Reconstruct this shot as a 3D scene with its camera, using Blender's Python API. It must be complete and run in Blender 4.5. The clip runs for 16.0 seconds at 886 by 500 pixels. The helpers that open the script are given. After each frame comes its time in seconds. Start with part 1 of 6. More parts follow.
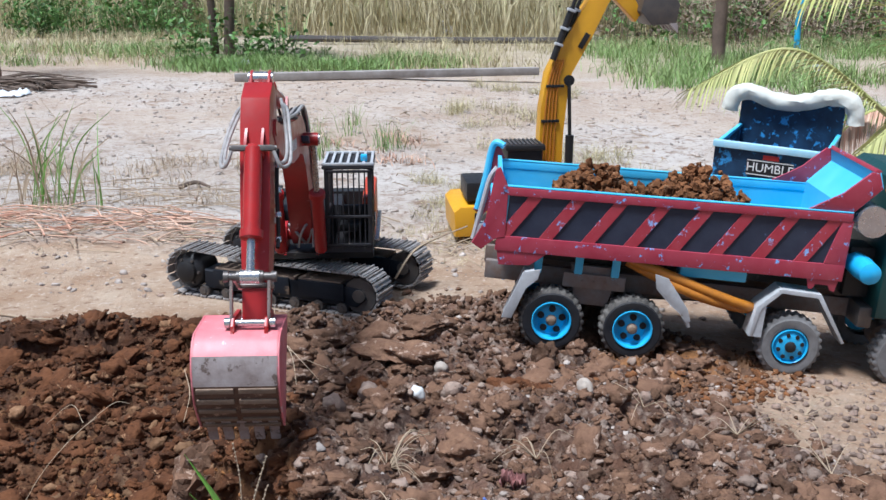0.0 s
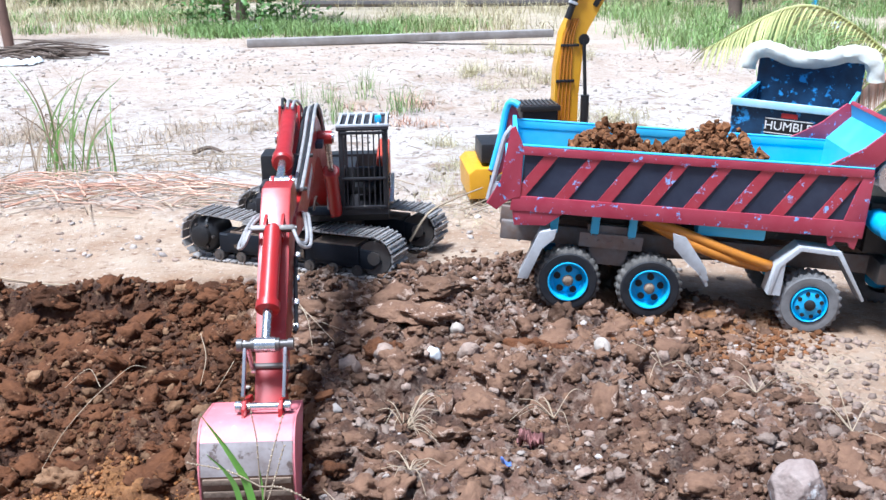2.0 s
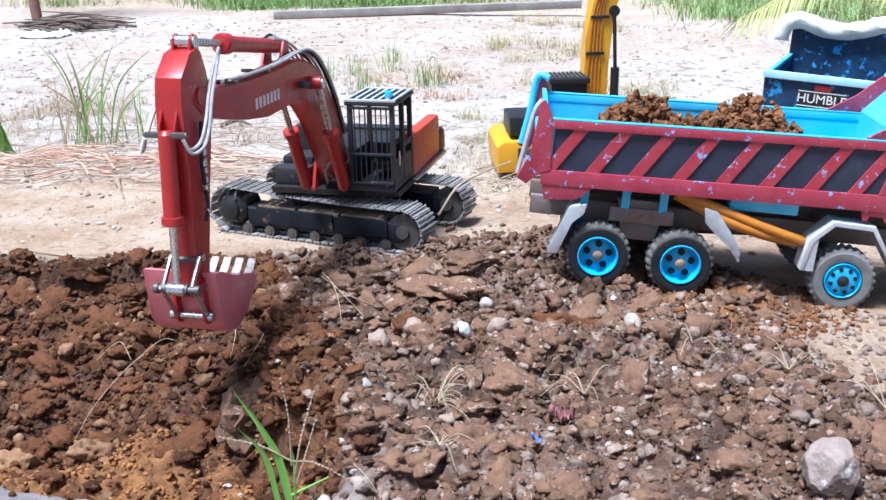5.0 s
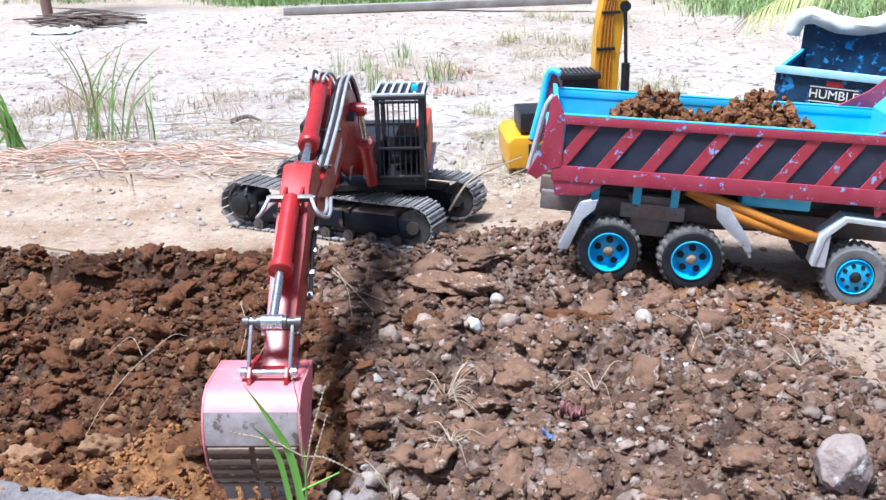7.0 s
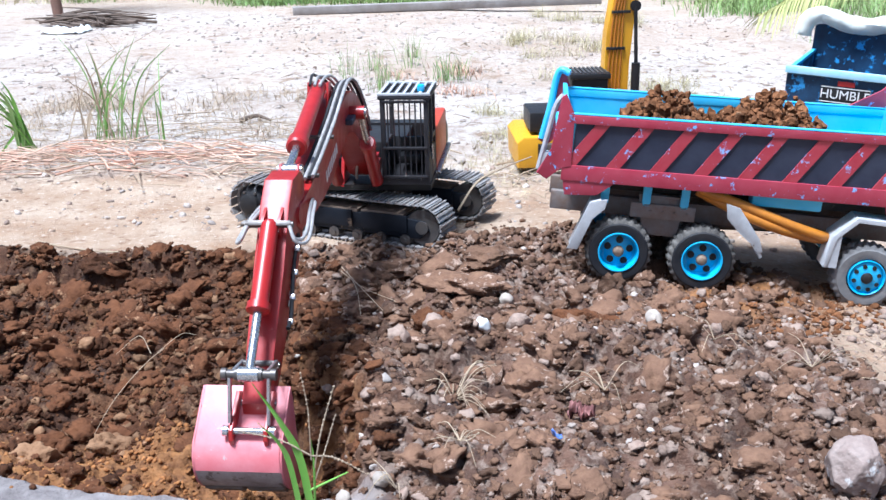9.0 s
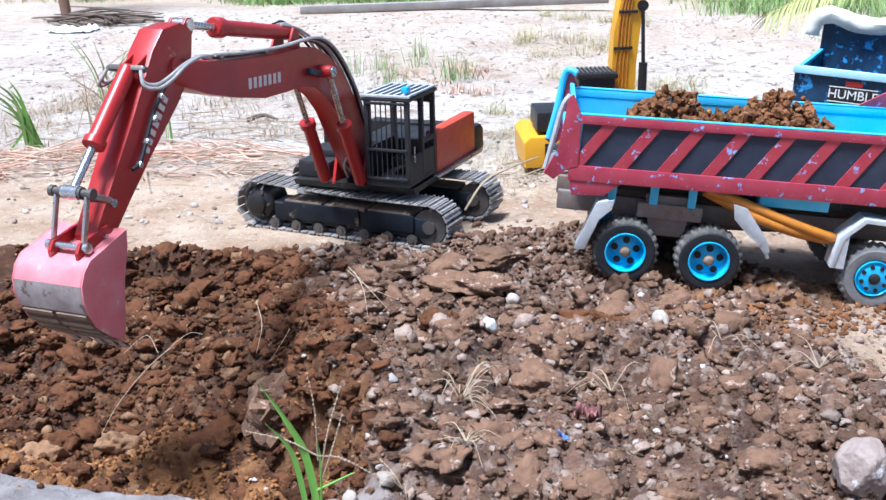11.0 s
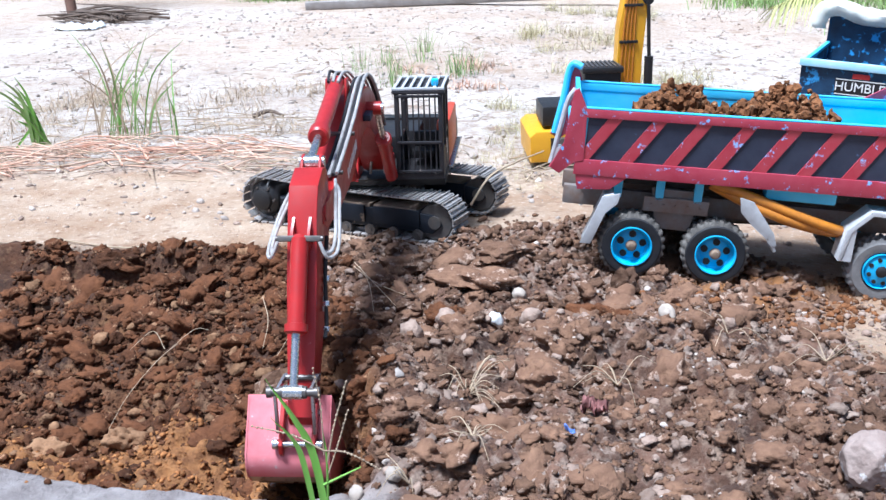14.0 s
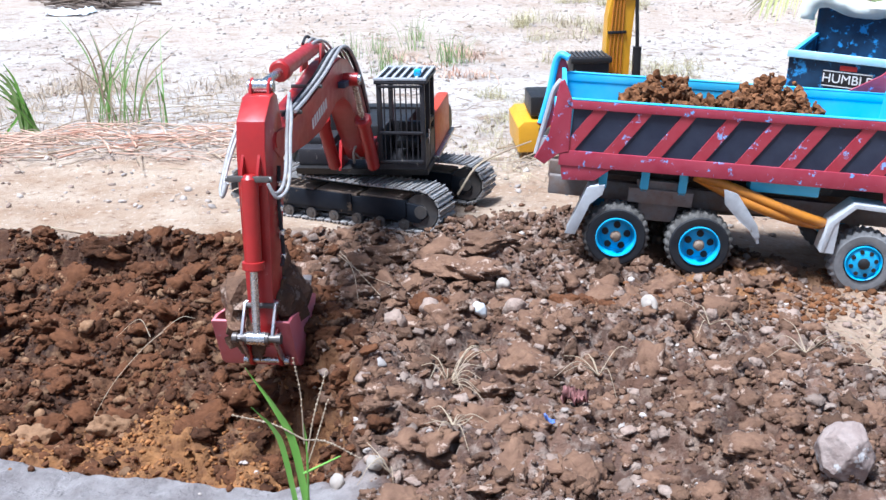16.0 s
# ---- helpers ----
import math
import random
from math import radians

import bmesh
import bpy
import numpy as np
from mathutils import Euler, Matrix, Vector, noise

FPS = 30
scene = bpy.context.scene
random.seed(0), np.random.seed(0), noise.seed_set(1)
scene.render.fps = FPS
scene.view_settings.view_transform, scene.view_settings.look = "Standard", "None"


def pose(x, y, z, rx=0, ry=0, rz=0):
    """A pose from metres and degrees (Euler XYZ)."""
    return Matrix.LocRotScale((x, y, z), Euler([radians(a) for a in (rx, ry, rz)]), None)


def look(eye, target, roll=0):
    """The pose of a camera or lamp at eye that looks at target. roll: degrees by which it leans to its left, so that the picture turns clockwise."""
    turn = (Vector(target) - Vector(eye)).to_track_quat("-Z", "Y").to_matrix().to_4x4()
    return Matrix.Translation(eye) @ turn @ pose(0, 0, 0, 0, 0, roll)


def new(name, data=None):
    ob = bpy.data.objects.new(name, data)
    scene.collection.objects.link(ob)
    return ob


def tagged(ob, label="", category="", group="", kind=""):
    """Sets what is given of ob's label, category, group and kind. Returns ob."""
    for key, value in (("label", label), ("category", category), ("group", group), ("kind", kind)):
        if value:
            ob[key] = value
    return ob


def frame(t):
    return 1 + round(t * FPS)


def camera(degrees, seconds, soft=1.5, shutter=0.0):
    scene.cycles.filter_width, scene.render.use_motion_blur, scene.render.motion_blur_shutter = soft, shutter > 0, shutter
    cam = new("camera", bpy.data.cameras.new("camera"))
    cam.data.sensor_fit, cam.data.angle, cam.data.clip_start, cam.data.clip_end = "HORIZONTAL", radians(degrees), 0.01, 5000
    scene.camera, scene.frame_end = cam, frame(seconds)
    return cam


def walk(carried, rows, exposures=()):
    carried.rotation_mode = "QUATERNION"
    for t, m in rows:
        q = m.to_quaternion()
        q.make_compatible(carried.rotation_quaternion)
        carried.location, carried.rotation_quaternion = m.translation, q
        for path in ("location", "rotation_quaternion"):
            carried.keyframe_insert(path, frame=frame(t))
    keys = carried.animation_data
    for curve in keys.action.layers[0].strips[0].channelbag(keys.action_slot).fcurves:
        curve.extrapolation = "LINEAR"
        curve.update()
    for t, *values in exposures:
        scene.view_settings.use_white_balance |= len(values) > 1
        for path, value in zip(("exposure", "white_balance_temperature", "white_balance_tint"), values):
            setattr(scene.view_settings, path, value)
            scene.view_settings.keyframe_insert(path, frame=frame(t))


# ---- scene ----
cam = camera(45.1, 16.0)
PATH = [
    (0, (0.006, 0.002, 0.504), (-0.001, 1.934, -0.013), -0.1),
    (0.5, (0.006, 0.003, 0.5), (-0.006, 1.93, -0.037), -0.3),
    (1, (0.006, 0.004, 0.5), (-0.014, 1.929, -0.044), -0.5),
    (1.5, (0.007, 0.007, 0.497), (-0.02, 1.927, -0.062), -0.7),
    (2, (0.006, 0.01, 0.494), (-0.03, 1.925, -0.083), -0.9),
    (2.5, (0.005, 0.012, 0.494), (-0.036, 1.922, -0.1), -1.0),
    (3, (0.004, 0.013, 0.494), (-0.046, 1.918, -0.114), -1.1),
    (3.5, (0.002, 0.013, 0.496), (-0.053, 1.915, -0.12), -1.1),
    (4, (0.001, 0.014, 0.495), (-0.064, 1.914, -0.125), -1.1),
    (6.5, (0.0, 0.017, 0.495), (-0.098, 1.912, -0.136), -1.3),
    (7, (-0.001, 0.017, 0.494), (-0.102, 1.912, -0.138), -1.3),
    (7.5, (-0.002, 0.018, 0.494), (-0.108, 1.913, -0.138), -1.3),
    (8, (-0.002, 0.019, 0.493), (-0.112, 1.913, -0.14), -1.3),
    (8.5, (-0.002, 0.019, 0.493), (-0.116, 1.913, -0.139), -1.3),
    (9, (-0.002, 0.02, 0.492), (-0.119, 1.914, -0.139), -1.3),
    (11.5, (-0.002, 0.02, 0.494), (-0.135, 1.912, -0.139), -1.4),
    (12, (-0.002, 0.02, 0.492), (-0.138, 1.913, -0.139), -1.5),
    (12.5, (-0.002, 0.021, 0.492), (-0.14, 1.913, -0.14), -1.5),
    (13, (-0.002, 0.021, 0.492), (-0.142, 1.912, -0.143), -1.6),
    (13.5, (-0.001, 0.022, 0.491), (-0.144, 1.913, -0.146), -1.7),
    (14, (-0.001, 0.021, 0.492), (-0.143, 1.91, -0.148), -1.7),
    (14.5, (0.001, 0.023, 0.494), (-0.145, 1.911, -0.151), -1.6),
    (15, (0.003, 0.026, 0.492), (-0.145, 1.911, -0.161), -1.5),
    (15.5, (0.005, 0.021, 0.492), (-0.135, 1.903, -0.17), -1.4),
    (16, (0.011, 0.017, 0.497), (-0.12, 1.899, -0.166), -1.3),
]
walk(cam, [(t, look(eye, target, roll)) for t, eye, target, roll in PATH], [(0, 0.40, 5600, 7), (0.5, 0.70, 5500, 7), (1.0, 0.94, 5400, 7), (1.5, 1.0, 5350, 7), (2.5, 1.0, 5300, 7), (16, 1.0, 5300, 7)])

# ---- light ----
world = bpy.data.worlds.new("sky")
scene.world = world
world.use_nodes = True
wn = world.node_tree.nodes
sky = wn.new("ShaderNodeTexSky")
sky.sky_type = "NISHITA"
sky.sun_disc = False
sky.sun_elevation = radians(70)
sky.sun_rotation = radians(227)
sky.dust_density = 3.0
sky.ozone_density = 0.6
world.node_tree.links.new(sky.outputs["Color"], wn["Background"].inputs["Color"])
wn["Background"].inputs["Strength"].default_value = 0.062
sun_data = bpy.data.lights.new("sun", "SUN")
sun_data.energy = 4.3
sun_data.angle = radians(14)
sun_data.color = (1.0, 0.985, 0.96)
sun = new("sun", sun_data)
sun.matrix_world = look((-0.55, 0.6, 3.0), (0.2, 1.3, 0.0))


# ---- mesh helpers ----
def part(name, bm, material, parent=None, label="", smooth=True, angle=35):
    """One mesh object out of bm, under parent."""
    me = bpy.data.meshes.new(name)
    bmesh.ops.recalc_face_normals(bm, faces=bm.faces[:])
    bm.to_mesh(me)
    bm.free()
    for m in (material if isinstance(material, (list, tuple)) else [material]):
        me.materials.append(m)
    if smooth:
        me.polygons.foreach_set("use_smooth", [True] * len(me.polygons))
        me.set_sharp_from_angle(angle=radians(angle))
    ob = new(name, me)
    if parent:
        ob.parent = parent
    if label:
        ob["label"] = label
    return ob


def shared(name, mesh, parent, m):
    """One more object on a mesh that exists."""
    ob = new(name, mesh)
    ob.parent = parent
    ob.matrix_basis = m
    return ob


def empty(name, m):
    ob = new(name)
    ob.empty_display_size = 0.02
    ob.matrix_basis = m
    return ob


def B():
    return bmesh.new()


def box(bm, c, s, rot=None, bev=0.0):
    """A box with centre c and sizes s, turned by rot, with bevelled edges."""
    vs = bmesh.ops.create_cube(bm, size=1.0)["verts"]
    for v in vs:
        v.co = Vector((v.co.x * s[0], v.co.y * s[1], v.co.z * s[2]))
    if bev:
        es = list({e for v in vs for e in v.link_edges})
        r = bmesh.ops.bevel(bm, geom=es, offset=bev, segments=2, affect="EDGES", profile=0.6)
        vs = list({v for f in r["faces"] for v in f.verts} | {v for v in vs if v.is_valid})
    m = Matrix.Translation(c) @ (rot if rot else Matrix())
    for v in vs:
        v.co = m @ v.co
    return bm


def rod(bm, p, q, r, r2=None, seg=14, caps=True):
    """A round bar from p to q."""
    p, q = Vector(p), Vector(q)
    d = q - p
    m = Matrix.Translation((p + q) / 2) @ d.to_track_quat("Z", "Y").to_matrix().to_4x4()
    bmesh.ops.create_cone(bm, cap_ends=caps, segments=seg, radius1=r, radius2=r if r2 is None else r2, depth=d.length, matrix=m)
    return bm


def lathe(bm, prof, m, seg=28, caps=True):
    """A turned shape: prof is rows of (height, radius) along z, placed by m."""
    rings = []
    for h, r in prof:
        rings.append([bm.verts.new(m @ Vector((r * math.cos(2 * math.pi * i / seg), r * math.sin(2 * math.pi * i / seg), h))) for i in range(seg)])
    for a, b in zip(rings, rings[1:]):
        for i in range(seg):
            bm.faces.new((a[i], a[(i + 1) % seg], b[(i + 1) % seg], b[i]))
    if caps:
        bm.faces.new(rings[0][::-1])
        bm.faces.new(rings[-1])
    return bm


def spline(pts, n=6):
    """Points on a smooth line through pts."""
    P = [Vector(p) for p in pts]
    P = [P[0] * 2 - P[1]] + P + [P[-1] * 2 - P[-2]]
    out = []
    for i in range(1, len(P) - 2):
        for k in range(n):
            u = k / n
            a, b, c, d = P[i - 1:i + 3]
            out.append(0.5 * ((2 * b) + (c - a) * u + (2 * a - 5 * b + 4 * c - d) * u * u + (3 * b - a - 3 * c + d) * u ** 3))
    out.append(P[-2])
    return out


def tube(bm, pts, r, seg=8, n=6, taper=None):
    """A bent tube along a smooth line."""
    line = spline(pts, n) if n > 1 else [Vector(p) for p in pts]
    rings = []
    side = None
    for i, p in enumerate(line):
        d = (line[min(i + 1, len(line) - 1)] - line[max(i - 1, 0)]).normalized()
        if side is None:
            side = d.orthogonal().normalized()
        side = (side - d * side.dot(d)).normalized()
        up = d.cross(side)
        rr = r if taper is None else r + (taper - r) * i / (len(line) - 1)
        rings.append([bm.verts.new(p + (side * math.cos(2 * math.pi * k / seg) + up * math.sin(2 * math.pi * k / seg)) * rr) for k in range(seg)])
    for a, b in zip(rings, rings[1:]):
        for i in range(seg):
            bm.faces.new((a[i], a[(i + 1) % seg], b[(i + 1) % seg], b[i]))
    bm.faces.new(rings[0][::-1])
    bm.faces.new(rings[-1])
    return bm


def prism(bm, poly, y0, y1, bev=0.0, m=None):
    """A side outline (x, z) given thickness from y0 to y1."""
    a = [bm.verts.new((x, y0, z)) for x, z in poly]
    b = [bm.verts.new((x, y1, z)) for x, z in poly]
    n = len(poly)
    fs = [bm.faces.new(a), bm.faces.new(b[::-1])]
    for i in range(n):
        fs.append(bm.faces.new((a[i], b[i], b[(i + 1) % n], a[(i + 1) % n])))
    vs = a + b
    if bev:
        es = list({e for f in fs[:2] for e in f.edges})
        r = bmesh.ops.bevel(bm, geom=es, offset=bev, segments=2, affect="EDGES", profile=0.6)
        vs = list({v for f in r["faces"] for v in f.verts} | {v for v in vs if v.is_valid})
    if m:
        for v in vs:
            v.co = m @ v.co
    return bm


def torus_tyre(bm, R, w, m, lugs=26):
    """A tyre with a blocky tread; the axle is z."""
    seg = lugs * 4
    prof = [(-0.5, 0.60, 0), (-0.5, 0.80, 0), (-0.47, 0.91, 1), (-0.39, 0.985, 1), (-0.05, 0.985, 1), (0.0, 0.93, 0), (0.05, 0.985, 2), (0.39, 0.985, 2), (0.47, 0.91, 2), (0.5, 0.80, 0), (0.5, 0.60, 0), (-0.1, 0.56, 0)]
    rings = []
    for h, r, kind in prof:
        ring = []
        for i in range(seg):
            low = kind and (i // 2 + kind) % 2
            rr = R * (r - (0.055 if r > 0.95 else 0.03) * low)
            a = 2 * math.pi * (i + 0.8 * abs(h)) / seg
            ring.append(bm.verts.new(m @ Vector((rr * math.cos(a), rr * math.sin(a), h * w))))
        rings.append(ring)
    for a, b in zip(rings, rings[1:]):
        for i in range(seg):
            bm.faces.new((a[i], a[(i + 1) % seg], b[(i + 1) % seg], b[i]))
    return bm


# ---- smooth random fields ----
def lattice(ix, iy, seed):
    h = (ix.astype(np.int64) * 374761393 + iy.astype(np.int64) * 668265263 + seed * 974634777) & 0xFFFFFFFF
    h = ((h ^ (h >> 13)) * 1274126177) & 0xFFFFFFFF
    return ((h ^ (h >> 16)) & 0xFFFF) / 65535.0


def vnoise(x, y, seed=0):
    ix, iy = np.floor(x), np.floor(y)
    fx, fy = x - ix, y - iy
    fx, fy = fx * fx * (3 - 2 * fx), fy * fy * (3 - 2 * fy)
    a, b = lattice(ix, iy, seed), lattice(ix + 1, iy, seed)
    c, d = lattice(ix, iy + 1, seed), lattice(ix + 1, iy + 1, seed)
    return (a * (1 - fx) + b * fx) * (1 - fy) + (c * (1 - fx) + d * fx) * fy - 0.5


def fbm(x, y, f, octaves=4, seed=0, gain=0.5):
    s, amp = 0.0, 1.0
    for o in range(octaves):
        s = s + amp * vnoise(x * f + 17.3 * o, y * f - 9.1 * o, seed + o)
        f, amp = f * 2.03, amp * gain
    return s


def cells(x, y, f, seed=0):
    """Distance to the nearest of scattered points, in cells."""
    x, y = x * f, y * f
    ix, iy = np.floor(x), np.floor(y)
    best = np.full(np.shape(x), 9.0)
    for dx in (-1, 0, 1):
        for dy in (-1, 0, 1):
            px = ix + dx + lattice(ix + dx, iy + dy, seed)
            py = iy + dy + lattice(ix + dx, iy + dy, seed + 7)
            best = np.minimum(best, (px - x) ** 2 + (py - y) ** 2)
    return np.sqrt(best)


def sm(a, b, v):
    u = np.clip((np.asarray(v, float) - a) / (b - a), 0, 1)
    return u * u * (3 - 2 * u)


# ---- materials ----
def mat(name, color, rough=0.6, metal=0.0, second=None, scale=40.0, mix=0.5, bump=0.2, bump_scale=None, detail=6.0, spread=0.0, wear=None, wear_at=0.6, wear_scale=60.0, island=0.0, gloss=0.5):
    """A surface with two-scale variation: colour to second by noise, worn patches of wear, grain as bump."""
    m = bpy.data.materials.new(name)
    m.use_nodes = True
    nt = m.node_tree
    N, L = nt.nodes, nt.links
    bs = N["Principled BSDF"]
    bs.inputs["Metallic"].default_value = metal
    bs.inputs["Specular IOR Level"].default_value = gloss
    tc = N.new("ShaderNodeTexCoord")
    n1 = N.new("ShaderNodeTexNoise")
    n1.inputs["Scale"].default_value = scale
    n1.inputs["Detail"].default_value = detail
    n1.inputs["Roughness"].default_value = 0.65
    L.new(tc.outputs["Object"], n1.inputs["Vector"])
    second = second or tuple(c * 0.6 for c in color)
    ramp = N.new("ShaderNodeMapRange")
    ramp.inputs["From Min"].default_value = 0.5 - 0.22
    ramp.inputs["From Max"].default_value = 0.5 + 0.22
    ramp.inputs["To Max"].default_value = mix * 2
    L.new(n1.outputs["Fac"], ramp.inputs["Value"])
    mx = N.new("ShaderNodeMix")
    mx.data_type = "RGBA"
    mx.inputs["A"].default_value = (*color, 1)
    mx.inputs["B"].default_value = (*second, 1)
    L.new(ramp.outputs["Result"], mx.inputs["Factor"])
    col = mx.outputs["Result"]
    if wear:
        n2 = N.new("ShaderNodeTexNoise")
        n2.inputs["Scale"].default_value = wear_scale
        n2.inputs["Detail"].default_value = 8.0
        n2.inputs["Roughness"].default_value = 0.7
        L.new(tc.outputs["Object"], n2.inputs["Vector"])
        r2 = N.new("ShaderNodeMapRange")
        r2.inputs["From Min"].default_value = wear_at
        r2.inputs["From Max"].default_value = wear_at + 0.04
        L.new(n2.outputs["Fac"], r2.inputs["Value"])
        m2 = N.new("ShaderNodeMix")
        m2.data_type = "RGBA"
        L.new(r2.outputs["Result"], m2.inputs["Factor"])
        L.new(col, m2.inputs["A"])
        m2.inputs["B"].default_value = (*wear, 1)
        col = m2.outputs["Result"]
    if spread or island:
        hs = N.new("ShaderNodeHueSaturation")
        src = N.new("ShaderNodeNewGeometry") if island else N.new("ShaderNodeObjectInfo")
        amount = island or spread
        mr = N.new("ShaderNodeMapRange")
        mr.inputs["To Min"].default_value = 1 - amount
        mr.inputs["To Max"].default_value = 1 + amount
        L.new(src.outputs["Random Per Island" if island else "Random"], mr.inputs["Value"])
        L.new(mr.outputs["Result"], hs.inputs["Value"])
        L.new(col, hs.inputs["Color"])
        col = hs.outputs["Color"]
    L.new(col, bs.inputs["Base Color"])
    n3 = N.new("ShaderNodeTexNoise")
    n3.inputs["Scale"].default_value = bump_scale or scale * 4
    n3.inputs["Detail"].default_value = 5.0
    L.new(tc.outputs["Object"], n3.inputs["Vector"])
    rr = N.new("ShaderNodeMapRange")
    rr.inputs["To Min"].default_value = max(0.05, rough - 0.15)
    rr.inputs["To Max"].default_value = min(1.0, rough + 0.15)
    L.new(n3.outputs["Fac"], rr.inputs["Value"])
    L.new(rr.outputs["Result"], bs.inputs["Roughness"])
    if bump:
        bp = N.new("ShaderNodeBump")
        bp.inputs["Strength"].default_value = bump
        bp.inputs["Distance"].default_value = 0.003 if bump > 0.55 else 0.0015
        L.new(n3.outputs["Fac"], bp.inputs["Height"])
        L.new(bp.outputs["Normal"], bs.inputs["Normal"])
    return m


RED = mat("red_paint", (0.40, 0.017, 0.016), 0.36, 0, (0.27, 0.014, 0.014), 22, 0.5, 0.06, wear=(0.46, 0.14, 0.13), wear_at=0.64, wear_scale=38)
ORANGE_RED = mat("orange_red_paint", (0.55, 0.06, 0.022), 0.42, 0, (0.4, 0.04, 0.02), 30, 0.4, 0.05, wear=(0.2, 0.06, 0.04), wear_at=0.66)
PINK = mat("scratched_pink_red_paint", (0.60, 0.125, 0.145), 0.5, 0, (0.66, 0.24, 0.26), 26, 0.5, 0.12, wear=(0.58, 0.44, 0.43), wear_at=0.62, wear_scale=50)
WORN = mat("worn_steel", (0.42, 0.37, 0.36), 0.5, 0.2, (0.24, 0.19, 0.175), 45, 0.5, 0.25, wear=(0.14, 0.10, 0.085), wear_at=0.57, wear_scale=60)
SOILED = mat("soil_stained_steel", (0.15, 0.075, 0.045), 0.7, 0.1, (0.075, 0.038, 0.024), 50, 0.5, 0.4, wear=(0.30, 0.19, 0.13), wear_at=0.58, wear_scale=70)
STEEL = mat("bright_steel", (0.62, 0.62, 0.63), 0.25, 0.9, (0.4, 0.38, 0.36), 80, 0.4, 0.05)
DARKSTEEL = mat("dark_steel", (0.09, 0.085, 0.085), 0.45, 0.5, (0.16, 0.13, 0.11), 60, 0.4, 0.2)
SHOE = mat("track_shoe_steel", (0.40, 0.39, 0.39), 0.45, 0.15, (0.20, 0.16, 0.13), 90, 0.5, 0.3, spread=0.2)
BLACK = mat("black_paint", (0.012, 0.012, 0.015), 0.45, 0, (0.03, 0.027, 0.025), 35, 0.5, 0.1, wear=(0.11, 0.085, 0.07), wear_at=0.63, wear_scale=40, gloss=0.3)
TRACKFRAME = mat("dusty_black_paint", (0.008, 0.010, 0.016), 0.5, 0, (0.018, 0.02, 0.025), 30, 0.5, 0.12, wear=(0.17, 0.12, 0.085), wear_at=0.61, wear_scale=34, gloss=0.15)
DUST = mat("dried_mud_on_steel", (0.24, 0.17, 0.12), 0.9, 0, (0.15, 0.1, 0.07), 40, 0.5, 0.6)
CABGREY = mat("cab_grey_paint", (0.024, 0.023, 0.027), 0.5, 0.1, (0.042, 0.038, 0.040), 45, 0.5, 0.1, wear=(0.2, 0.17, 0.15), wear_at=0.62, gloss=0.25)
RUBBER = mat("black_rubber", (0.013, 0.014, 0.019), 0.7, 0, (0.03, 0.028, 0.029), 45, 0.5, 0.3, gloss=0.3)
TREAD = mat("dusty_rubber", (0.17, 0.155, 0.14), 0.9, 0, (0.05, 0.045, 0.042), 60, 0.5, 0.5, gloss=0.3)
GREYTYRE = mat("grey_dusty_rubber", (0.25, 0.24, 0.235), 0.9, 0, (0.13, 0.122, 0.118), 35, 0.5, 0.4, gloss=0.3)
HOSE = mat("grey_rubber_hose", (0.46, 0.44, 0.43), 0.45, 0.1, (0.24, 0.22, 0.21), 90, 0.5, 0.2)
BLUE = mat("light_blue_paint", (0.065, 0.46, 0.78), 0.42, 0, (0.14, 0.56, 0.82), 18, 0.5, 0.08, wear=(0.30, 0.42, 0.50), wear_at=0.66, wear_scale=30)
RIM = mat("wheel_blue_paint", (0.035, 0.40, 0.78), 0.38, 0, (0.07, 0.48, 0.78), 40, 0.4, 0.08, wear=(0.16, 0.15, 0.14), wear_at=0.66)
MAROON = mat("chipped_maroon_paint", (0.33, 0.022, 0.05), 0.45, 0, (0.40, 0.06, 0.09), 35, 0.5, 0.12, wear=(0.20, 0.45, 0.85), wear_at=0.60, wear_scale=95)
PANEL = mat("scuffed_navy_black_paint", (0.022, 0.027, 0.048), 0.5, 0, (0.042, 0.048, 0.075), 30, 0.5, 0.12, wear=(0.10, 0.15, 0.28), wear_at=0.66, wear_scale=55, gloss=0.3)
STRIPE = mat("maroon_stripe_paint", (0.36, 0.022, 0.042), 0.45, 0, (0.42, 0.06, 0.08), 40, 0.5, 0.12, wear=(0.30, 0.48, 0.85), wear_at=0.60, wear_scale=85)
BLUEBLACK = mat("flaking_blue_on_black", (0.010, 0.018, 0.038), 0.5, 0, (0.02, 0.06, 0.13), 24, 0.5, 0.15, wear=(0.06, 0.30, 0.66), wear_at=0.555, wear_scale=42, gloss=0.3)
PALEBLUE = mat("pale_blue_paint", (0.30, 0.58, 0.76), 0.45, 0, (0.46, 0.66, 0.76), 30, 0.5, 0.1, wear=(0.5, 0.55, 0.58), wear_at=0.62)
WHITEMETAL = mat("white_painted_metal", (0.55, 0.56, 0.58), 0.45, 0.1, (0.36, 0.35, 0.35), 50, 0.4, 0.15, wear=(0.2, 0.16, 0.13), wear_at=0.64)
CHASSIS = mat("rusty_grey_chassis", (0.22, 0.205, 0.20), 0.65, 0.15, (0.19, 0.115, 0.08), 45, 0.5, 0.3)
YELLOW = mat("yellow_paint", (0.72, 0.36, 0.012), 0.4, 0, (0.62, 0.30, 0.015), 25, 0.4, 0.06, wear=(0.3, 0.16, 0.04), wear_at=0.68)
ORANGEHOSE = mat("orange_hose", (0.55, 0.20, 0.012), 0.45, 0, (0.36, 0.13, 0.02), 50, 0.5, 0.15)
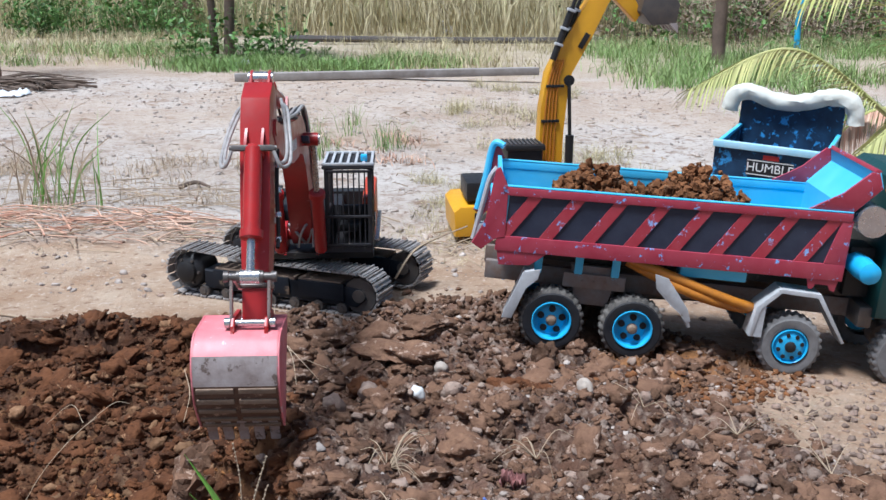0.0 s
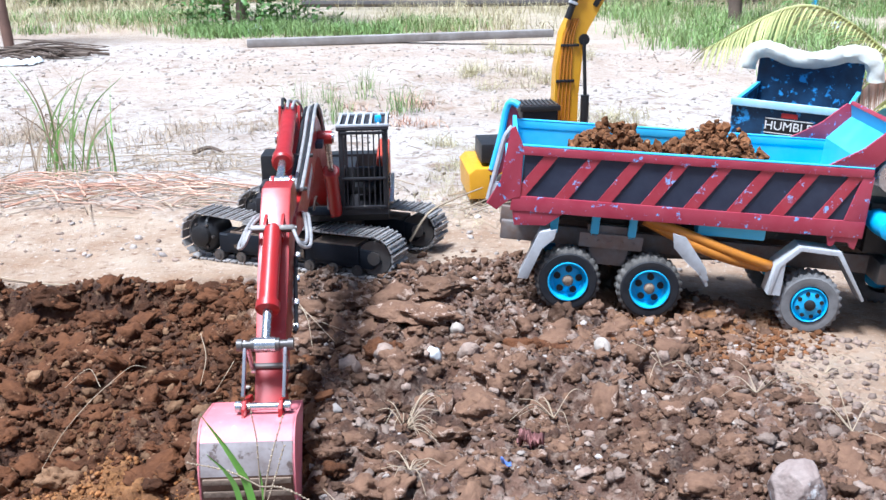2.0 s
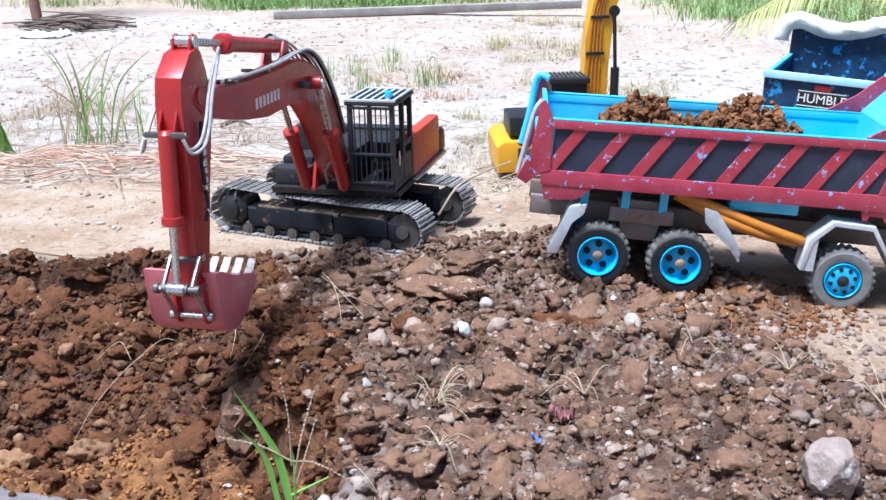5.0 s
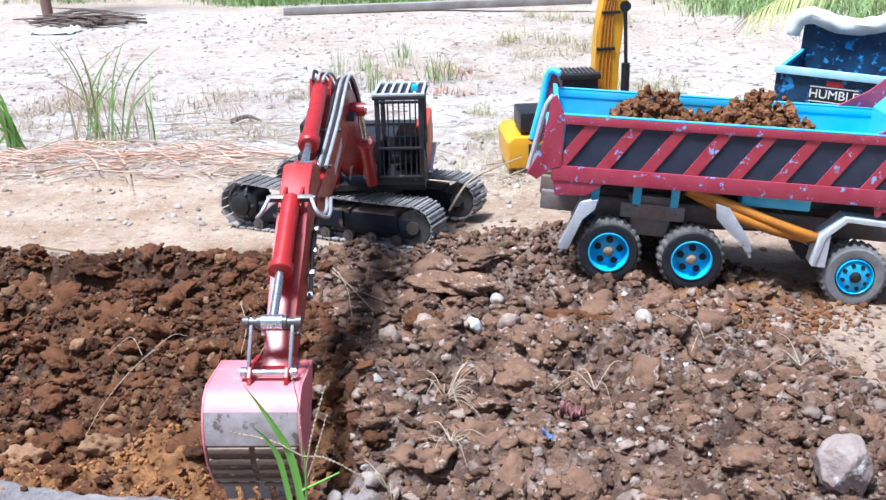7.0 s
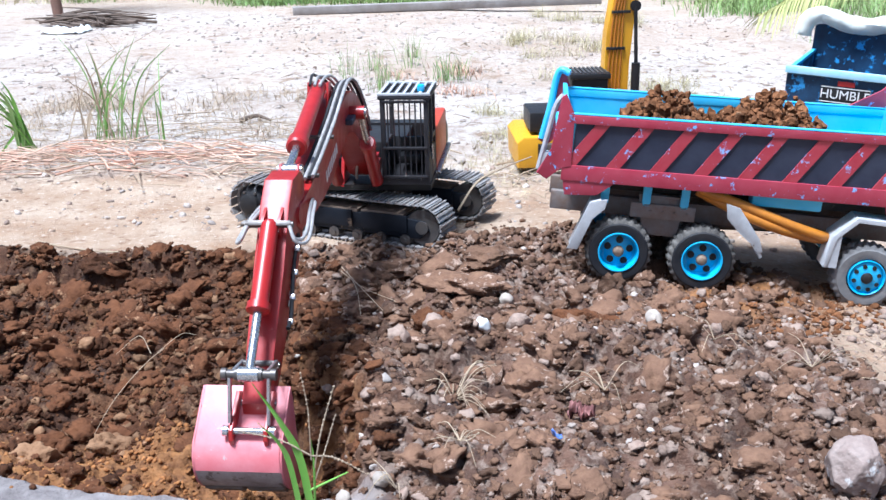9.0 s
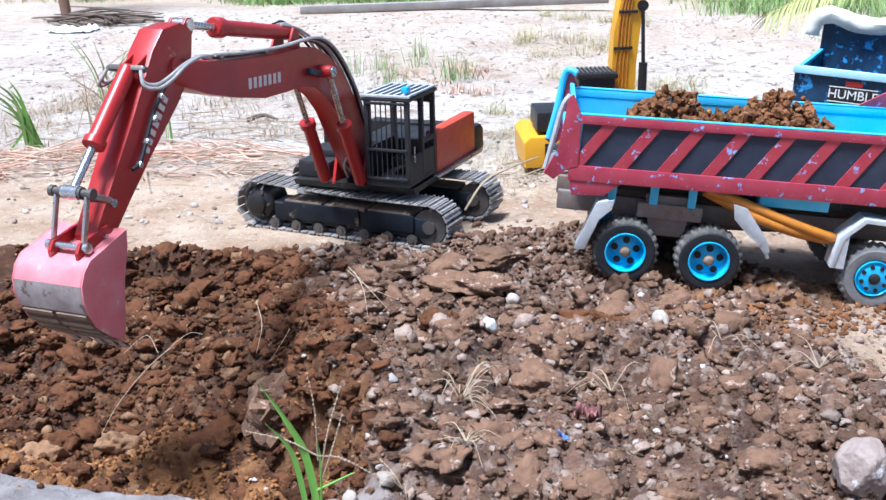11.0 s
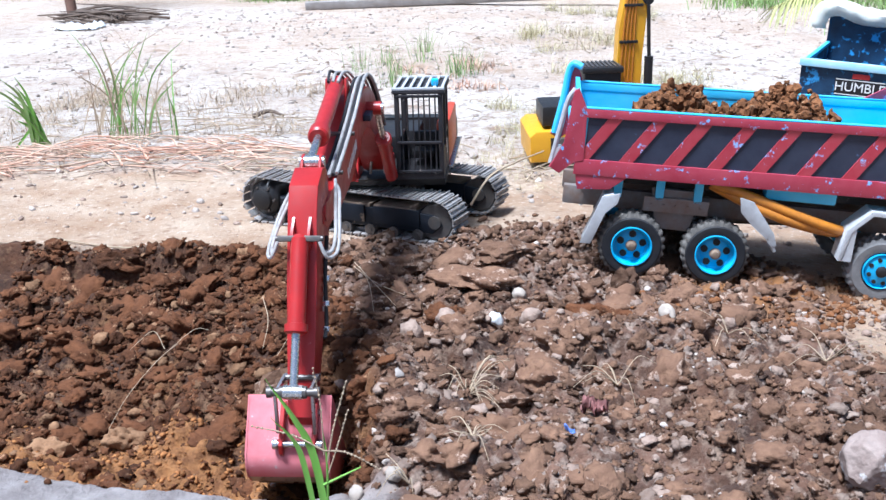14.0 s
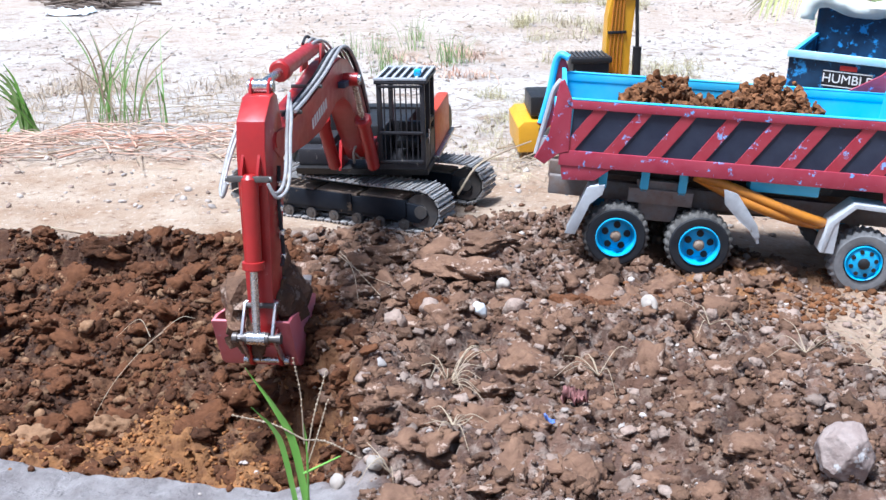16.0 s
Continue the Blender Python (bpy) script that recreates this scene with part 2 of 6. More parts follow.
GREEN = mat("dark_green_paint", (0.008, 0.045, 0.042), 0.4, 0, (0.015, 0.06, 0.06), 30, 0.4, 0.06)
WHITE = mat("white_paint", (0.75, 0.75, 0.74), 0.5, 0, (0.6, 0.6, 0.58), 60, 0.4, 0.1)
FOAM = mat("white_padding", (0.72, 0.72, 0.66), 0.9, 0, (0.58, 0.57, 0.5), 30, 0.5, 0.6, bump_scale=60)
REDSIGN = mat("red_sign_paint", (0.5, 0.03, 0.03), 0.5, 0, (0.35, 0.03, 0.03), 60, 0.4, 0.1)
CHROME = mat("dull_chrome", (0.5, 0.49, 0.5), 0.3, 0.8, (0.36, 0.3, 0.3), 50, 0.4, 0.1)
STONE = mat("pale_stone", (0.40, 0.35, 0.30), 0.85, 0, (0.34, 0.27, 0.22), 35, 0.5, 0.7, bump_scale=90, spread=0.2)
ROCK = mat("grey_rock", (0.35, 0.28, 0.245), 0.85, 0, (0.20, 0.14, 0.12), 26, 0.5, 0.9, bump_scale=110, wear=(0.48, 0.45, 0.43), wear_at=0.58, wear_scale=22, gloss=0.2)
CLOD = mat("heap_soil_clod", (0.19, 0.108, 0.066), 0.95, 0, (0.070, 0.036, 0.024), 60, 0.5, 1.0, bump_scale=260, island=0.4, wear=(0.29, 0.205, 0.155), wear_at=0.57, wear_scale=60, gloss=0.2)
# pit clods match the pit soil: redder, with its shade in the base colour
PITCLOD = mat("pit_soil_clod", (0.125, 0.050, 0.021), 0.95, 0, (0.036, 0.014, 0.007), 60, 0.5, 1.0, bump_scale=260, island=0.45, wear=(0.22, 0.12, 0.065), wear_at=0.59, wear_scale=60, gloss=0.2)
OCHRECLOD = mat("ochre_soil_clod", (0.27, 0.155, 0.085), 0.95, 0, (0.13, 0.065, 0.032), 60, 0.5, 1.0, bump_scale=240, island=0.3, gloss=0.2)
PALECLOD = mat("dry_soil_clod", (0.33, 0.25, 0.20), 0.95, 0, (0.19, 0.125, 0.095), 60, 0.5, 1.0, bump_scale=240, island=0.3, gloss=0.25)
RUSTCLOD = mat("rust_brown_soil", (0.23, 0.098, 0.040), 0.95, 0, (0.10, 0.040, 0.017), 60, 0.5, 1.0, bump_scale=240, island=0.35, wear=(0.34, 0.19, 0.10), wear_at=0.6, wear_scale=60, gloss=0.2)
ORANGESOIL = mat("orange_subsoil_crumb", (0.34, 0.155, 0.055), 0.95, 0, (0.19, 0.075, 0.026), 60, 0.5, 1.0, bump_scale=240, island=0.35, gloss=0.2)
GRAVEL = mat("pale_gravel", (0.46, 0.40, 0.36), 0.9, 0, (0.3, 0.24, 0.2), 60, 0.5, 0.6, bump_scale=200, island=0.35)
WOOD = mat("weathered_wood", (0.36, 0.33, 0.31), 0.85, 0, (0.2, 0.17, 0.15), 12, 0.5, 0.5)
BARK = mat("bark", (0.17, 0.12, 0.09), 0.95, 0, (0.09, 0.065, 0.05), 14, 0.5, 0.9, bump_scale=40)
PALEBARK = mat("reddish_bark", (0.25, 0.14, 0.10), 0.9, 0, (0.15, 0.09, 0.07), 14, 0.5, 0.7, bump_scale=40)
LEAF = mat("green_leaf", (0.065, 0.15, 0.025), 0.55, 0, (0.10, 0.19, 0.035), 18, 0.5, 0.1, island=0.35)
BLADE = mat("fresh_grass_blade", (0.13, 0.32, 0.035), 0.5, 0, (0.20, 0.36, 0.07), 18, 0.5, 0.1, island=0.2)
GRASSMAT = mat("grass_green", (0.14, 0.26, 0.06), 0.65, 0, (0.27, 0.32, 0.12), 3, 0.5, 0.1, island=0.4)
DRYGRASS = mat("dry_grass", (0.50, 0.42, 0.27), 0.75, 0, (0.36, 0.32, 0.16), 3, 0.5, 0.1, island=0.4)
STRAW = mat("straw_stem", (0.44, 0.35, 0.24), 0.8, 0, (0.3, 0.21, 0.14), 30, 0.5, 0.1, island=0.3)
HUSK = mat("orange_brown_husk", (0.46, 0.22, 0.14), 0.85, 0, (0.62, 0.47, 0.36), 14, 0.5, 0.2, island=0.35)
THICKET = mat("dry_thicket", (0.15, 0.11, 0.075), 0.85, 0, (0.24, 0.18, 0.12), 4, 0.5, 0.1, island=0.5)
FROND = mat("palm_leaflet", (0.33, 0.36, 0.11), 0.5, 0, (0.50, 0.45, 0.22), 5, 0.5, 0.1, island=0.3)
PLASTIC = mat("white_plastic_sheet", (0.72, 0.74, 0.78), 0.4, 0, (0.6, 0.62, 0.66), 15, 0.4, 0.4)
PINKLEAF = mat("dried_pink_leaf", (0.32, 0.13, 0.12), 0.7, 0, (0.2, 0.09, 0.08), 60, 0.5, 0.4)
BLUEBIT = mat("blue_plastic", (0.12, 0.2, 0.55), 0.4, 0, (0.1, 0.16, 0.4), 60, 0.4, 0.1)
GLASS = bpy.data.materials.new("tinted_glass")
GLASS.use_nodes = True
GLASS.node_tree.nodes["Principled BSDF"].inputs["Base Color"].default_value = (0.02, 0.025, 0.03, 1)
GLASS.node_tree.nodes["Principled BSDF"].inputs["Roughness"].default_value = 0.08


# ---- ground ----
def pit_edge(y):
    """Where the dug pit ends beside the heap."""
    return -0.142 - 0.28 * (np.clip(y, 0.8, 1.5) - 0.91)


def berm_edge(x):
    """Where the trodden grey mud in front of the pit ends."""
    return 0.89 + 0.19 * np.clip(-x - 0.19, 0, 0.36)


def relief(x, y):
    """Height of the ground, without its fine lumps."""
    x, y = np.asarray(x, float), np.asarray(y, float)
    z = -0.007 - 0.10 * np.clip(x - 0.14, -0.07, 0.55)
    z = z * sm(0.05, 0.12, x) * (1 - 0.6 * sm(1.7, 2.6, y)) * (0.35 + 0.65 * sm(0.9, 1.25, y))
    side = x - pit_edge(y) + 0.085 * fbm(y, x, 9, 4, 5, 0.6)
    pit = (1 - sm(-0.06, 0.03, side)) * sm(-1.5, -1.1, x)
    crest = 1.455 + 0.05 * vnoise(x * 7, y * 2, 8) + 0.03 * vnoise(x * 19, y * 5, 18) - 0.07 * sm(-0.42, -0.28, x)
    wall = -0.038 * (1 - sm(crest - 0.032, crest, y)) - 0.082 * (1 - sm(1.10, crest - 0.03, y))
    wall = wall - 0.02 * sm(0.09, 0.02, np.hypot(x + 0.215, (y - 1.03) * 0.7))
    near = sm(0.022, -0.03, y - berm_edge(x) + 0.03 * fbm(x, y, 12, 3, 3))
    z = z + pit * (wall * (1 - near) + near * -0.042)
    z = z - (1 - pit) * 0.03 * sm(0.95, 0.8, y) * (1 - sm(0.0, 0.15, x))
    # bank behind the parked machines and gentle rise of the far ground
    z = z + 0.035 * sm(2.4, 5.0, y) + 0.015 * sm(1.8, 2.4, y) * (1 - sm(-0.3, 0.1, x))
    return z


def soil_mask(x, y):
    edge = 1.46 + 0.09 * sm(-0.15, 0.0, x) + 0.05 * fbm(x, y, 6, 3, 21) - 0.13 * sm(0.25, 0.4, x)
    m = 1 - sm(edge - 0.02, edge + 0.06, y)
    m = m * sm(-1.7, -1.3, x + 0.2 * fbm(x, y, 3, 3, 33)) * sm(0.3, 0.6, y + 0.2 * fbm(x, y, 3, 3, 34))
    return m * (1 - sm(0.36, 0.48, x + 0.12 * fbm(x, y, 5, 3, 31) - 0.25 * sm(1.05, 0.85, y)))


def berm_mask(x, y):
    return sm(0.012, -0.02, y - berm_edge(x) + 0.03 * fbm(x, y, 12, 3, 3)) * (1 - sm(-0.05, 0.02, x - pit_edge(y) + 0.05 * fbm(x, y, 9, 3, 45)))


def knob(d, r=0.72):
    """A rounded lump from the distance to its middle."""
    return np.sqrt(np.clip(1 - (d / r) ** 2, 0, 1)) - 0.5


def ground_height(x, y):
    z = relief(x, y)
    s = soil_mask(x, y)
    near = 1 - sm(2.0, 4.0, y)
    rough = s * (1 - 0.85 * berm_mask(x, y))
    wx, wy = x + 0.012 * fbm(x, y, 30, 3, 4), y + 0.012 * fbm(x, y, 30, 3, 14)
    big = sm(-0.15, 0.2, fbm(x, y, 7, 2, 51))
    lump = 0.040 * fbm(x, y, 8, 5, 1, 0.55) + 0.018 * big * knob(cells(wx, wy, 17, 2)) + 0.012 * knob(cells(wx, wy, 37, 3)) + 0.0075 * knob(cells(wx, wy, 76, 6)) + 0.0035 * knob(cells(wx, wy, 160, 16))
    z = z + rough * lump
    z = z + (1 - s) * (0.012 * fbm(x, y, 3, 4, 11) * near + 0.004 * fbm(x, y, 25, 3, 12) * near + 0.05 * fbm(x, y, 0.5, 3, 13) * sm(2.5, 6, y))
    z = z + s * berm_mask(x, y) * 0.004 * fbm(x, y, 60, 3, 52)
    return z


def steps(parts):
    out = []
    for a, b, d in parts:
        out += list(np.arange(a, b - 1e-9, d))
    return np.array(out + [parts[-1][1]])


gx = steps([(-80, -20, 10), (-20, -5, 1.5), (-5, -1.6, 0.12), (-1.6, -0.72, 0.022), (-0.72, 0.66, 0.0027), (0.66, 1.6, 0.022), (1.6, 5, 0.12), (5, 20, 1.5), (20, 80, 10)])
gy = steps([(-60, -4, 8), (-4, 0.4, 0.4), (0.4, 0.76, 0.03), (0.76, 1.62, 0.0027), (1.62, 2.2, 0.012), (2.2, 4.5, 0.04), (4.5, 9, 0.12), (9, 20, 0.8), (20, 120, 8)])
GX, GY = np.meshgrid(gx, gy)
GZ = ground_height(GX, GY)
nx, ny = len(gx), len(gy)
idx = np.arange(nx * ny).reshape(ny, nx)
quads = np.stack([idx[:-1, :-1], idx[:-1, 1:], idx[1:, 1:], idx[1:, :-1]], -1).reshape(-1, 4)
gme = bpy.data.meshes.new("ground")
gme.vertices.add(nx * ny)
gme.vertices.foreach_set("co", np.stack([GX, GY, GZ], -1).ravel())
gme.loops.add(quads.size)
gme.loops.foreach_set("vertex_index", quads.ravel())
gme.polygons.add(len(quads))
gme.polygons.foreach_set("loop_start", np.arange(0, quads.size, 4))
gme.update(calc_edges=True)
gme.polygons.foreach_set("use_smooth", [True] * len(quads))
# what the ground is made of: moist soil, rust-coloured subsoil, wet grey mud, grass litter
soil = soil_mask(GX, GY)
dug = 1 - sm(-0.03, 0.03, GX - pit_edge(GY) + 0.04 * fbm(GX, GY, 11, 3, 53))
floor_edge = 1.13 - 0.09 * sm(-0.42, -0.30, GX) + 0.06 * fbm(GX, GY, 14, 3, 41)
rust = soil * (dug * sm(0.02, -0.04, GY - floor_edge) + 0.45 * dug * sm(0.12, 0.35, fbm(GX, GY, 9, 3, 43)))
rust = np.clip(rust + sm(0.18, 0.26, GX) * sm(1.22, 1.3, GY) * sm(1.5, 1.44, GY) * soil, 0, 1)
rust = np.clip(rust + (1 - soil) * (0.10 * sm(-2.6, -1.6, GX) * sm(2.8, 1.6, GX) * sm(0.0, 0.6, GY) * sm(2.0, 1.7, GY + 0.12 * fbm(GX, GY, 3, 3, 47)) + 0.2 * sm(0.0, 0.15, GX) * sm(2.4, 1.4, GX) * sm(0.0, 0.6, GY) * sm(1.75, 1.6, GY)), 0, 1)
mud = sm(-1.9, -1.4, GX + 0.3 * fbm(GX, GY, 2, 3, 48)) * sm(-0.2, 0.3, GY + 0.3 * fbm(GX, GY, 2, 3, 49)) * berm_mask(GX, GY)
tan_zone = (0.95 * sm(2.02, 1.72, GY + 0.25 * fbm(GX, GY, 4, 3, 47)) + 0.4 * sm(0.05, 0.3, fbm(GX, GY, 1.6, 4, 55))) * sm(-3.0, -2.0, GX) * sm(3.4, 2.4, GX) + 0.5 * sm(4.2, 5.5, GY)
litter = 0.75 * sm(4.5, 6.4, GY + 0.5 * fbm(GX, GY, 0.8, 3, 46)) 
zone = gme.attributes.new("zone", "FLOAT_COLOR", "POINT")
zone.data.foreach_set("color", np.stack([soil, rust, mud, litter], -1).ravel())
# pit soil: damp and redder, plus pit shade put into colour; tan outside
moist_shade_tan = gme.attributes.new("moist_shade_tan", "FLOAT", "POINT")
moist_shade_tan.data.foreach_set("value", np.where(soil > 0.5, np.clip(dug + 0.55 * sm(0.05, 0.3, fbm(GX, GY, 5, 3, 54)), 0, 1), np.clip(tan_zone, 0, 1)).ravel())


def ground_material():
    m = bpy.data.materials.new("ground_soil")
    m.use_nodes = True
    nt = m.node_tree
    N, L = nt.nodes, nt.links
    bs = N["Principled BSDF"]
    at = N.new("ShaderNodeAttribute")
    at.attribute_name = "zone"
    sep = N.new("ShaderNodeSeparateColor")
    L.new(at.outputs["Color"], sep.inputs["Color"])
    tc = N.new("ShaderNodeTexCoord")

    def noisy(scale, detail=8, rough=0.65):
        n = N.new("ShaderNodeTexNoise")
        n.inputs["Scale"].default_value = scale
        n.inputs["Detail"].default_value = detail
        n.inputs["Roughness"].default_value = rough
        L.new(tc.outputs["Object"], n.inputs["Vector"])
        return n.outputs["Fac"]

    def spread(fac, a, b):
        r = N.new("ShaderNodeMapRange")
        r.inputs["From Min"].default_value, r.inputs["From Max"].default_value = a, b
        L.new(fac, r.inputs["Value"])
        return r.outputs["Result"]

    def mixed(fac, a, b):
        x = N.new("ShaderNodeMix")
        x.data_type = "RGBA"
        L.new(fac, x.inputs["Factor"])
        for s, v in (("A", a), ("B", b)):
            if isinstance(v, tuple):
                x.inputs[s].default_value = (*v, 1)
            else:
                L.new(v, x.inputs[s])
        return x.outputs["Result"]

    sand = mixed(spread(noisy(2.2), 0.38, 0.62), (0.53, 0.475, 0.43), (0.41, 0.33, 0.27))
    sand = mixed(spread(noisy(38), 0.5, 0.72), sand, (0.28, 0.20, 0.15))
    sand = mixed(spread(noisy(130, 4), 0.56, 0.7), sand, (0.60, 0.55, 0.51))
    wet_shade_tan = N.new("ShaderNodeAttribute")
    wet_shade_tan.attribute_name = "moist_shade_tan"
    # pit soil below the heap's tone: damp colour and depth shade together
    dark = mixed(spread(noisy(18), 0.36, 0.64), (0.030, 0.012, 0.006), (0.115, 0.046, 0.019))
    dark = mixed(spread(noisy(60), 0.52, 0.68), dark, (0.20, 0.11, 0.058))
    pale = mixed(spread(noisy(16), 0.36, 0.64), (0.068, 0.035, 0.023), (0.225, 0.122, 0.080))
    pale = mixed(spread(noisy(60), 0.48, 0.66), pale, (0.34, 0.255, 0.20))
    brown = mixed(wet_shade_tan.outputs["Fac"], pale, dark)
    orange = mixed(spread(noisy(45), 0.36, 0.64), (0.15, 0.060, 0.021), (0.36, 0.165, 0.056))
    grey = mixed(spread(noisy(30), 0.36, 0.64), (0.20, 0.168, 0.160), (0.34, 0.30, 0.285))
    dry = mixed(spread(noisy(6), 0.36, 0.64), (0.30, 0.25, 0.14), (0.48, 0.40, 0.30))
    sand = mixed(spread(noisy(14), 0.56, 0.66), sand, (0.25, 0.17, 0.12))
    sand = mixed(spread(noisy(70, 6), 0.58, 0.66), sand, (0.22, 0.15, 0.11))
    tan = mixed(spread(noisy(9), 0.36, 0.64), (0.50, 0.385, 0.285), (0.36, 0.235, 0.15))
    tan = mixed(spread(noisy(55), 0.54, 0.68), tan, (0.24, 0.14, 0.085))
    tan = mixed(spread(noisy(120, 4), 0.57, 0.68), tan, (0.60, 0.50, 0.41))
    sand = mixed(wet_shade_tan.outputs["Fac"], sand, tan)
    c = mixed(at.outputs["Alpha"], sand, dry)
    c = mixed(sep.outputs["Red"], c, brown)
    c = mixed(sep.outputs["Green"], c, orange)
    c = mixed(sep.outputs["Blue"], c, grey)
    L.new(c, bs.inputs["Base Color"])
    r = N.new("ShaderNodeMapRange")
    r.inputs["To Min"].default_value, r.inputs["To Max"].default_value = 0.95, 0.8
    L.new(sep.outputs["Blue"], r.inputs["Value"])
    L.new(r.outputs["Result"], bs.inputs["Roughness"])
    bp = N.new("ShaderNodeBump")
    bp.inputs["Strength"].default_value = 1.0
    bp.inputs["Distance"].default_value = 0.006
    L.new(noisy(170, 6, 0.7), bp.inputs["Height"])
    L.new(bp.outputs["Normal"], bs.inputs["Normal"])
    return m


gme.materials.append(ground_material())
ground = tagged(new("ground", gme), "pale sandy ground with a dug brown pit and loose soil", "ground", kind="structure")


def gz(x, y):
    return float(ground_height(np.array([x]), np.array([y]))[0])


# ---- red excavator ----
BASE = pose(-0.2075, 1.640, 0.0, 0, 0, -21.8)
FOOT = Vector((0.0705, -0.006, 0.1116))
BOOM = 0.495
exc = tagged(empty("excavator", BASE), "red model excavator with caged grey cab, digging beside a pit", "excavator")


def crawler(y):
    """One track: frame, wheels and a closed chain of shoes."""
    side = B()
    x0, x1, r, h = -0.165, 0.132, 0.033, 0.041
    prism(side, [(x0 + 0.03, 0.018), (x1 - 0.004, 0.016), (x1 + 0.012, 0.03), (x1 + 0.004, 0.044), (x1 - 0.03, 0.047), (x0 + 0.03, 0.048)], y - 0.021, y + 0.021, 0.003)
    frame_part = part("track_frame", side, TRACKFRAME, exc, "dusty black track frame")
    for xa, xb in ((x0 + 0.045, 0.02), (0.03, x1 - 0.02)):
        bm = B()
        box(bm, ((xa + xb) / 2, y - 0.0225, 0.037), (xb - xa - 0.006, 0.004, 0.026), None, 0.0012)
        part("side_plate", bm, TRACKFRAME, frame_part)
    bm = B()
    for xa, xb in ((x0 + 0.05, x0 + 0.115), (x0 + 0.121, x0 + 0.19), (x0 + 0.196, x1 - 0.03)):
        box(bm, ((xa + xb) / 2, y, 0.0495), (xb - xa, 0.040, 0.005), pose(0, 0, 0, 0, 0.6), 0.001)
    part("mud_layer", bm, DUST, frame_part, "dried mud on top of the track frame")
    for i in range(7):
        bm = B()
        xx = x0 + 0.03 + i * 0.04
        rod(bm, (xx, y - 0.024, 0.013), (xx, y + 0.024, 0.013), 0.0085, seg=16)
        rod(bm, (xx, y - 0.026, 0.013), (xx, y - 0.022, 0.013), 0.004, seg=10)
        part("roller", bm, DARKSTEEL, frame_part)
    bm = B()
    m = Matrix.Translation((x0, y, h)) @ Matrix.Rotation(math.pi / 2, 4, "X")
    lathe(bm, [(-0.022, 0.028), (0.012, 0.028), (0.018, 0.024), (0.022, 0.017), (0.028, 0.016), (0.030, 0.012)], m, 32)
    sprocket = part("sprocket", bm, BLACK, exc, "black sprocket with hub")
    for i in range(6):
        a = 2 * math.pi * i / 6
        part("bolt", rod(B(), (x0 + 0.02 * math.cos(a), y - 0.024, h + 0.02 * math.sin(a)), (x0 + 0.02 * math.cos(a), y - 0.018, h + 0.02 * math.sin(a)), 0.0022, seg=8), DARKSTEEL, sprocket)
    bm = B()
    rod(bm, (x1, y - 0.018, 0.034), (x1, y + 0.018, 0.034), 0.026, seg=30)
    rod(bm, (x1, y - 0.022, 0.034), (x1, y + 0.022, 0.034), 0.010, seg=16)
    part("idler_wheel", bm, DARKSTEEL, exc)
    # chain line: bottom run, idler end, top run with sag, sprocket end
    pts = [Vector((x0 + (x1 - x0) * k / 20, 0, 0.0045)) for k in range(21)]
    pts += [Vector((x1 + 0.0315 * math.sin(a), 0, 0.036 - 0.0315 * math.cos(a))) for a in np.linspace(0.15, math.pi - 0.15, 12)]
    pts += [Vector((x1 + (x0 - x1) * k / 20, 0, 0.0675 + 0.0095 * k / 20 - 0.003 * math.sin(math.pi * k / 20))) for k in range(21)]
    pts += [Vector((x0 - 0.0362 * math.sin(a), 0, h + 0.0362 * math.cos(a))) for a in np.linspace(0.15, math.pi - 0.15, 12)]
    acc = [0.0]
    for a, b in zip(pts, pts[1:] + pts[:1]):
        acc.append(acc[-1] + (b - a).length)
    n = 58
    bm = B()
    box(bm, (0, 0, 0), (0.0118, 0.050, 0.0022), None, 0.0004)
    box(bm, (0.0035, 0, 0.0022), (0.0022, 0.050, 0.0032))
    box(bm, (-0.003, 0, 0.0016), (0.0015, 0.050, 0.002))
    box(bm, (0, 0.007, -0.003), (0.012, 0.004, 0.005))
    box(bm, (0, -0.007, -0.003), (0.012, 0.004, 0.005))
    first = None
    closed = pts + pts[:1]
    for k in range(n):
        s = acc[-1] * k / n
        j = max(i for i in range(len(acc) - 1) if acc[i] <= s)
        u = (s - acc[j]) / (acc[j + 1] - acc[j])
        p = closed[j].lerp(closed[j + 1], u)
        d = (closed[j + 1] - closed[j]).normalized()
        up = Vector((d.z, 0, -d.x))
        m = Matrix(((d.x, 0, up.x, p.x), (0, 1, 0, y), (d.z, 0, up.z, p.z), (0, 0, 0, 1)))
        if first is None:
            first = part("track_shoe", bm, SHOE, exc, "worn steel track shoe", smooth=False)
            first.matrix_basis = m
        else:
            shared("track_shoe", first.data, exc, m)


crawler(-0.082)
crawler(0.076)
bm = B()
box(bm, (-0.02, 0, 0.045), (0.12, 0.13, 0.03), None, 0.004)
rod(bm, (0, 0, 0.055), (0, 0, 0.078), 0.06, seg=40)
part("undercarriage", bm, BLACK, exc, "black undercarriage with slew ring")

# upper body; x forward, y to its left
house = part("upper_body", prism(B(), [(-0.19, 0.078), (0.095, 0.078), (0.10, 0.088), (-0.19, 0.088)], -0.10, 0.10, 0.002), BLACK, exc, "black deck plate")
bm = B()
box(bm, (-0.072, 0.091, 0.122), (0.165, 0.020, 0.066), None, 0.005)
part("side_cover", bm, ORANGE_RED, house, "orange-red engine side cover")
bm = B()
box(bm, (-0.078, 0.101, 0.0865), (0.20, 0.012, 0.006), None, 0.002)
part("side_step", bm, CHROME, house, "bare metal sill")
bm = B()
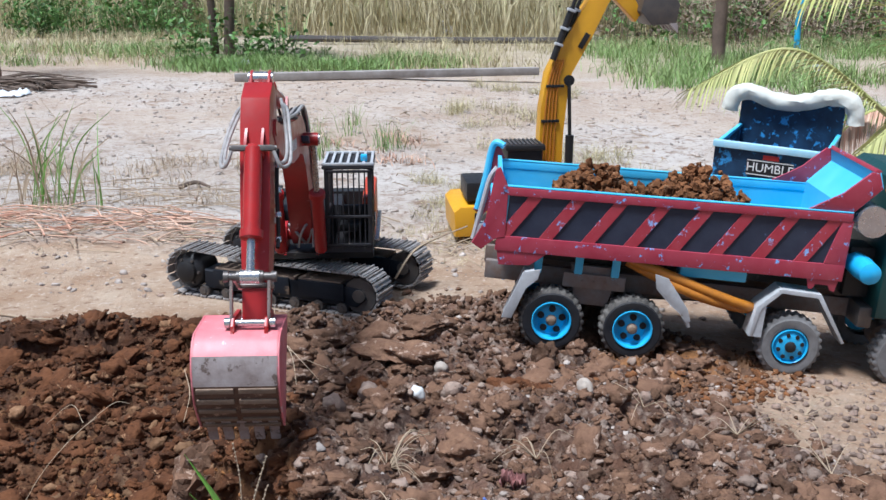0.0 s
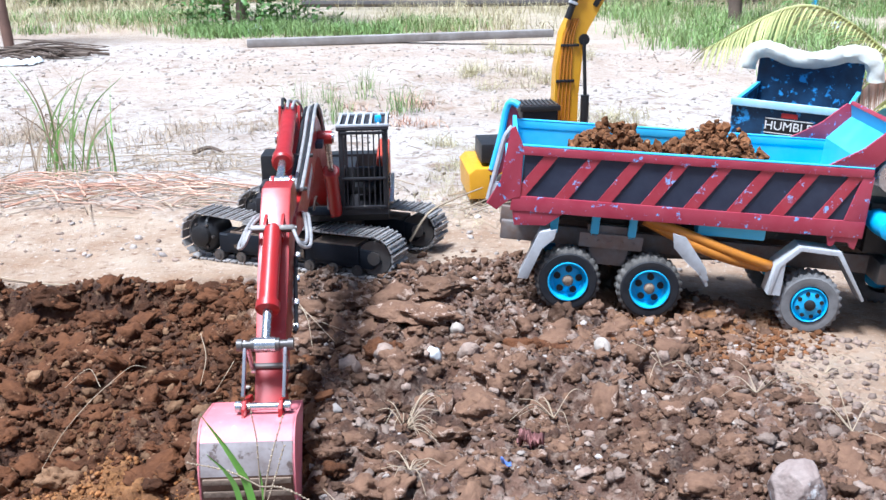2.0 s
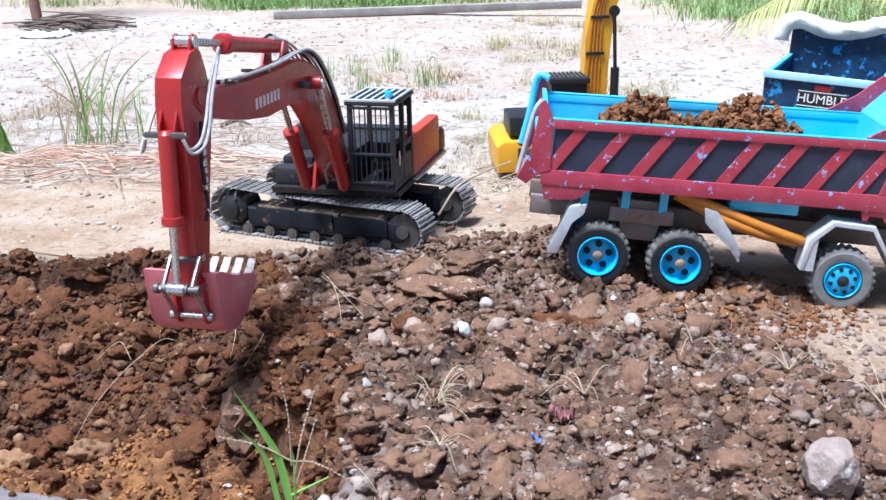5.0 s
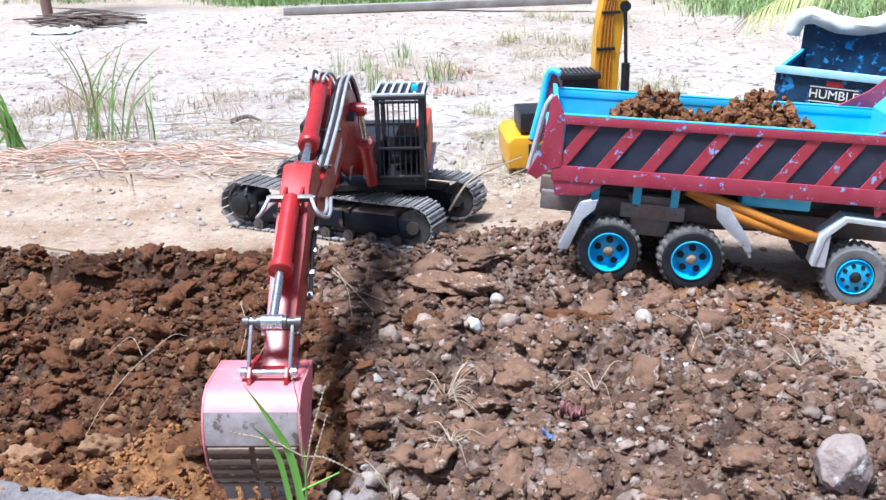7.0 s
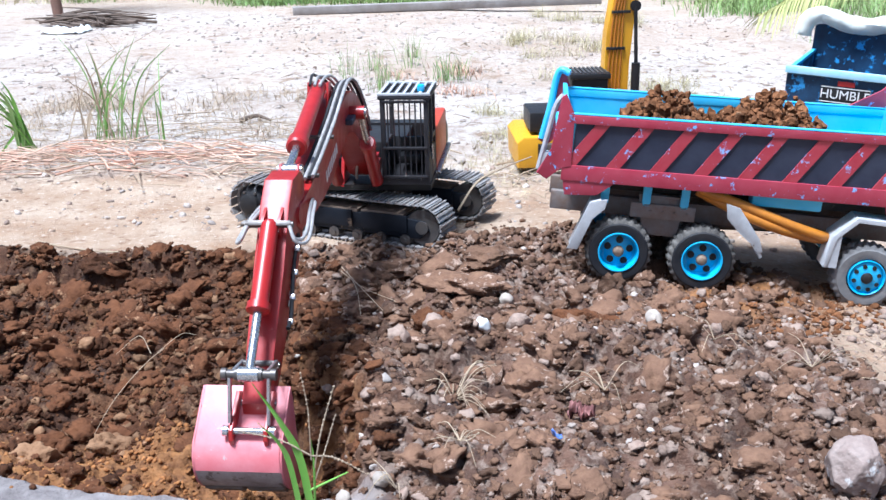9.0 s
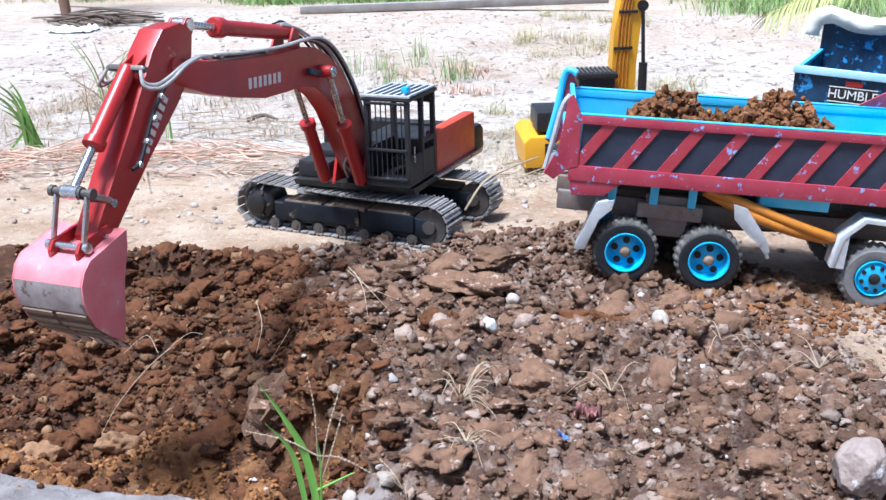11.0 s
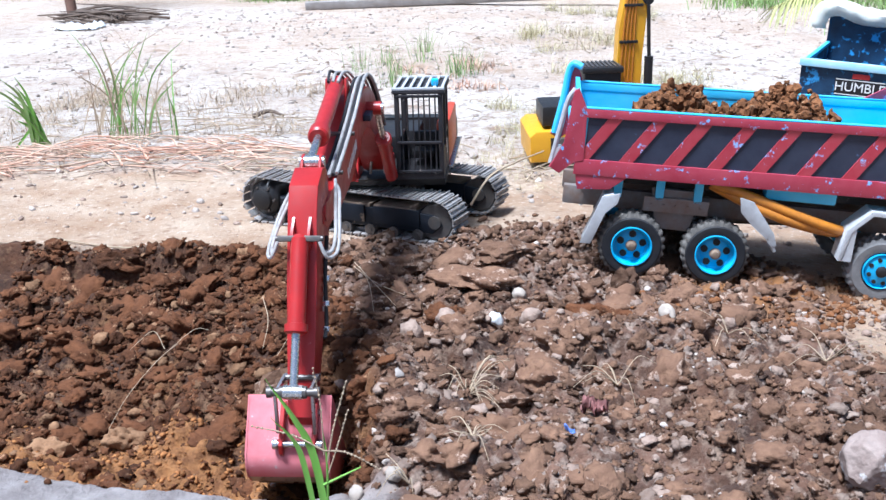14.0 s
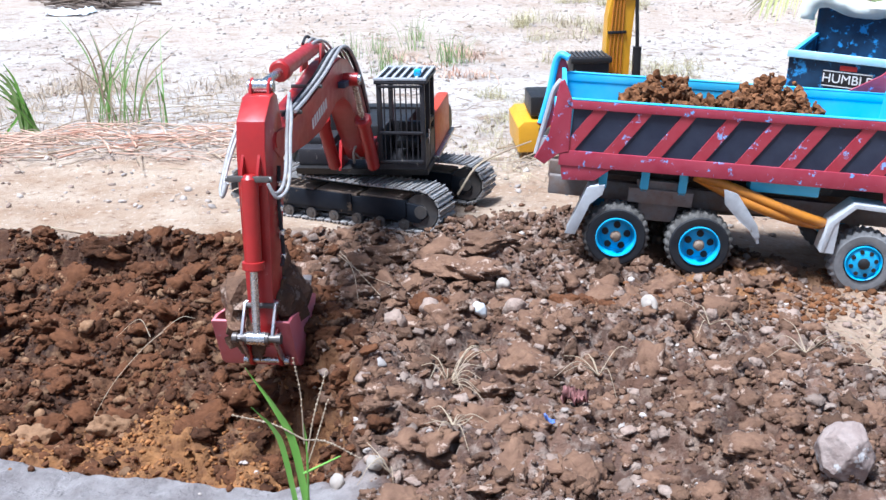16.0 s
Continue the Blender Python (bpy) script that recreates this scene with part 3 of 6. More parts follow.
prism(bm, [(-0.20, 0.085), (-0.155, 0.085), (-0.155, 0.128), (-0.185, 0.128), (-0.20, 0.118)], -0.10, 0.10, 0.006)
part("counterweight", bm, BLACK, house, "dark counterweight")
bm = B()
box(bm, (-0.09, -0.005, 0.107), (0.13, 0.10, 0.036), None, 0.004)
part("engine_hood", bm, BLACK, house)
bm = B()
box(bm, (-0.03, -0.074, 0.125), (0.06, 0.05, 0.07), None, 0.003)
part("fuel_tank", bm, BLACK, house, "dark brown box with open top")
bm = B()
box(bm, (0.045, -0.072, 0.101), (0.08, 0.054, 0.026), None, 0.004)
box(bm, (0.03, -0.072, 0.119), (0.05, 0.048, 0.012), None, 0.003)
part("tool_box", bm, CABGREY, house, "grey tool box with step")
bm = B()
tube(bm, [(0.06, -0.02, 0.092), (0.09, -0.025, 0.13), (0.10, -0.01, 0.115), (0.085, 0.0, 0.10), (0.105, 0.01, 0.125), (0.11, 0.012, 0.10)], 0.0022)
tube(bm, [(0.05, 0.01, 0.092), (0.10, 0.006, 0.135), (0.112, -0.006, 0.12), (0.09, -0.012, 0.095)], 0.002)
part("hydraulic_hose", bm, HOSE, house, "grey looped hydraulic hose")
for s in (-1, 1):
    bm = B()
    prism(bm, [(0.045, 0.085), (0.10, 0.085), (0.085, 0.125), (0.06, 0.128)], s * 0.024 - 0.008 - 0.0025, s * 0.024 - 0.008 + 0.0025, 0.001)
    part("boom_bracket", bm, RED, house)

# cab with a barred front
cab = part("cab", prism(B(), [(0.012, 0.092), (0.113, 0.092), (0.113, 0.10), (0.012, 0.10)], 0.030, 0.100, 0.002), CABGREY, exc, "grey cab floor")
for x, y in ((0.109, 0.0335), (0.109, 0.0965), (0.016, 0.0335), (0.016, 0.0965), (0.060, 0.0965)):
    bm = B()
    box(bm, (x, y, 0.158), (0.008, 0.007, 0.122), None, 0.0015)
    part("corner_post", bm, CABGREY, cab)
bm = B()
box(bm, (0.062, 0.065, 0.219), (0.106, 0.076, 0.005), None, 0.0018)
part("roof", bm, CABGREY, cab)
for i in range(7):
    bm = B()
    box(bm, (0.062, 0.0305 + i * 0.0115, 0.2245), (0.104, 0.0042, 0.003), None, 0.0008)
    part("roof_slat", bm, WHITEMETAL, cab, "pale worn roof slat")
for xx in (0.012, 0.112):
    bm = B()
    box(bm, (xx, 0.065, 0.2240), (0.006, 0.076, 0.004), None, 0.001)
    part("roof_edge", bm, WHITEMETAL, cab, "pale worn roof edge")
for i in range(7):
    bm = B()
    yy = 0.041 + i * 0.0080
    rod(bm, (0.1125, yy, 0.10), (0.1125, yy, 0.216), 0.0011, seg=8)
    part("front_bar", bm, CABGREY, cab)
for zz in (0.1035, 0.146, 0.2135):
    bm = B()
    box(bm, (0.1135, 0.065, zz), (0.004, 0.064, 0.004), None, 0.001)
    part("cross_bar", bm, CABGREY, cab)
bm = B()
box(bm, (0.062, 0.0972, 0.117), (0.094, 0.004, 0.036), None, 0.001)
box(bm, (0.036, 0.0972, 0.150), (0.042, 0.004, 0.008), None, 0.001)
part("door_panel", bm, CABGREY, cab)
bm = B()
box(bm, (0.016, 0.065, 0.121), (0.004, 0.062, 0.044), None, 0.001)
part("rear_panel", bm, CABGREY, cab)
bm = B()
box(bm, (0.016, 0.065, 0.208), (0.004, 0.062, 0.016), None, 0.001)
part("rear_panel", bm, CABGREY, cab)
bm = B()
box(bm, (0.062, 0.0325, 0.122), (0.092, 0.003, 0.050), None, 0.001)
part("inner_side_panel", bm, CABGREY, cab)
bm = B()
box(bm, (0.05, 0.065, 0.118), (0.034, 0.034, 0.012), None, 0.004)
box(bm, (0.034, 0.065, 0.132), (0.010, 0.034, 0.030), None, 0.004)
part("driver_seat", bm, BLACK, cab, "black driver seat")
bm = B()
box(bm, (0.092, 0.088, 0.230), (0.012, 0.010, 0.010), None, 0.002)
part("beacon", bm, RIM, cab, "blue roof beacon")
bm = B()
rod(bm, (0.10, 0.103, 0.128), (0.10, 0.103, 0.15), 0.0014, seg=8)
part("door_handle", bm, STEEL, cab)


def boom_mesh():
    top = [(-0.014, 0.012), (0.03, 0.052), (0.07, 0.084), (0.12, 0.107), (0.165, 0.116), (0.205, 0.115), (0.245, 0.101), (0.295, 0.077), (0.37, 0.047), (0.44, 0.020), (0.485, 0.012), (0.505, 0.004)]
    low = [(0.505, -0.010), (0.485, -0.018), (0.43, -0.012), (0.37, 0.0), (0.31, 0.016), (0.26, 0.038), (0.225, 0.058), (0.19, 0.066), (0.155, 0.062), (0.12, 0.048), (0.07, 0.018), (0.02, -0.012), (0, -0.016), (-0.014, -0.008)]
    return prism(B(), top + low, -0.0165, 0.0165, 0.002)


boom = part("boom", boom_mesh(), RED, exc, "bent red boom")
for px, py, pz, pr in ((0.185, 0.036, 0.088, 0.009), (0.0, 0.028, 0.0, 0.010), (BOOM, 0.018, 0.0, 0.009)):
    bm = B()
    rod(bm, (px, -py, pz), (px, py, pz), pr, seg=18)
    part("boom_pin", bm, RED, boom)
for k, yy in enumerate((0.0035, 0.0085, 0.0135, 0.0175)):
    bm = B()
    o = 0.003 + 0.0014 * k
    tube(bm, [(0.02, yy, 0.046 + o), (0.07, yy, 0.086 + o), (0.12, yy, 0.112 + o), (0.165, yy, 0.124 + o), (0.205, yy, 0.121 + o), (0.245, yy, 0.104 + o), (0.295, yy, 0.079 + o), (0.37, yy, 0.048 + o), (0.43, yy, 0.026 + o)], 0.0022)
    part("hose", bm, HOSE if k % 2 else RUBBER, boom, "grey hydraulic hose along the boom" if k % 2 else "black hydraulic hose along the boom")
for k, yy in enumerate((-0.016, -0.011, -0.006)):
    bm = B()
    tube(bm, [(0.03, yy, 0.056), (0.08, yy * 0.9, 0.092), (0.13, yy, 0.116 + 0.002 * k), (0.175, yy * 1.1, 0.130 + 0.002 * k), (0.212, yy * 1.25, 0.136), (0.238, yy * 1.3, 0.138 - 0.003 * k), (0.262, yy * 1.2, 0.126)], 0.0019)
    part("hose", bm, (RUBBER, HOSE, HOSE)[k], boom, ("black looped hose", "grey looped hose", "grey looped hose")[k])
for xx, zz in ((0.33, 0.064), (0.42, 0.029)):
    bm = B()
    box(bm, (xx, 0.004, zz + 0.004), (0.005, 0.038, 0.004), pose(0, 0, 0, 0, 22), 0.0012)
    part("hose_clamp", bm, DARKSTEEL, boom)
bm = B()
box(bm, (0.208, 0.021, 0.080), (0.026, 0.010, 0.008), pose(0, 0, 0, 0, 12), 0.0015)
part("valve_block", bm, PANEL, boom, "dark blue-grey valve block")
for i in range(7):
    bm = B()
    xx = 0.285 + i * 0.0105
    box(bm, (xx, 0.0167, 0.050 - (xx - 0.285) * 0.42), (0.0062, 0.0008, 0.013), pose(0, 0, 0, 0, 22))
    part("lettering_bar", bm, WHITE, boom, "white painted lettering bar")
for s in (-1, 1):
    bm = B()
    prism(bm, [(0.216, 0.102), (0.250, 0.092), (0.242, 0.129), (0.228, 0.130)], s * 0.012 - 0.013 - 0.0015, s * 0.012 - 0.013 + 0.0015)
    part("cylinder_bracket", bm, RED, boom)

stick = part("stick", prism(B(), [(-0.022, 0.001), (-0.014, 0.004), (0.002, 0.001), (0.026, -0.021), (0.031, -0.05), (0.028, -0.12), (0.026, -0.254), (0.018, -0.262), (0.004, -0.258), (-0.002, -0.245), (-0.016, -0.15), (-0.034, -0.075), (-0.038, -0.045), (-0.032, -0.02)], -0.0152, 0.0152, 0.002), RED, exc, "red stick arm")
for v in stick.data.vertices:
    if v.co.z < -0.2:
        v.co.y *= 0.86
for s in (-1, 1):
    bm = B()
    prism(bm, [(0.026, -0.045), (0.040, -0.070), (0.040, -0.084), (0.026, -0.086)], s * 0.0085 - 0.0014, s * 0.0085 + 0.0014)
    part("rib", bm, RED, stick)
bm = B()
box(bm, (0.042, 0, -0.0765), (0.007, 0.044, 0.006), None, 0.0015)
rod(bm, (0.042, -0.024, -0.0765), (0.042, 0.024, -0.0765), 0.003, seg=12)
part("cylinder_yoke", bm, DARKSTEEL, stick, "dark steel yoke")
for zz, xx in ((-0.2145, 0.0185), (-0.250, 0.014)):
    bm = B()
    rod(bm, (xx, -0.018, zz), (xx, 0.018, zz), 0.0042, seg=14)
    part("side_pin", bm, STEEL, stick, "bright steel pin")
bm = B()
tube(bm, [(0.0, 0.0195, -0.07), (0.006, 0.0195, -0.11), (0.004, 0.021, -0.16), (0.012, 0.021, -0.175)], 0.0022)
part("hose", bm, RUBBER, stick)
for i in range(4):
    bm = B()
    box(bm, (0.004, 0.021, -0.088 - i * 0.026), (0.006, 0.006, 0.006), None, 0.001)
    part("hose_fitting", bm, STEEL, stick)
for i in range(7):
    bm = B()
    box(bm, (-0.008 + 0.0006 * i, 0.0167, -0.085 - i * 0.010), (0.010, 0.0008, 0.0058))
    part("lettering_bar", bm, WHITE, stick, "white painted lettering bar")
for s in (-1, 1):
    for k in range(2):
        bm = B()
        o = 0.004 * k
        tube(bm, [(-0.065, s * 0.016, -0.002 - o), (-0.034, s * (0.022 + o), -0.020), (-0.008, s * (0.027 + o), -0.044), (0.012, s * (0.031 + o), -0.068 - o), (0.028, s * (0.031 + o), -0.086 - o), (0.042, s * (0.026 + 0.5 * o), -0.091 - o), (0.046, s * 0.021, -0.080)], 0.0019)
        part("hose", bm, HOSE, stick, "looped grey hydraulic hose")
bm = B()
rod(bm, (-0.018, -0.013, 0.010), (-0.018, 0.013, 0.010), 0.0068, seg=16)
part("stick_pin", bm, STEEL, stick, "bright steel cylinder pin")
for s in (-1, 1):
    bm = B()
    prism(bm, [(-0.028, -0.004), (-0.026, 0.014), (-0.018, 0.019), (-0.010, 0.014), (-0.006, -0.004)], s * 0.0095 - 0.0015, s * 0.0095 + 0.0015, 0.0006)
    part("lug", bm, RED, stick)


def bucket_shell():
    """The scoop: a curved plate between two cheeks, open towards the machine."""
    line = [(-0.020, 0.000), (0.048, 0.004), (0.062, -0.002), (0.073, -0.014), (0.078, -0.030), (0.0785, -0.048), (0.074, -0.070), (0.060, -0.094), (0.046, -0.112)]
    return [(x * 0.88, z * 0.88) for x, z in line]


line = bucket_shell()
W = 0.0415


def strip(pts, t, y0, y1):
    bm = B()
    rows = []
    for i, (x, z) in enumerate(pts):
        a, b = pts[max(i - 1, 0)], pts[min(i + 1, len(pts) - 1)]
        n = Vector((b[1] - a[1], 0, -(b[0] - a[0]))).normalized() * t
        rows.append([bm.verts.new((x, y0, z)), bm.verts.new((x, y1, z)), bm.verts.new((x + n.x, y1, z + n.z)), bm.verts.new((x + n.x, y0, z + n.z))])
    for a, b in zip(rows, rows[1:]):
        for k in range(4):
            bm.faces.new((a[k], a[(k + 1) % 4], b[(k + 1) % 4], b[k]))
    bm.faces.new(rows[0])
    bm.faces.new(rows[-1][::-1])
    return bm


bucket = part("bucket", strip(line[:4], 0.003, -W, W), PINK, exc, "scratched pink-red bucket top plate")
part("curved_back", strip(line[3:6], 0.003, -W, W), WORN, bucket, "bare worn steel curved back")
part("floor_plate", strip(line[5:], 0.003, -W, W), SOILED, bucket, "soil-stained bucket floor plate")
for s in (-1, 1):
    bm = B()
    prism(bm, [(x, z) for x, z in line] + [(0.032, -0.091), (0.009, -0.044), (-0.011, -0.016)], s * W - 0.0016, s * W + 0.0016, 0.0006)
    part("cheek", bm, PINK, bucket, "worn pink-red bucket side")
for i in range(5):
    k = i / 4
    for s in (-1, 1):
        bm = B()
        u = 0.08 + 0.84 * k
        j = 5 + min(int(u * 3), 2)
        f = u * 3 - (j - 5)
        x = line[j][0] + (line[j + 1][0] - line[j][0]) * f
        z = line[j][1] + (line[j + 1][1] - line[j][1]) * f
        d = math.degrees(math.atan2(line[j + 1][0] - line[j][0], line[j + 1][1] - line[j][1]))
        box(bm, (x + 0.001, s * W * 0.5, z), (0.0025, W * 0.88, 0.0055), pose(0, 0, 0, 0, d), 0.0006)
        part("wear_strip", bm, DUST, bucket)
for i in range(5):
    bm = B()
    yy = -W + 0.010 + i * (2 * W - 0.020) / 4
    prism(bm, [(0.050, -0.088), (0.044, -0.094), (0.028, -0.116), (0.031, -0.118), (0.039, -0.095)], yy - 0.005, yy + 0.005, 0.001)
    part("tooth", bm, WORN, bucket)
for s in (-1, 1):
    bm = B()
    prism(bm, [(-0.012, 0.0), (-0.008, 0.010), (0.004, 0.012), (0.034, 0.016), (0.042, 0.010), (0.044, 0.002)], s * 0.0165 + 0.010, s * 0.0165 + 0.014, 0.0008)
    part("ear", bm, RED, bucket)
bm = B()
rod(bm, (0.032, -0.012, 0.010), (0.032, 0.036, 0.010), 0.0034, seg=14)
rod(bm, (0.032, -0.013, 0.010), (0.032, -0.008, 0.010), 0.0054, seg=12)
rod(bm, (0.032, 0.032, 0.010), (0.032, 0.037, 0.010), 0.0054, seg=12)
part("bucket_pin", bm, STEEL, bucket, "bright steel cross pin")


def link_arms(name, length, yy):
    ob = part(name, rod(B(), (0, -yy, 0), (0, yy, 0), 0.003, seg=10), DARKSTEEL, exc, "steel link cross shaft")
    for s in (-1, 1):
        part("link_arm", box(B(), (0, s * yy, length / 2), (0.006, 0.0032, length + 0.006), None, 0.001), CHROME, ob, "flat steel link arm")
    return ob


link = link_arms("rocker_link", 0.035, 0.0165)
bm = B()
rod(bm, (0, -0.024, 0.035), (0, 0.024, 0.035), 0.0042, seg=14)
for s in (-1, 1):
    rod(bm, (0, s * 0.021, 0.035), (0, s * 0.026, 0.035), 0.0056, seg=12)
    rod(bm, (0, s * 0.007, 0.035), (0, s * 0.013, 0.035), 0.0062, seg=12)
part("link_pin", bm, DARKSTEEL, link)
pull = link_arms("bucket_link", 0.045, 0.0185)


def cylinder(name, length, r, rod_len, body_mat, collar=True):
    """A hydraulic ram in two parts, body and rod; both lie along z."""
    bm = B()
    lathe(bm, [(-0.004, r * 0.6), (0.0, r * 0.95), (length * 0.9, r * 0.95), (length * 0.905, r * 1.22), (length * 0.985, r * 1.22), (length, r)], Matrix(), 22)
    body = part(name, bm, body_mat, exc, "red hydraulic cylinder")
    bm = B()
    rod(bm, (0, 0, 0), (0, 0, rod_len), r * 0.45, seg=14)
    rod(bm, (0, -r, 0), (0, r, 0), r * 0.75, seg=14)
    return body, part("piston_rod", bm, STEEL, exc, "bright steel piston rod")


ram_boom = [cylinder("boom_cylinder", 0.105, 0.0095, 0.10, RED) for s in (0, 1)]
ram_stick = cylinder("stick_cylinder", 0.182, 0.0100, 0.12, RED)
ram_bucket = cylinder("bucket_cylinder", 0.095, 0.0095, 0.09, RED)
bm = B()
rod(bm, (0.0108, -0.003, 0.0), (0.0108, -0.003, 0.086), 0.0028, seg=10)
box(bm, (0.0108, -0.003, 0.086), (0.008, 0.008, 0.008), None, 0.001)
part("feed_pipe", bm, CHROME, ram_bucket[0])

# soil scooped up at the end
bm = B()
bmesh.ops.create_icosphere(bm, subdivisions=4, radius=1.0)
for v in bm.verts:
    d = v.co.normalized()
    k = 1 + 0.28 * noise.fractal(d * 1.6, 1.0, 2.0, 4) + 0.12 * noise.fractal(d * 6.0, 1.0, 2.0, 3)
    v.co = Vector((d.x * 0.046, d.y * 0.042, d.z * 0.062)) * (k + 0.06 * noise.cell(d * 9))
scoop = tagged(part("soil_mass", bm, CLOD), "brown crumbly soil mass lifted by the bucket", "soil")

# joint angles: seconds, swing, boom, stick, rocker, bucket
JOINTS = [
    (0, -2.4, 27.1, -19.8, -11.2, 2),
    (0.5, -3.6, 21.3, -33.6, -19.1, -11),
    (1, -3.5, 18.2, -36.2, -27.4, -14),
    (1.5, -3.3, 13.4, -42.2, -22.3, -24),
    (2, -3, 10.3, -42.8, -13.9, -8),
    (2.5, -2.8, 11.8, -41.1, 6.3, 5),
    (3, -1.8, 11.7, -37.3, 17.9, 16),
    (3.5, -1, 11.6, -33.5, 18.9, 32),
    (4, -0.9, 11.3, -33.9, 21.5, 36),
    (4.2, -0.6, 11.8, -31.2, 23, 38),
    (4.8, 4, 19, 0.8, 50, 95),
    (5.3, 22, 28, -11.2, 40, 90),
    (5.8, 16, 29, -39.2, 10, 20),
    (6.2, 2, 19, -51.2, 20, 0),
    (6.5, -0.9, 13.7, -54.5, 29.5, -5),
    (7, -0.9, 9.2, -52.6, 22.9, 0),
    (7.5, 0.1, 9.1, -47.8, 33.2, 8),
    (8, 1.5, 7.5, -41.9, 33.9, 28),
    (8.5, 1.8, 7.3, -40.7, 32.9, 38),
    (9, 2, 7.7, -39.5, 31.6, 42),
    (9.2, 2.2, 8.2, -37.2, 32, 44),
    (9.8, 5, 15, 0.8, 52, 95),
    (10.3, 26, 27, -9.2, 40, 95),
    (10.8, 24, 29, -34.2, 10, 25),
    (11.2, 12, 21, -37.2, 18, 18),
    (11.5, 7, 16.8, -37.3, 20.1, 15),
    (12, -0.2, 14.8, -47.6, 9.3, 0),
    (12.5, -2.3, 10.1, -44, 8.1, 0),
    (13, -0.9, 9.2, -38.9, 21, 18),
    (13.5, -0.3, 7.8, -25.3, 16.2, 46),
    (14, 0.5, 7.4, -23.1, 21.5, 60),
    (14.5, 3.8, 7.9, -11.9, 29.3, 62),
    (15, 5.7, 8.1, -0.3, 27.2, 72),
    (15.5, 6.6, 10.1, 3.6, 40.8, 90),
    (16, 3.9, 15, -4.7, 60.4, 115),
]


def joints_at(t):
    for i in range(len(JOINTS) - 1):
        if JOINTS[i][0] <= t <= JOINTS[i + 1][0]:
            break
    a, b, c, d = (JOINTS[max(i - 1, 0)], JOINTS[i], JOINTS[i + 1], JOINTS[min(i + 2, len(JOINTS) - 1)])
    h = c[0] - b[0]
    u = (t - b[0]) / h
    out = []
    for k in range(1, 6):
        m0 = (c[k] - a[k]) / max(c[0] - a[0], 1e-6) * h
        m1 = (d[k] - b[k]) / max(d[0] - b[0], 1e-6) * h
        out.append((2 * u ** 3 - 3 * u * u + 1) * b[k] + (u ** 3 - 2 * u * u + u) * m0 + (3 * u * u - 2 * u ** 3) * c[k] + (u ** 3 - u * u) * m1)
    return out


def aim(p, q, side):
    z = (q - p).normalized()
    y = (side - z * side.dot(z)).normalized()
    x = y.cross(z)
    return Matrix(((x.x, y.x, z.x, p.x), (x.y, y.y, z.y, p.y), (x.z, y.z, z.z, p.z), (0, 0, 0, 1)))


def arm_poses(t):
    """The poses of all the moving parts in the machine's own space."""
    sw, be, st, ro, bu = joints_at(t)
    inv = BASE.inverted()
    H = inv @ Matrix.Translation(BASE.translation) @ Matrix.Rotation(radians(-90 - sw), 4, "Z")
    Bm = H @ Matrix.Translation(FOOT) @ Matrix.Rotation(radians(-be), 4, "Y")
    tip = H.inverted() @ (Bm @ Vector((BOOM, 0, 0)))
    S = H @ Matrix.Translation(tip) @ Matrix.Rotation(radians(st), 4, "Y") @ Matrix.Translation((0.010, 0, 0.045))
    piv = H.inverted() @ (S @ Vector((0.014, 0, -0.250)))
    K = H @ Matrix.Translation(piv + Vector((0, -0.014, 0))) @ Matrix.Rotation(radians(bu), 4, "Y")
    side = (H.to_3x3() @ Vector((0, 1, 0))).normalized()
    f = radians(ro)
    lp0 = S @ Vector((0.0272, 0, -0.2145))
    lp = S @ Vector((0.0272 + 0.035 * math.cos(f), 0, -0.2145 - 0.035 * math.sin(f)))
    ear = K @ Vector((0.032, 0.012, 0.010))
    out = {"house": H, "boom": Bm, "stick": S, "bucket": K, "link": aim(lp0, lp, side), "pull": aim(lp, ear, side)}
    for k, s in enumerate((-1, 1)):
        p, q = H @ Vector((0.118, s * 0.029 - 0.006, 0.098)), Bm @ Vector((0.185, s * 0.029, 0.088))
        out["rb%d" % k], out["rr%d" % k] = aim(p, q, side), aim(q, p, side)
    p, q = Bm @ Vector((0.235, -0.013, 0.124)), S @ Vector((-0.018, -0.003, 0.010))
    out["sb"], out["sr"] = aim(p, q, side), aim(q, p, side)
    p, q = S @ Vector((0.040, 0, -0.0765)), lp
    out["kb"], out["kr"] = aim(p, q, side), aim(q, p, side)
    return out


def motions():
    """Swings the machine, works its arm, and lifts the last scoop of soil."""
    times = [k * 0.25 for k in range(65)]
    rows = {}
    for t in times:
        for k, m in arm_poses(t).items():
            rows.setdefault(k, []).append((t, m))
    for ob, k in ((house, "house"), (cab, "house"), (boom, "boom"), (stick, "stick"), (bucket, "bucket"), (link, "link"), (pull, "pull"),
                  (ram_boom[0][0], "rb0"), (ram_boom[0][1], "rr0"), (ram_boom[1][0], "rb1"), (ram_boom[1][1], "rr1"),
                  (ram_stick[0], "sb"), (ram_stick[1], "sr"), (ram_bucket[0], "kb"), (ram_bucket[1], "kr")):
        walk(ob, rows[k])
    rest = None
    lift = []
    for t in times:
        K = BASE @ arm_poses(t)["bucket"]
        m = K @ pose(0.0, 0.0, -0.052)
        if t == 15.0:
            rest = Matrix.Translation((0.01, 0.03, -0.045)) @ m
        lift.append((t, m))
    walk(scoop, [(t, rest if t < 15.0 else m) for t, m in lift])


# ---- dump truck ----
TRUCK = pose(0.142, 1.374, 0.038, 0, 0, -2.1) @ pose(0, 0, 0, 0, 5.76, 0) @ pose(0, 0.1, 0)
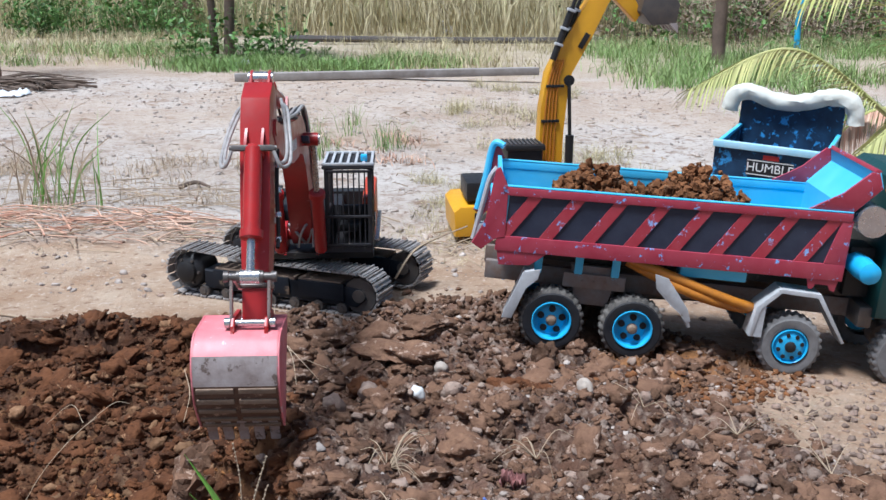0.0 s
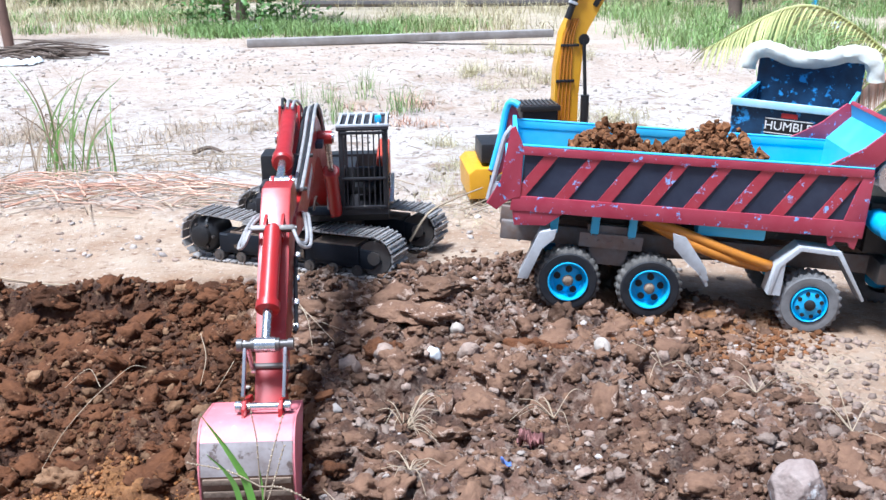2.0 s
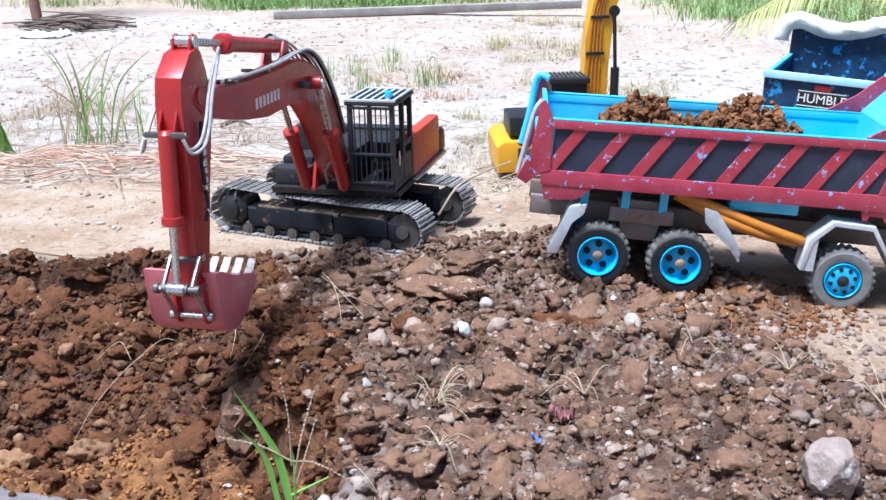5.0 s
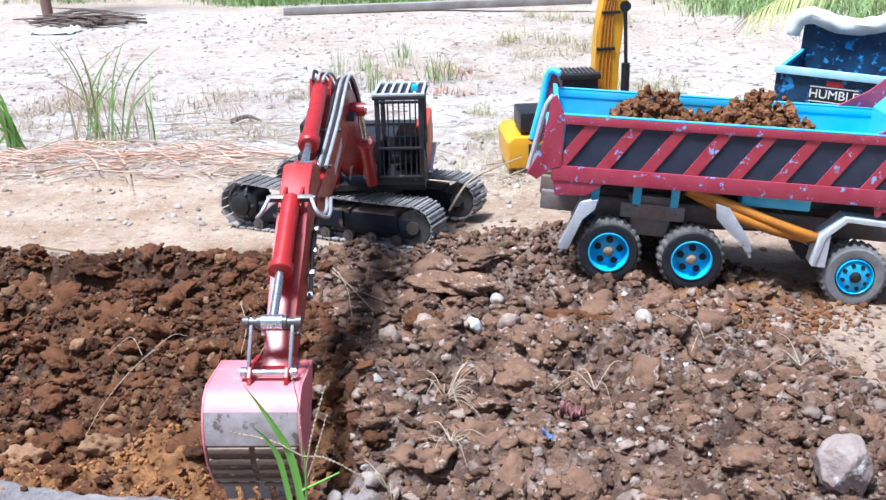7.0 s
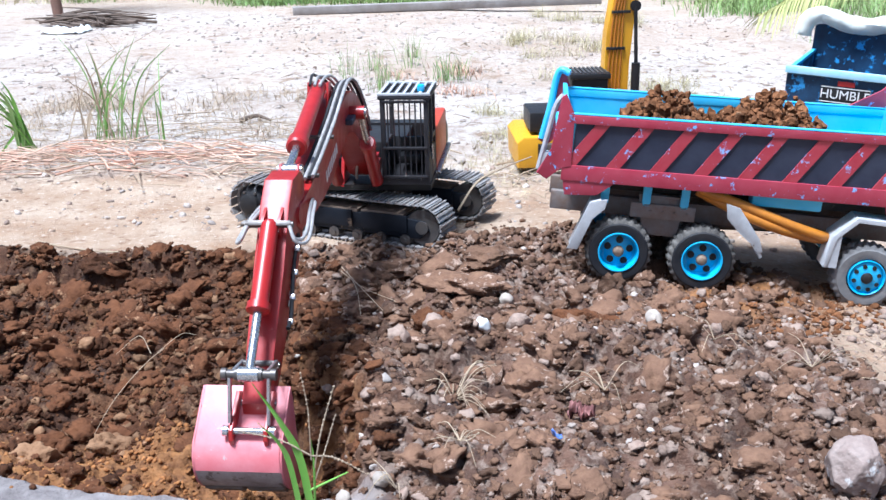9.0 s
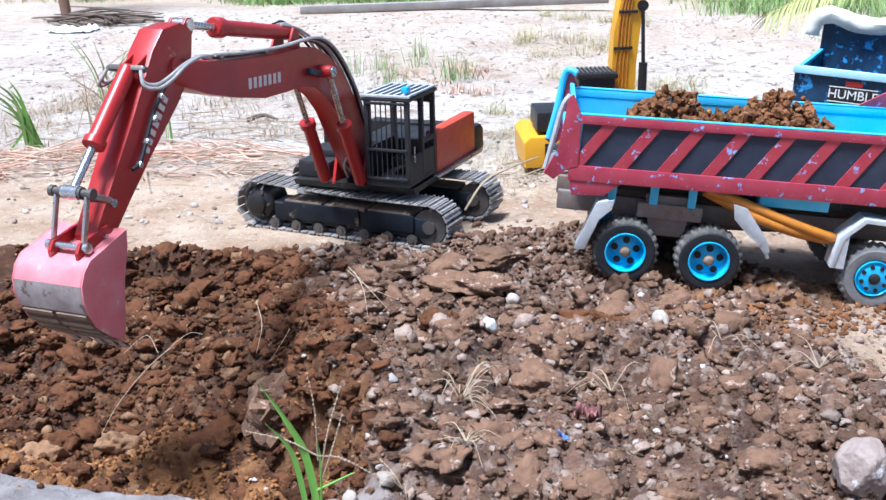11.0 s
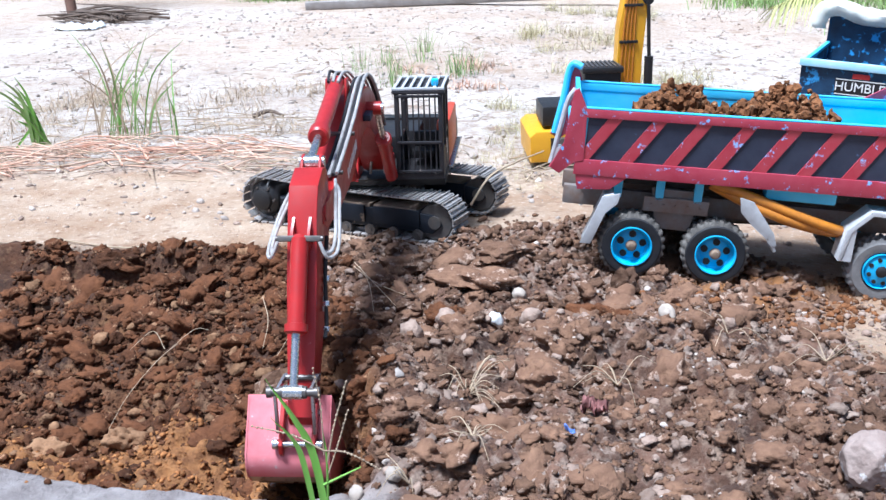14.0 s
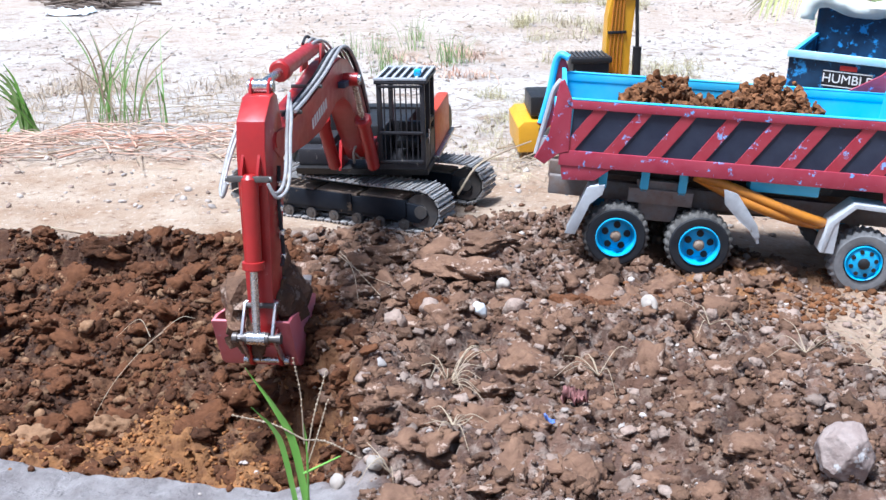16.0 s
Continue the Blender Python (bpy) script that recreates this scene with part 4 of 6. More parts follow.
truck = tagged(empty("dump_truck", TRUCK), "model dump truck with chipped maroon and light blue bed, carrying soil", "truck")


def wheel(x, y, side, rim_mat, tyre_mat, wall_mat, R=0.045, w=0.034, front=False):
    """A wheel whose outer face looks along side (-1 or 1) of y."""
    m = Matrix.Translation((x, y, 0)) @ Matrix.Rotation(math.pi / 2 * -side, 4, "X")
    w_ob = part("wheel", torus_tyre(B(), R, w, m, 26), tyre_mat, truck, "dusty lugged tyre")
    bm = B()
    lathe(bm, [(w * 0.44, R * 0.90), (w * 0.53, R * 0.84), (w * 0.54, R * 0.70), (w * 0.50, R * 0.58)], m, 40, False)
    part("sidewall", bm, wall_mat, w_ob, "dark tyre sidewall")
    bm = B()
    rings = [(w * 0.05, 0.60), (w * 0.56, 0.60), (w * 0.57, 0.58), (w * 0.55, 0.55), (w * 0.48, 0.54), (w * 0.24, 0.50), (w * 0.20, 0.42), (w * 0.34, 0.16), (w * 0.34, 0.05)]
    if front:
        rings = [(w * 0.05, 0.54), (w * 0.56, 0.54), (w * 0.57, 0.52), (w * 0.54, 0.50), (w * 0.44, 0.48), (w * 0.50, 0.42), (w * 0.55, 0.34), (w * 0.55, 0.05)]
    lathe(bm, [(h, r * R) for h, r in rings], m, 36)
    part("rim", bm, rim_mat, w_ob, "blue painted wheel rim")
    # solid black discs on the closed rim give the shade of its openings
    for i in range(5 if not front else 8):
        a = 2 * math.pi * i / (5 if not front else 8) + 0.3
        bm = B()
        rr = R * (0.34 if not front else 0.36)
        p = m @ Vector((rr * math.cos(a), rr * math.sin(a), w * (0.22 if not front else 0.50)))
        q = m @ Vector((rr * math.cos(a), rr * math.sin(a), w * (0.305 if not front else 0.57)))
        rod(bm, p, q, R * (0.105 if not front else 0.065), seg=12)
        part("rim_hole_disc", bm, BLACK, w_ob, "black disc standing in for a shaded opening in the rim")
    bm = B()
    if front:
        lathe(bm, [(w * 0.5, R * 0.17), (w * 0.62, R * 0.17), (w * 0.68, R * 0.12), (w * 0.70, R * 0.05)], m, 18)
        part("hub", bm, BLACK, w_ob, "black hub")
    else:
        lathe(bm, [(w * 0.3, R * 0.17), (w * 0.50, R * 0.15), (w * 0.58, R * 0.10), (w * 0.60, R * 0.04)], m, 18)
        part("hub", bm, DUST, w_ob, "muddy hub")


for x in (0.0055, 0.1155):
    wheel(x, -0.084, -1, RIM, TREAD, RUBBER)
    wheel(x, 0.084, 1, RIM, TREAD, RUBBER)
for x in (0.329, 0.486):
    wheel(x, -0.086, -1, RIM, GREYTYRE, GREYTYRE, 0.0445, 0.030, True)
    wheel(x, 0.086, 1, RIM, GREYTYRE, GREYTYRE, 0.0445, 0.030, True)

# frame and running gear
for s in (-1, 1):
    bm = B()
    box(bm, (0.22, s * 0.04, 0.048), (0.62, 0.012, 0.026), None, 0.002)
    part("chassis_rail", bm, CHASSIS, truck, "rusty grey chassis rail")
for x in (0.0055, 0.1155, 0.329, 0.486):
    bm = B()
    rod(bm, (x, -0.075, 0), (x, 0.075, 0), 0.008, seg=14)
    lathe(bm, [(-0.016, 0.008), (-0.012, 0.018), (0.012, 0.018), (0.016, 0.008)], Matrix.Translation((x, 0, 0)) @ Matrix.Rotation(math.pi / 2, 4, "X"), 18)
    part("axle", bm, CHASSIS, truck)
for s in (-1, 1):
    bm = B()
    for k in range(4):
        box(bm, (0.058, s * 0.058, 0.022 + k * 0.0045), (0.13 - 0.022 * k, 0.012, 0.0035), None, 0.0008)
    part("leaf_spring", bm, DARKSTEEL, truck)
    bm = B()
    prism(bm, [(0.035, 0.02), (0.08, 0.02), (0.09, 0.075), (0.025, 0.075)], s * 0.07 - 0.004, s * 0.07 + 0.004, 0.001)
    part("spring_bracket", bm, CHASSIS, truck, "rusty grey bracket plate")
    for xx in (-0.02, 0.035, 0.085):
        bm = B()
        box(bm, (xx, s * 0.078, 0.075), (0.011, 0.006, 0.03), None, 0.001)
        part("bed_bracket", bm, BLUE, truck)
    bm = B()
    box(bm, (0.058, s * 0.079, 0.055), (0.085, 0.004, 0.02), None, 0.001)
    for k in range(5):
        rod(bm, (0.026 + k * 0.016, s * 0.079 - 0.004, 0.055), (0.026 + k * 0.016, s * 0.079 + 0.004, 0.055), 0.0018, seg=8)
    part("bolted_plate", bm, CHASSIS, truck, "bolted grey side plate")
bm = B()
rod(bm, (0.02, -0.02, 0.02), (0.40, -0.01, 0.04), 0.006, seg=12)
part("drive_shaft", bm, DARKSTEEL, truck)
bm = B()
box(bm, (0.18, 0.0, 0.085), (0.46, 0.12, 0.022), None, 0.003)
part("subframe", bm, BLACK, truck)
bm = B()
box(bm, (0.215, -0.07, 0.088), (0.09, 0.03, 0.022), None, 0.003)
part("bed_beam", bm, BLUE, truck)
for k in range(2):
    bm = B()
    tube(bm, [(0.10, -0.085 + 0.01 * k, 0.092 - 0.004 * k), (0.15, -0.09, 0.080 - 0.01 * k), (0.21, -0.094, 0.062 - 0.010 * k), (0.268, -0.088 + 0.01 * k, 0.046 - 0.006 * k), (0.285, -0.06, 0.042)], 0.0068, 12)
    part("air_hose", bm, ORANGEHOSE, truck, "thick dirty orange hose")
# mudguards
for s in (-1, 1):
    y0, y1 = sorted((s * 0.070, s * 0.106))
    bm = B()
    prism(bm, [(-0.060, 0.000), (-0.038, 0.066), (-0.026, 0.070), (-0.026, 0.066), (-0.035, 0.062), (-0.056, 0.000)], y0, y1, 0.0008)
    part("mudguard", bm, WHITEMETAL, truck, "white scuffed mudguard")
    bm = B()
    prism(bm, [(0.138, 0.074), (0.155, 0.062), (0.178, 0.030), (0.187, 0.012), (0.191, 0.014), (0.183, 0.034), (0.160, 0.066), (0.140, 0.079)], y0, y1, 0.0008)
    part("mudguard", bm, WHITEMETAL, truck, "white bent mudguard")
    bm = B()
    prism(bm, [(0.270, 0.010), (0.275, 0.052), (0.302, 0.080), (0.356, 0.078), (0.398, 0.014), (0.394, 0.012), (0.353, 0.073), (0.304, 0.075), (0.280, 0.050), (0.275, 0.010)], y0, y1, 0.0008)
    part("mudguard", bm, WHITEMETAL, truck, "white angular wheel arch")
    bm = B()
    prism(bm, [(-0.063, 0.0), (-0.041, 0.066), (-0.018, 0.072), (-0.020, 0.058), (-0.035, 0.044), (-0.049, 0.0)], s * 0.106 - 0.001, s * 0.106 + 0.001, 0.0005)
    part("mudguard_flap", bm, WHITEMETAL, truck, "bent white side flap")
    bm = B()
    prism(bm, [(0.134, 0.082), (0.152, 0.078), (0.173, 0.052), (0.184, 0.038), (0.190, 0.022), (0.182, 0.020), (0.174, 0.032), (0.157, 0.044), (0.138, 0.062)], s * 0.106 - 0.001, s * 0.106 + 0.001, 0.0005)
    part("mudguard_flap", bm, WHITEMETAL, truck, "bent white side flap")
    bm = B()
    prism(bm, [(0.270, 0.010), (0.275, 0.052), (0.287, 0.064), (0.287, 0.010)], s * 0.104 - 0.001, s * 0.104 + 0.001)
    part("mudguard_flap", bm, WHITEMETAL, truck)
# bed: floor, sides with panels and stripes, tailgate, headboard
bed = part("bed", prism(B(), [(-0.075, 0.094), (0.375, 0.102), (0.375, 0.108), (-0.075, 0.100)], -0.094, 0.094, 0.001), BLUE, truck, "light blue bed floor")


def top_z(x):
    return 0.1773 + (0.1896 - 0.1773) * (x + 0.08) / 0.454


def bot_z(x):
    return 0.0909 + (0.0975 - 0.0909) * (x + 0.075) / 0.452


for s in (-1, 1):
    y = s * 0.0965
    bm = B()
    prism(bm, [(-0.078, bot_z(-0.078)), (0.376, bot_z(0.376)), (0.376, top_z(0.376)), (-0.078, top_z(-0.078))], y - 0.0018, y + 0.0018)
    part("side_wall", bm, BLUE, bed, "light blue inner bed side")
    o = s * 0.0995
    bm = B()
    prism(bm, [(-0.08, top_z(-0.08) - 0.011), (0.378, top_z(0.378) - 0.011), (0.378, top_z(0.378)), (-0.08, top_z(-0.08))], *sorted((y - s * 0.003, o + s * 0.003)), 0.0015)
    part("top_rail", bm, MAROON if s < 0 else BLUE, bed, "chipped maroon top rail with blue showing" if s < 0 else "light blue top rail")
    bm = B()
    prism(bm, [(-0.08, top_z(-0.08) + 0.0004), (0.378, top_z(0.378) + 0.0004), (0.378, top_z(0.378) + 0.0022), (-0.08, top_z(-0.08) + 0.0022)], *sorted((y - s * 0.003, o + s * 0.002)), 0.0006)
    part("rail_edge", bm, BLUE, bed, "worn blue upper edge")
    bm = B()
    prism(bm, [(-0.082, bot_z(-0.08)), (0.380, bot_z(0.38)), (0.380, bot_z(0.38) + 0.0225), (-0.082, bot_z(-0.08) + 0.0205)], *sorted((y + s * 0.001, o + s * 0.0025)), 0.0015)
    part("bottom_rail", bm, MAROON, bed, "chipped maroon bottom rail")
    bm = B()
    prism(bm, [(-0.075, 0.071), (-0.033, 0.074), (-0.012, bot_z(0)), (-0.079, bot_z(-0.08))], *sorted((y, o + s * 0.001)), 0.001)
    part("lower_skirt", bm, MAROON, bed)
    bm = B()
    prism(bm, [(0.334, 0.098), (0.376, 0.098), (0.373, 0.081), (0.366, 0.084), (0.364, 0.091), (0.346, 0.091), (0.344, 0.083), (0.338, 0.083)], *sorted((y, o)), 0.0008)
    part("front_bracket", bm, MAROON, bed)
    bm = B()
    prism(bm, [(-0.082, bot_z(-0.08) + 0.018), (-0.070, bot_z(-0.08) + 0.018), (-0.073, top_z(-0.08)), (-0.086, 0.203), (-0.092, 0.198), (-0.097, 0.13), (-0.114, 0.098), (-0.100, 0.090)], *sorted((y, o + s * 0.003)), 0.0012)
    part("rear_post", bm, MAROON, bed, "maroon rear corner post")
    bm = B()
    prism(bm, [(0.352, 0.12), (0.380, 0.12), (0.380, 0.18), (0.352 + 0.014, 0.18)], *sorted((y + s * 0.001, o + s * 0.002)), 0.001)
    part("front_post", bm, MAROON, bed)
    bm = B()
    prism(bm, [(-0.07, bot_z(-0.07) + 0.016), (0.37, bot_z(0.37) + 0.016), (0.37, top_z(0.37) - 0.008), (-0.07, top_z(-0.07) - 0.008)], *sorted((y + s * 0.001, o - s * 0.001)))
    part("side_panel", bm, PANEL, bed, "scuffed navy-black side panel")
    for i in range(8):
        xt = -0.0347 + i * 0.0561
        xb = xt - 0.0385
        bm = B()
        prism(bm, [(xb - 0.009, bot_z(xb) + 0.0195), (xb + 0.0085, bot_z(xb) + 0.0195), (xt + 0.0085, top_z(xt) - 0.010), (xt - 0.009, top_z(xt) - 0.010)], *sorted((y + s * 0.002, o + s * 0.001)))
        part("diagonal_rib", bm, STRIPE, bed, "slanted chipped maroon rib")
    bm = B()
    prism(bm, [(0.320, 0.190), (0.378, 0.190), (0.410, 0.226), (0.402, 0.245), (0.392, 0.246), (0.362, 0.215)], y - 0.0018, y + 0.0018, 0.0006)
    part("gusset", bm, MAROON, bed, "maroon flared corner gusset")
bm = B()
prism(bm, [(-0.080, 0.092), (-0.074, 0.092), (-0.080, 0.185), (-0.086, 0.185)], -0.094, 0.094, 0.001)
box(bm, (-0.089, 0, 0.14), (0.006, 0.17, 0.008), None, 0.001)
part("tailgate", bm, BLUE, bed, "light blue tailgate")
bm = B()
tube(bm, [(-0.108, 0.094, 0.10), (-0.100, 0.096, 0.15), (-0.096, 0.097, 0.19), (-0.090, 0.094, 0.203), (-0.078, 0.09, 0.200)], 0.0052, 10)
part("tailgate_pipe", bm, BLUE, bed, "bent light blue corner pipe")
bm = B()
tube(bm, [(-0.112, -0.088, 0.10), (-0.104, -0.089, 0.15), (-0.098, -0.09, 0.185), (-0.090, -0.09, 0.20)], 0.0035, 8)
box(bm, (-0.104, -0.084, 0.112), (0.012, 0.014, 0.022), None, 0.002)
part("tailgate_hinge", bm, WHITEMETAL, bed, "pale blue-white tailgate hinge")
bm = B()
prism(bm, [(0.368, 0.104), (0.374, 0.104), (0.378, 0.190), (0.412, 0.226), (0.404, 0.248), (0.398, 0.246), (0.402, 0.228), (0.371, 0.194)], -0.095, 0.095, 0.001)
part("headboard", bm, BLUE, bed, "light blue flared headboard")
bm = B()
box(bm, (0.401, 0, 0.247), (0.008, 0.19, 0.006), pose(0, 0, 0, 0, 20), 0.0015)
part("headboard_rail", bm, MAROON, bed)
# tanks and driver's cab
bm = B()
rod(bm, (0.405, -0.104, 0.182), (0.405, -0.02, 0.182), 0.021, seg=28)
part("air_cleaner", bm, CHROME, truck, "dull chrome drum")
bm = B()
lathe(bm, [(0.0, 0.006), (0.004, 0.014), (0.05, 0.016), (0.085, 0.014), (0.089, 0.006)], Matrix.Translation((0.405, -0.092, 0.118)) @ Matrix.Rotation(radians(90), 4, "X") @ Matrix.Translation((0, 0, -0.05)), 22)
part("air_tank", bm, RIM, truck, "blue air tank")
bm = B()
box(bm, (0.412, -0.045, 0.105), (0.035, 0.05, 0.07), None, 0.004)
part("battery_box", bm, BLACK, truck)
tcab = part("driver_cab", prism(B(), [(0.432, 0.05), (0.56, 0.05), (0.575, 0.12), (0.56, 0.23), (0.545, 0.245), (0.445, 0.245), (0.432, 0.235)], -0.10, 0.10, 0.008), GREEN, truck, "dark green driver cab")
for s in (-1, 1):
    bm = B()
    prism(bm, [(0.465, 0.155), (0.555, 0.155), (0.545, 0.222), (0.465, 0.222)], s * 0.1005 - 0.001, s * 0.1005 + 0.001)
    part("side_window", bm, GLASS, tcab)
bm = B()
tube(bm, [(0.425, -0.08, 0.22), (0.43, -0.07, 0.255), (0.44, -0.05, 0.27), (0.452, -0.04, 0.25)], 0.005, 10)
part("air_hose", bm, ORANGEHOSE, truck, "coiled orange air hose")
bm = B()
box(bm, (0.425, -0.06, 0.048), (0.02, 0.06, 0.03), None, 0.004)
part("battery_tray", bm, DARKSTEEL, truck)


def clod_shape(bm, c, s, seed, sub=2, rough=0.3, rot=True):
    """A crumbly lump with centre c and half sizes s."""
    vs = bmesh.ops.create_icosphere(bm, subdivisions=sub, radius=1.0)["verts"]
    off = Vector((seed * 1.37 % 50, seed * 2.11 % 50, seed * 0.73 % 50))
    q = Euler((seed * 1.1, seed * 0.7, seed * 2.3)).to_matrix() if rot else Matrix.Identity(3)
    for v in vs:
        d = v.co.normalized()
        k = 1 + rough * noise.noise(d * 1.3 + off) + rough * 0.6 * noise.noise(d * 3.1 + off)
        d = q @ Vector((d.x * s[0], d.y * s[1], d.z * s[2])) * k
        v.co = Vector(c) + d
    return bm


# soil in the bed
rng = random.Random(4)
bm = B()
for i in range(800):
    u = rng.random()
    x = -0.005 + 0.26 * u
    hump = 0.030 * math.exp(-((x - 0.055) / 0.035) ** 2) + 0.036 * math.exp(-((x - 0.20) / 0.05) ** 2)
    y = rng.uniform(-0.085, 0.075)
    z = 0.128 + (hump + 0.031) * rng.uniform(0.5, 1.35) * (1 - (y / 0.12) ** 2)
    s = rng.uniform(0.003, 0.0085)
    clod_shape(bm, TRUCK @ Vector((x, y, z)), (s, s * rng.uniform(0.7, 1), s * rng.uniform(0.6, 1)), i, 2, 0.6)
for i in range(40):
    x, y = rng.uniform(0.0, 0.25), rng.uniform(-0.07, 0.07)
    clod_shape(bm, TRUCK @ Vector((x, y, 0.116)), (0.03, 0.03, 0.014), i + 500, 2, 0.4)
tagged(part("soil_load", bm, RUSTCLOD, None, "", True, 25), "brown crumbly soil heap in the truck bed", "soil", kind="stuff")

# ---- second dump truck behind ----
T2 = pose(0.628, 2.03, 0.0, 0, 0, 72) @ pose(-0.005, 0.107, 0.17) @ pose(0, 0, 0, 3.5, 0, -7) @ pose(0.005, -0.107, -0.17)
truck2 = tagged(empty("dump_truck", T2), "parked model dump truck with flaking blue and black bed and sign", "truck")
bm = B()
prism(bm, [(0, 0.09), (0.26, 0.09), (0.26, 0.096), (0, 0.096)], -0.10, 0.10, 0.001)
bed2 = part("bed", bm, BLUEBLACK, truck2, "flaking blue and black bed")
for s in (-1, 1):
    bm = B()
    prism(bm, [(0, 0.09), (0.26, 0.09), (0.26, 0.17), (0, 0.165)], s * 0.10 - 0.002, s * 0.10 + 0.002, 0.0008)
    part("side_wall", bm, BLUEBLACK, bed2)
    bm = B()
    prism(bm, [(0, 0.165), (0.26, 0.17), (0.26, 0.176), (0, 0.173)], s * 0.10 - 0.004, s * 0.10 + 0.004, 0.001)
    part("top_rail", bm, BLUE, bed2)
bm = B()
prism(bm, [(-0.004, 0.098), (0.0, 0.098), (0.0, 0.166), (-0.006, 0.166)], -0.104, 0.104, 0.001)
part("tailgate", bm, BLUEBLACK, bed2, "flaking blue and black tailgate")
bm = B()
box(bm, (-0.005, 0, 0.170), (0.016, 0.214, 0.013), None, 0.002)
part("tailgate_rail", bm, PALEBLUE, bed2, "pale blue-white tailgate rail")
bm = B()
prism(bm, [(0.24, 0.10), (0.246, 0.10), (0.250, 0.245), (0.244, 0.245)], -0.105, 0.105, 0.002)
part("headboard", bm, BLUEBLACK, bed2, "tall flaking blue headboard")
bm = B()
tube(bm, [(0.235, 0.125, 0.205), (0.232, 0.118, 0.235), (0.236, 0.09, 0.245), (0.24, 0.03, 0.230), (0.24, -0.02, 0.233), (0.238, -0.07, 0.250), (0.235, -0.11, 0.248), (0.235, -0.125, 0.225), (0.236, -0.128, 0.20)], 0.0175, 14)
for v in bm.verts:
    v.co += Vector(noise.noise_vector(v.co * 70)) * 0.0035
part("padding_roll", bm, FOAM, bed2, "white padding roll over the headboard")
bm = B()
box(bm, (-0.0065, -0.004, 0.132), (0.002, 0.088, 0.030), None, 0.0005)
sign = part("name_sign", bm, BLACK, bed2, "black sign with pale letters")
curve = bpy.data.curves.new("lettering", "FONT")
curve.body = "HUMBLE"
curve.size = 0.0235
curve.extrude = 0.0006
curve.align_x, curve.align_y = "CENTER", "CENTER"
tmp = bpy.data.objects.new("lettering", curve)
letters = bpy.data.meshes.new_from_object(tmp)
bpy.data.objects.remove(tmp)
letters.materials.append(WHITE)
lt = new("lettering", letters)
lt.parent = sign
lt.matrix_basis = pose(-0.0082, -0.004, 0.132, 90, 0, -90)
lt["label"] = "pale capital letters"
bm = B()
box(bm, (-0.0066, -0.004, 0.153), (0.002, 0.03, 0.009), None, 0.0005)
part("red_badge", bm, REDSIGN, sign)
for k in (-1, 1):
    bm = B()
    box(bm, (-0.0078, -0.004, 0.132 + k * 0.0135), (0.0008, 0.086, 0.0016))
    part("sign_border", bm, WHITE, sign)
bm = B()
box(bm, (0.16, 0, 0.07), (0.42, 0.09, 0.03), None, 0.003)
part("chassis", bm, CHASSIS, truck2)
for x in (0.03, 0.14, 0.32):
    for s in (-1, 1):
        m = Matrix.Translation((x, s * 0.085, 0.045)) @ Matrix.Rotation(math.pi / 2 * -s, 4, "X")
        w_ob = part("wheel", torus_tyre(B(), 0.045, 0.032, m, 20), TREAD, truck2)
        part("rim", lathe(B(), [(0.012, 0.028), (0.017, 0.027), (0.012, 0.02), (0.012, 0.004)], m, 20), RIM, w_ob)
bm = B()
prism(bm, [(0.28, 0.06), (0.38, 0.06), (0.385, 0.12), (0.37, 0.22), (0.285, 0.22)], -0.095, 0.095, 0.006)
part("driver_cab", bm, BLUE, truck2, "light blue driver cab")

# ---- yellow excavator behind ----
YB = pose(0.150, 2.02, 0.016, 0, 0, 6)
yex = tagged(empty("excavator", YB), "parked yellow model excavator with raised boom and grey bucket", "excavator")
for s in (-1, 1):
    bm = B()
    prism(bm, [(-0.095, 0.0), (-0.085, -0.012), (0.12, -0.012), (0.14, 0.0), (0.145, 0.025), (0.13, 0.045), (-0.085, 0.045), (-0.10, 0.025)], s * 0.075 - 0.022, s * 0.075 + 0.022, 0.003)
    part("track", bm, DARKSTEEL, yex, "dark track chain")
bm = B()
rod(bm, (0, 0, 0.03), (0, 0, 0.065), 0.055, seg=32)
part("slew_ring", bm, BLACK, yex)
yb = part("upper_body", prism(B(), [(-0.09, 0.062), (0.10, 0.062), (0.10, 0.078), (-0.09, 0.078)], -0.085, 0.085, 0.003), YELLOW, yex)
bm = B()
prism(bm, [(-0.138, -0.002), (-0.06, -0.002), (-0.06, 0.056), (-0.128, 0.056), (-0.140, 0.046)], -0.085, 0.085, 0.006)
part("counterweight", bm, YELLOW, yb, "yellow counterweight")
bm = B()
box(bm, (-0.085, -0.0862, 0.024), (0.034, 0.002, 0.040), None, 0.0005)
logo = part("logo_panel", bm, BLACK, yb, "black logo panel")
for k in range(2):
    bm = B()
    box(bm, (-0.093 + 0.014 * k, -0.0876, 0.026), (0.007, 0.001, 0.018))
    part("logo_shape", bm, WHITE, logo)
bm = B()
box(bm, (-0.070, -0.02, 0.080), (0.09, 0.10, 0.036), None, 0.004)
part("engine_hood", bm, BLACK, yb, "black engine hood")
bm = B()
box(bm, (-0.005, -0.03, 0.160), (0.075, 0.075, 0.010), None, 0.002)
grille = part("grille_frame", bm, BLACK, yb)
for i in range(9):
    bm = B()
    box(bm, (-0.038 + i * 0.008, -0.03, 0.166), (0.0035, 0.07, 0.003))
    part("grille_slat", bm, DARKSTEEL, grille)
bm = B()
box(bm, (-0.005, -0.03, 0.12), (0.066, 0.066, 0.08), None, 0.003)
part("engine_box", bm, BLACK, yb)
bm = B()
